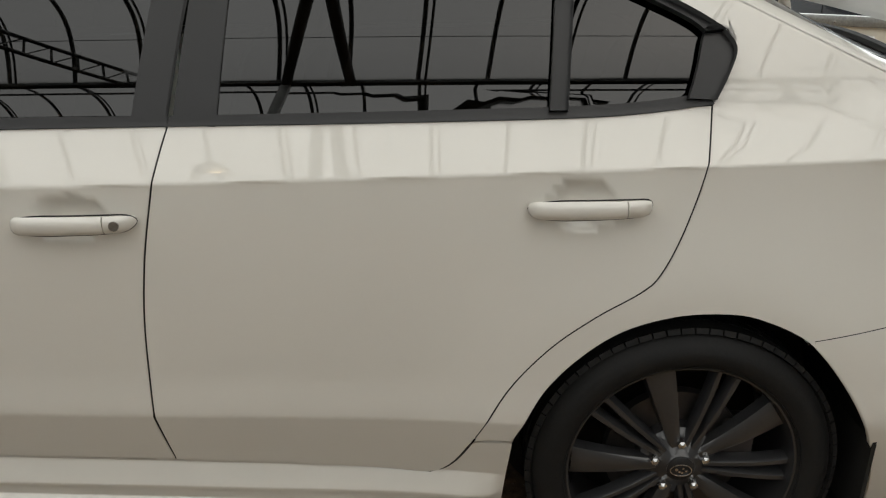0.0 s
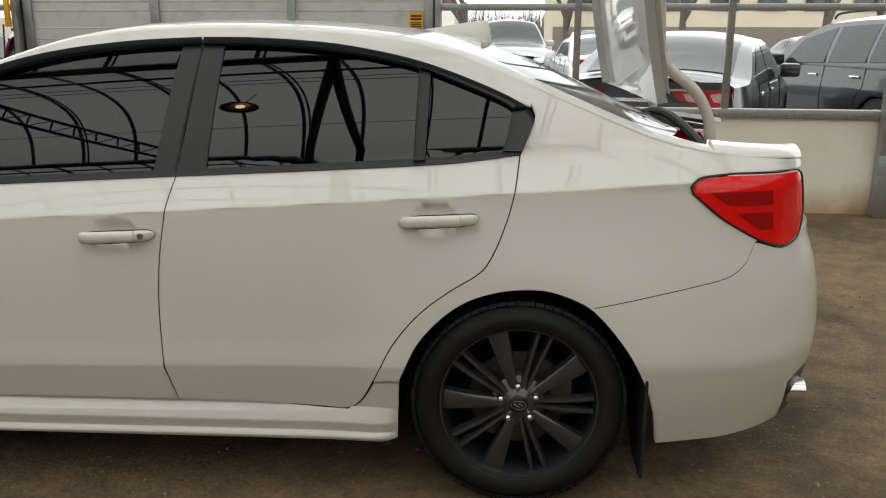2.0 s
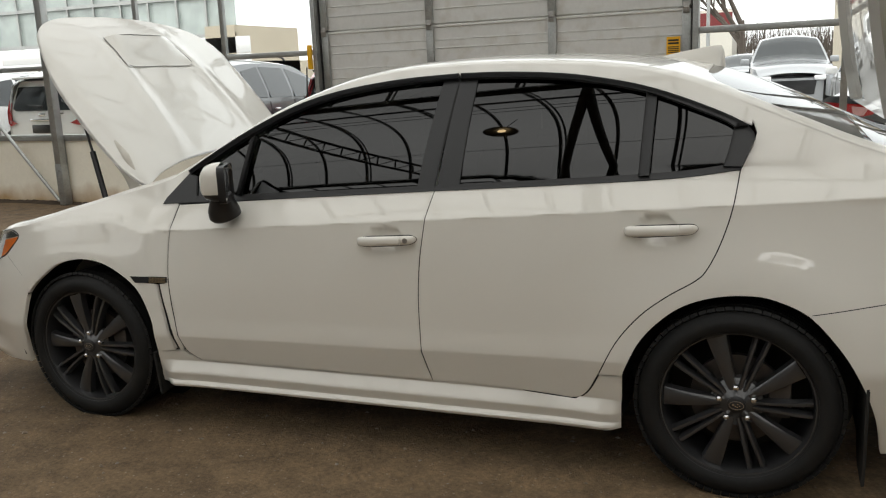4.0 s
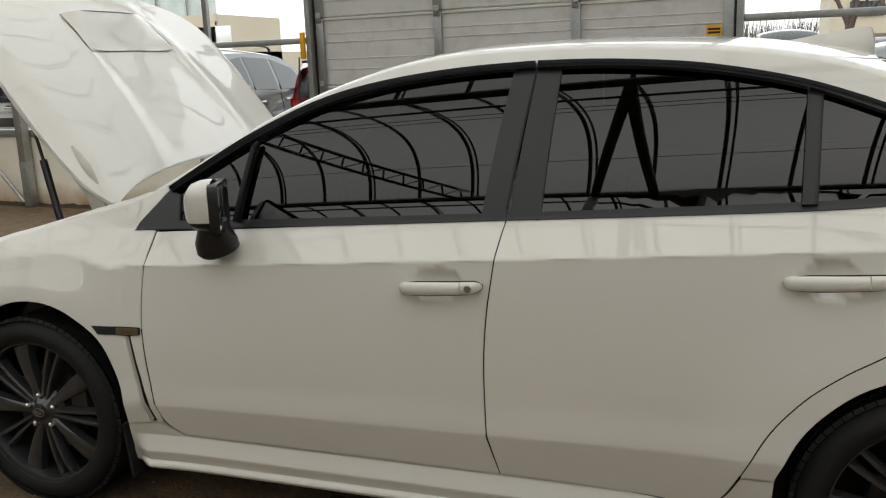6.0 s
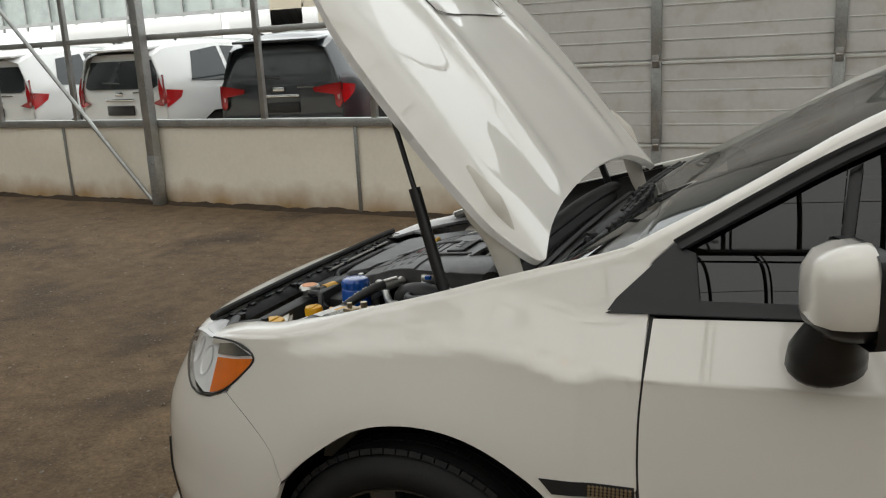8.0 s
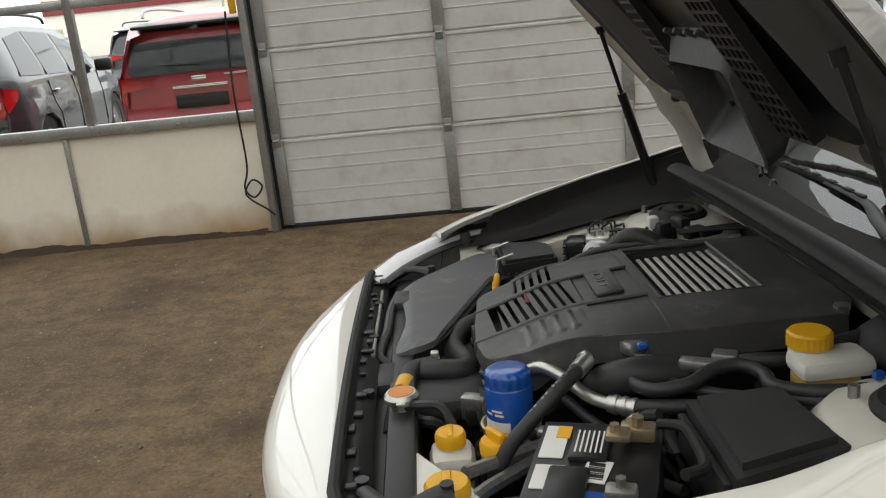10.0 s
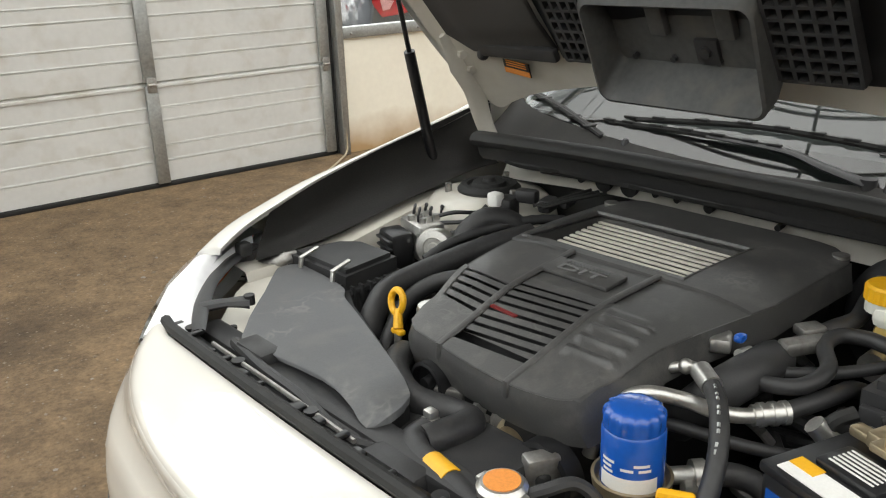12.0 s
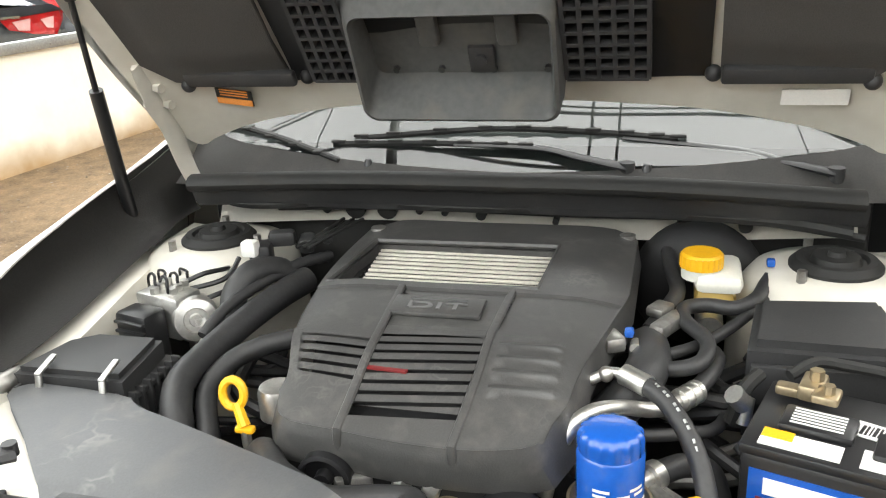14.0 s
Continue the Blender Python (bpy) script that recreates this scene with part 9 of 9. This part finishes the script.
        skin("windscreen", [(3.12, 0.08), (3.80, 0.06), (3.80, 1), (3.08, 1)], lambda x, v: tuple(Vector(over(x, v)) + Vector((0.006, 0, 0.008))), M_GLASS_FAR, root, both=True, cell=(0.2, 0.2), lip=0, shrink=0)
    # tail lamps, plate, badge bar, bumper
    for sg in (-1, 1):
        z0 = zb - 0.16 if tall else zb - 0.14
        lens = M_REDFAR
        if lamps == "wide":
            lamp = [(sg * 0.30, z0 + 0.095), (sg * 0.60, z0 + 0.115), (sg * (wt - 0.012), z0 + 0.13), (sg * (wt - 0.03), z0 + 0.05), (sg * (wt - 0.10), z0 - 0.05), (sg * 0.56, z0 - 0.03), (sg * 0.36, z0 + 0.02)]
        elif lamps == "upright":
            lamp = [(sg * 0.60, z0 - 0.02), (sg * 0.74, z0 + 0.03), (sg * (wt - 0.11), z0 + 0.30), (sg * (wt - 0.05), z0 + 0.34), (sg * (wt - 0.008), z0 + 0.14), (sg * (wt - 0.008), z0 - 0.02), (sg * (wt - 0.06), z0 - 0.06), (sg * 0.72, z0 - 0.05)]
        else:
            lamp = [(sg * 0.46, z0 + 0.12), (sg * 0.66, z0 + 0.15), (sg * (wt - 0.012), z0 + 0.17), (sg * (wt - 0.008), z0 - 0.07), (sg * (wt - 0.05), z0 - 0.13), (sg * 0.74, z0 - 0.10), (sg * 0.73, z0 + 0.03), (sg * 0.48, z0 + 0.07)]
        tl = skin("tail_lamp", lamp, lambda y, z: tuple(Vector(tail(y, z)) + Vector((-0.016, 0, 0))), lens, root, cell=0.05, lip=0.02, shrink=0)
        for u0, u1 in ((0.40, 0.55), (0.63, wt - 0.09)) if lamps == "wide" else ():
            skin("lens_bar", [(sg * u0, z0 + 0.075), (sg * u1, z0 + 0.09), (sg * (u1 - 0.02), z0 + 0.0), (sg * (u0 + 0.04), z0 + 0.01)], lambda y, z: tuple(Vector(tail(y, z)) + Vector((-0.020, 0, 0))), M_LAMPPALE, tl, "pale lens bar", cell=0.05, lip=0.004, shrink=0)
        if lamps == "wide":
            continue
        skin("lens_bar", [(sg * 0.76, z0 + 0.02), (sg * (wt - 0.04), z0 + 0.03), (sg * (wt - 0.05), z0 - 0.03), (sg * 0.77, z0 - 0.03)], lambda y, z: tuple(Vector(tail(y, z)) + Vector((-0.020, 0, 0))), M_LAMPPALE, tl, cell=0.08, lip=0.004, shrink=0)
        skin("lamp_side", [(0.0, z0 + 0.16), (0.26, z0 + 0.13), (0.22, z0 + 0.05), (0.0, z0 - 0.08)], lambda x, z: (x, sg * (-flank(x, z)[1] + 0.008), z), lens, tl, cell=0.1, lip=0.0, shrink=0)
    bm = bmesh.new()
    box(bm, (tail(0, zb - 0.22)[0] - 0.015, 0, zb - 0.27), (0.02, 0.52, 0.13), 0.008)
    part("plate_recess", bm, M_TRIM, root)
    if chrome:
        bm = bmesh.new()
        box(bm, (tail(0, zb - 0.12)[0] - 0.018, 0, zb - 0.13), (0.02, 0.55, 0.035), 0.008)
        part("chrome_bar", bm, M_CHROME, root)
        bm = bmesh.new()
        box(bm, (tail(0, zb - 0.05)[0] - 0.018, 0, zb - 0.05), (0.012, 0.15, 0.05), 0.01)
        part("badge", bm, M_CHROME, root)
        bm = bmesh.new()
        box(bm, (tail(0.5, zb - 0.07)[0] - 0.018, -0.36, zb - 0.035), (0.006, 0.22, 0.02))
        part("script", bm, M_CHROME, root)
    bm = bmesh.new()
    box(bm, (0.06, 0, 0.40), (0.22, 2 * wt - 0.08, 0.20), 0.05)
    part("bumper_valance", bm, M_TRIM, root)
    for sg in (-1, 1):
        bm = bmesh.new()
        box(bm, (3.0 if kind != "pickup" else 3.6, sg * (W + 0.10), zb + 0.06), (0.12, 0.22, 0.16), 0.04)
        part("door_mirror", bm, paint if kind != "suv" else M_TRIM, root)
        for xh in ((1.35, 2.25) if kind != "pickup" else (2.2, 2.9)):
            bm = bmesh.new()
            box(bm, (xh, sg * (-flank(xh, zb - 0.12)[1] + 0.012), zb - 0.12), (0.20, 0.03, 0.035), 0.012)
            part("door_handle", bm, M_CHROME if chrome else paint, root)
        for xd in ((1.17, 2.03, 3.10) if kind != "pickup" else (1.85, 2.66, 3.65)):
            bm = bmesh.new()
            tube(bm, [(xd + (0.12 if xd < 1.5 and z < 0.75 else 0.0), sg * (-flank(xd, z)[1] + 0.0005), z) for z in np.linspace(0.32, zb, 7)], 0.006, 4, 1)
            part("door_gap", bm, M_TRIM, root)
    bm = bmesh.new()
    box(bm, (L / 2, 0, 0.55), (L - 0.4, 2 * W - 0.5, 0.6))
    part("underbody", bm, M_TRIM, root)
    for cx in (x_r, x_f):
        for sg in (-1, 1):
            bm = bmesh.new()
            lathe(bm, [(0.22, 0.10), (0.30, 0.115), (0.345, 0.08), (0.35, 0.0), (0.345, -0.10), (0.22, -0.10)], Matrix.Translation((cx, sg * (W - 0.13), 0.35)) @ Matrix.Rotation(radians(90 * sg), 4, "X"), 28, closed=True)
            bmesh.ops.recalc_face_normals(bm, faces=bm.faces[:])
            wh = part("wheel", bm, M_TYRE_FAR, root)
            bm = bmesh.new()
            lathe(bm, [(0.235, 0.06), (0.235, 0.085), (0.21, 0.09), (0.19, 0.05), (0.05, 0.06), (0.04, 0.07), (0.004, 0.07)], Matrix.Translation((cx, sg * (W - 0.13), 0.35)) @ Matrix.Rotation(radians(-90 * sg), 4, "X"), 28)
            part("rim", bm, M_RIM_FAR, wh)
    root.matrix_world = m
    return root


LOT = 0.005


def park(kind, paint, label, x, y, heading, chrome=True, lamps="winged"):
    """Tail's middle at x, y; heading: degrees of the nose, 90 is away from the wall."""
    return parked_car(kind, paint, label, pose(x, y, LOT, 0, 0, heading), chrome, lamps)


park("suv", P_WHITE, "white compact SUV parked tail to the wall", -13.2, 7.0, 91, lamps="upright")
park("suv", P_WHITE, "white crossover with slim upright tail lamps", -10.55, 6.85, 84, lamps="upright")
park("suv", P_DARK, "dark grey metallic SUV with a chrome tailgate bar", -7.95, 6.75, 95)
park("hatch", P_RED, "cherry red hatchback parked tail to the wall", -5.35, 7.2, 90)
park("suv", P_GREY, "grey SUV parked in the row", -2.75, 7.0, 90)
park("sedan", P_BLACK, "black four-door saloon parked tail to the wall", 1.25, 4.74, 67, lamps="wide")
park("suv", P_BLACK, "black SUV with red tail lamps parked aslant", 5.65, 6.85, 103)
park("sedan", P_WHITE, "white saloon parked further out in the lot", 2.3, 13.0, 92)
park("pickup", P_GREY, "grey pickup truck facing the hoop house", 0.3, 25.0, -88)
park("sedan", P_GREY, "silver saloon facing the hoop house", 6.7, 25.5, -92)
park("sedan", P_BLACK, "dark saloon out in the lot", 9.6, 26.0, -90)
park("suv", P_WHITE, "white SUV out in the lot", -3.2, 24.0, -90)
park("sedan", P_BLUE, "slate blue saloon out in the lot", 3.6, 26.0, -90)
park("suv", P_DARK, "dark SUV out in the lot", -9.5, 19.0, 80)
park("sedan", P_WHITE, "white saloon out in the lot", 12.6, 24.0, -90)
park("hatch", P_BLUE, "slate blue hatchback out in the lot", -6.3, 25.0, -90)
park("sedan", P_GREY, "silver saloon far out in the lot", -1.0, 34.0, -90)
park("suv", P_BLACK, "black SUV far out in the lot", 4.0, 35.0, -90)

# neighbouring glasshouse with white overhead doors
M_BEIGE = surf("beige_render", (0.50, 0.44, 0.34), 0.8, vary=0.08, grain=6, bump=0.05, blotch=0.4)
M_BROWNBAND = surf("brown_band", (0.16, 0.13, 0.11), 0.8, vary=0.1, grain=6)
gh = tagged(new("glasshouse"), "neighbouring glasshouse with white overhead doors", "building")
bm = bmesh.new()
box(bm, (-28, 28.0, 1.0), (22, 12, 2.0))
box(bm, (-17.6, 24, 1.6), (1.2, 4.2, 3.2))
part("wall", bm, M_BEIGE, gh)
for x0 in (-27.6, -23.6, -19.9):
    bm = bmesh.new()
    for k in range(5):
        box(bm, (x0 + 1.75, 21.93, 0.30 + 0.56 * k), (3.4, 0.06, 0.545), 0.01)
    part("door", bm, P_WHITE, gh)
for x0 in np.arange(-38.5, -17, 1.2):
    bm = bmesh.new()
    box(bm, (x0, 21.95, 4.2), (0.07, 0.07, 3.0))
    part("mullion", bm, M_GALV, gh)
for z in (2.9, 4.2, 5.7):
    bm = bmesh.new()
    box(bm, (-28, 21.95, z), (22, 0.09, 0.12))
    part("rail", bm, M_GALV, gh)
bm = bmesh.new()
box(bm, (-28, 22.05, 4.3), (22, 0.02, 2.8))
part("glazing", bm, surf("dusty_glazing", (0.42, 0.47, 0.45), 0.2, vary=0.25, grain=2, blotch=0.6), gh)
bm = bmesh.new()
slab(bm, [(-39, 5.7), (-17, 5.7), (-20, 7.6), (-36, 7.6)], -34, -22, Matrix(((1, 0, 0, 0), (0, 0, -1, 0), (0, 1, 0, 0), (0, 0, 0, 1))))
part("roof", bm, surf("pale_roof_glass", (0.62, 0.66, 0.65), 0.3, vary=0.15, grain=2), gh)
# long beige building across the lot
lb = tagged(new("warehouse"), "long beige flat-roofed building across the lot", "building")
bm = bmesh.new()
box(bm, (30, 62, 2.6), (52, 10, 5.2))
part("wall", bm, M_BEIGE, lb)
bm = bmesh.new()
box(bm, (30, 56.9, 1.3), (52, 0.1, 1.6))
part("band", bm, M_BROWNBAND, lb)
bm = bmesh.new()
box(bm, (30, 62, 5.3), (52.6, 10.6, 0.3))
part("roof", bm, M_GALV, lb)
for i in range(16):
    bm = bmesh.new()
    box(bm, (6 + 3.1 * i, 56.93, 3.6), (1.9, 0.08, 0.9))
    part("window", bm, M_GLASS_FAR, lb)
fb2 = tagged(new("far_building"), "low white and red shop building far off", "building")
bm = bmesh.new()
box(bm, (-22, 95, 3.0), (36, 12, 6.0))
part("wall", bm, M_DIRT_WHITE, fb2)
bm = bmesh.new()
box(bm, (-22, 88.9, 5.0), (36, 0.2, 1.4))
part("fascia", bm, M_REDMARK, fb2)

M_BARK = surf("bark", (0.085, 0.068, 0.055), 0.9, vary=0.3, grain=20, bump=0.3)


def bare_tree(x, y, h, seed):
    """A leafless tree: a tapered trunk that forks again and again, and a crown of twigs."""
    rn = random.Random(seed)
    root = tagged(new("bare_tree"), "leafless winter tree with fine spreading twigs", "tree", "bare trees")
    trunk, crown = bmesh.new(), bmesh.new()

    def grow(p, d, length, r, level):
        q = p + d * length
        rod(trunk if level < 2 else crown, p, q, r, r * 0.68, n=7 if level < 2 else 4, caps=False)
        if level >= 5:
            return
        for _ in range(3 if level < 4 else 2):
            nd = (d + Vector((rn.uniform(-0.75, 0.75), rn.uniform(-0.75, 0.75), rn.uniform(-0.15, 0.5)))).normalized()
            grow(p + d * length * rn.uniform(0.6, 1.0), nd, length * rn.uniform(0.55, 0.8), r * 0.6, level + 1)
    grow(Vector((x, y, -0.05)), Vector((rn.uniform(-0.05, 0.05), rn.uniform(-0.05, 0.05), 1)).normalized(), h * 0.30, h * 0.022, 0)
    part("trunk", trunk, M_BARK, root)
    part("crown", crown, M_BARK, root)


for i, (x, y, h) in enumerate(((3.5, 40, 9), (9.5, 42, 10), (15, 38, 9), (-1.5, 46, 11), (20, 44, 10), (-6, 58, 11), (-9.5, 66, 10), (6.5, 50, 10), (26, 40, 9))):
    bare_tree(x, y, h, 40 + i)
bm = bmesh.new()
rn = random.Random(77)
for i in range(2600):
    x, y = rn.uniform(-40, 8), rn.uniform(110, 130)
    h = rn.uniform(2.5, 5) + 2 * rn.random() ** 4
    rod(bm, (x, y, 0), (x + rn.uniform(-1.2, 1.2), y, h), 0.07, 0.015, n=3, caps=False)
tagged(part("far_woods", bm, M_BARK), "brown leafless woods along the horizon", "woods", kind="stuff")
for x, y in ((-16, 60), (-3.2, 44)):
    lp = tagged(new("lamp_post"), "tall grey lamp post of the car lot", "lamp post", "lamp posts")
    bm = bmesh.new()
    rod(bm, (x, y, 0), (x, y, 9), 0.10, 0.07)
    part("pole", bm, M_GALV, lp)
    for d in (-0.9, 0.9):
        bm = bmesh.new()
        box(bm, (x + d, y, 9.0), (0.8, 0.35, 0.15), 0.03)
        part("head", bm, M_GALV, lp)
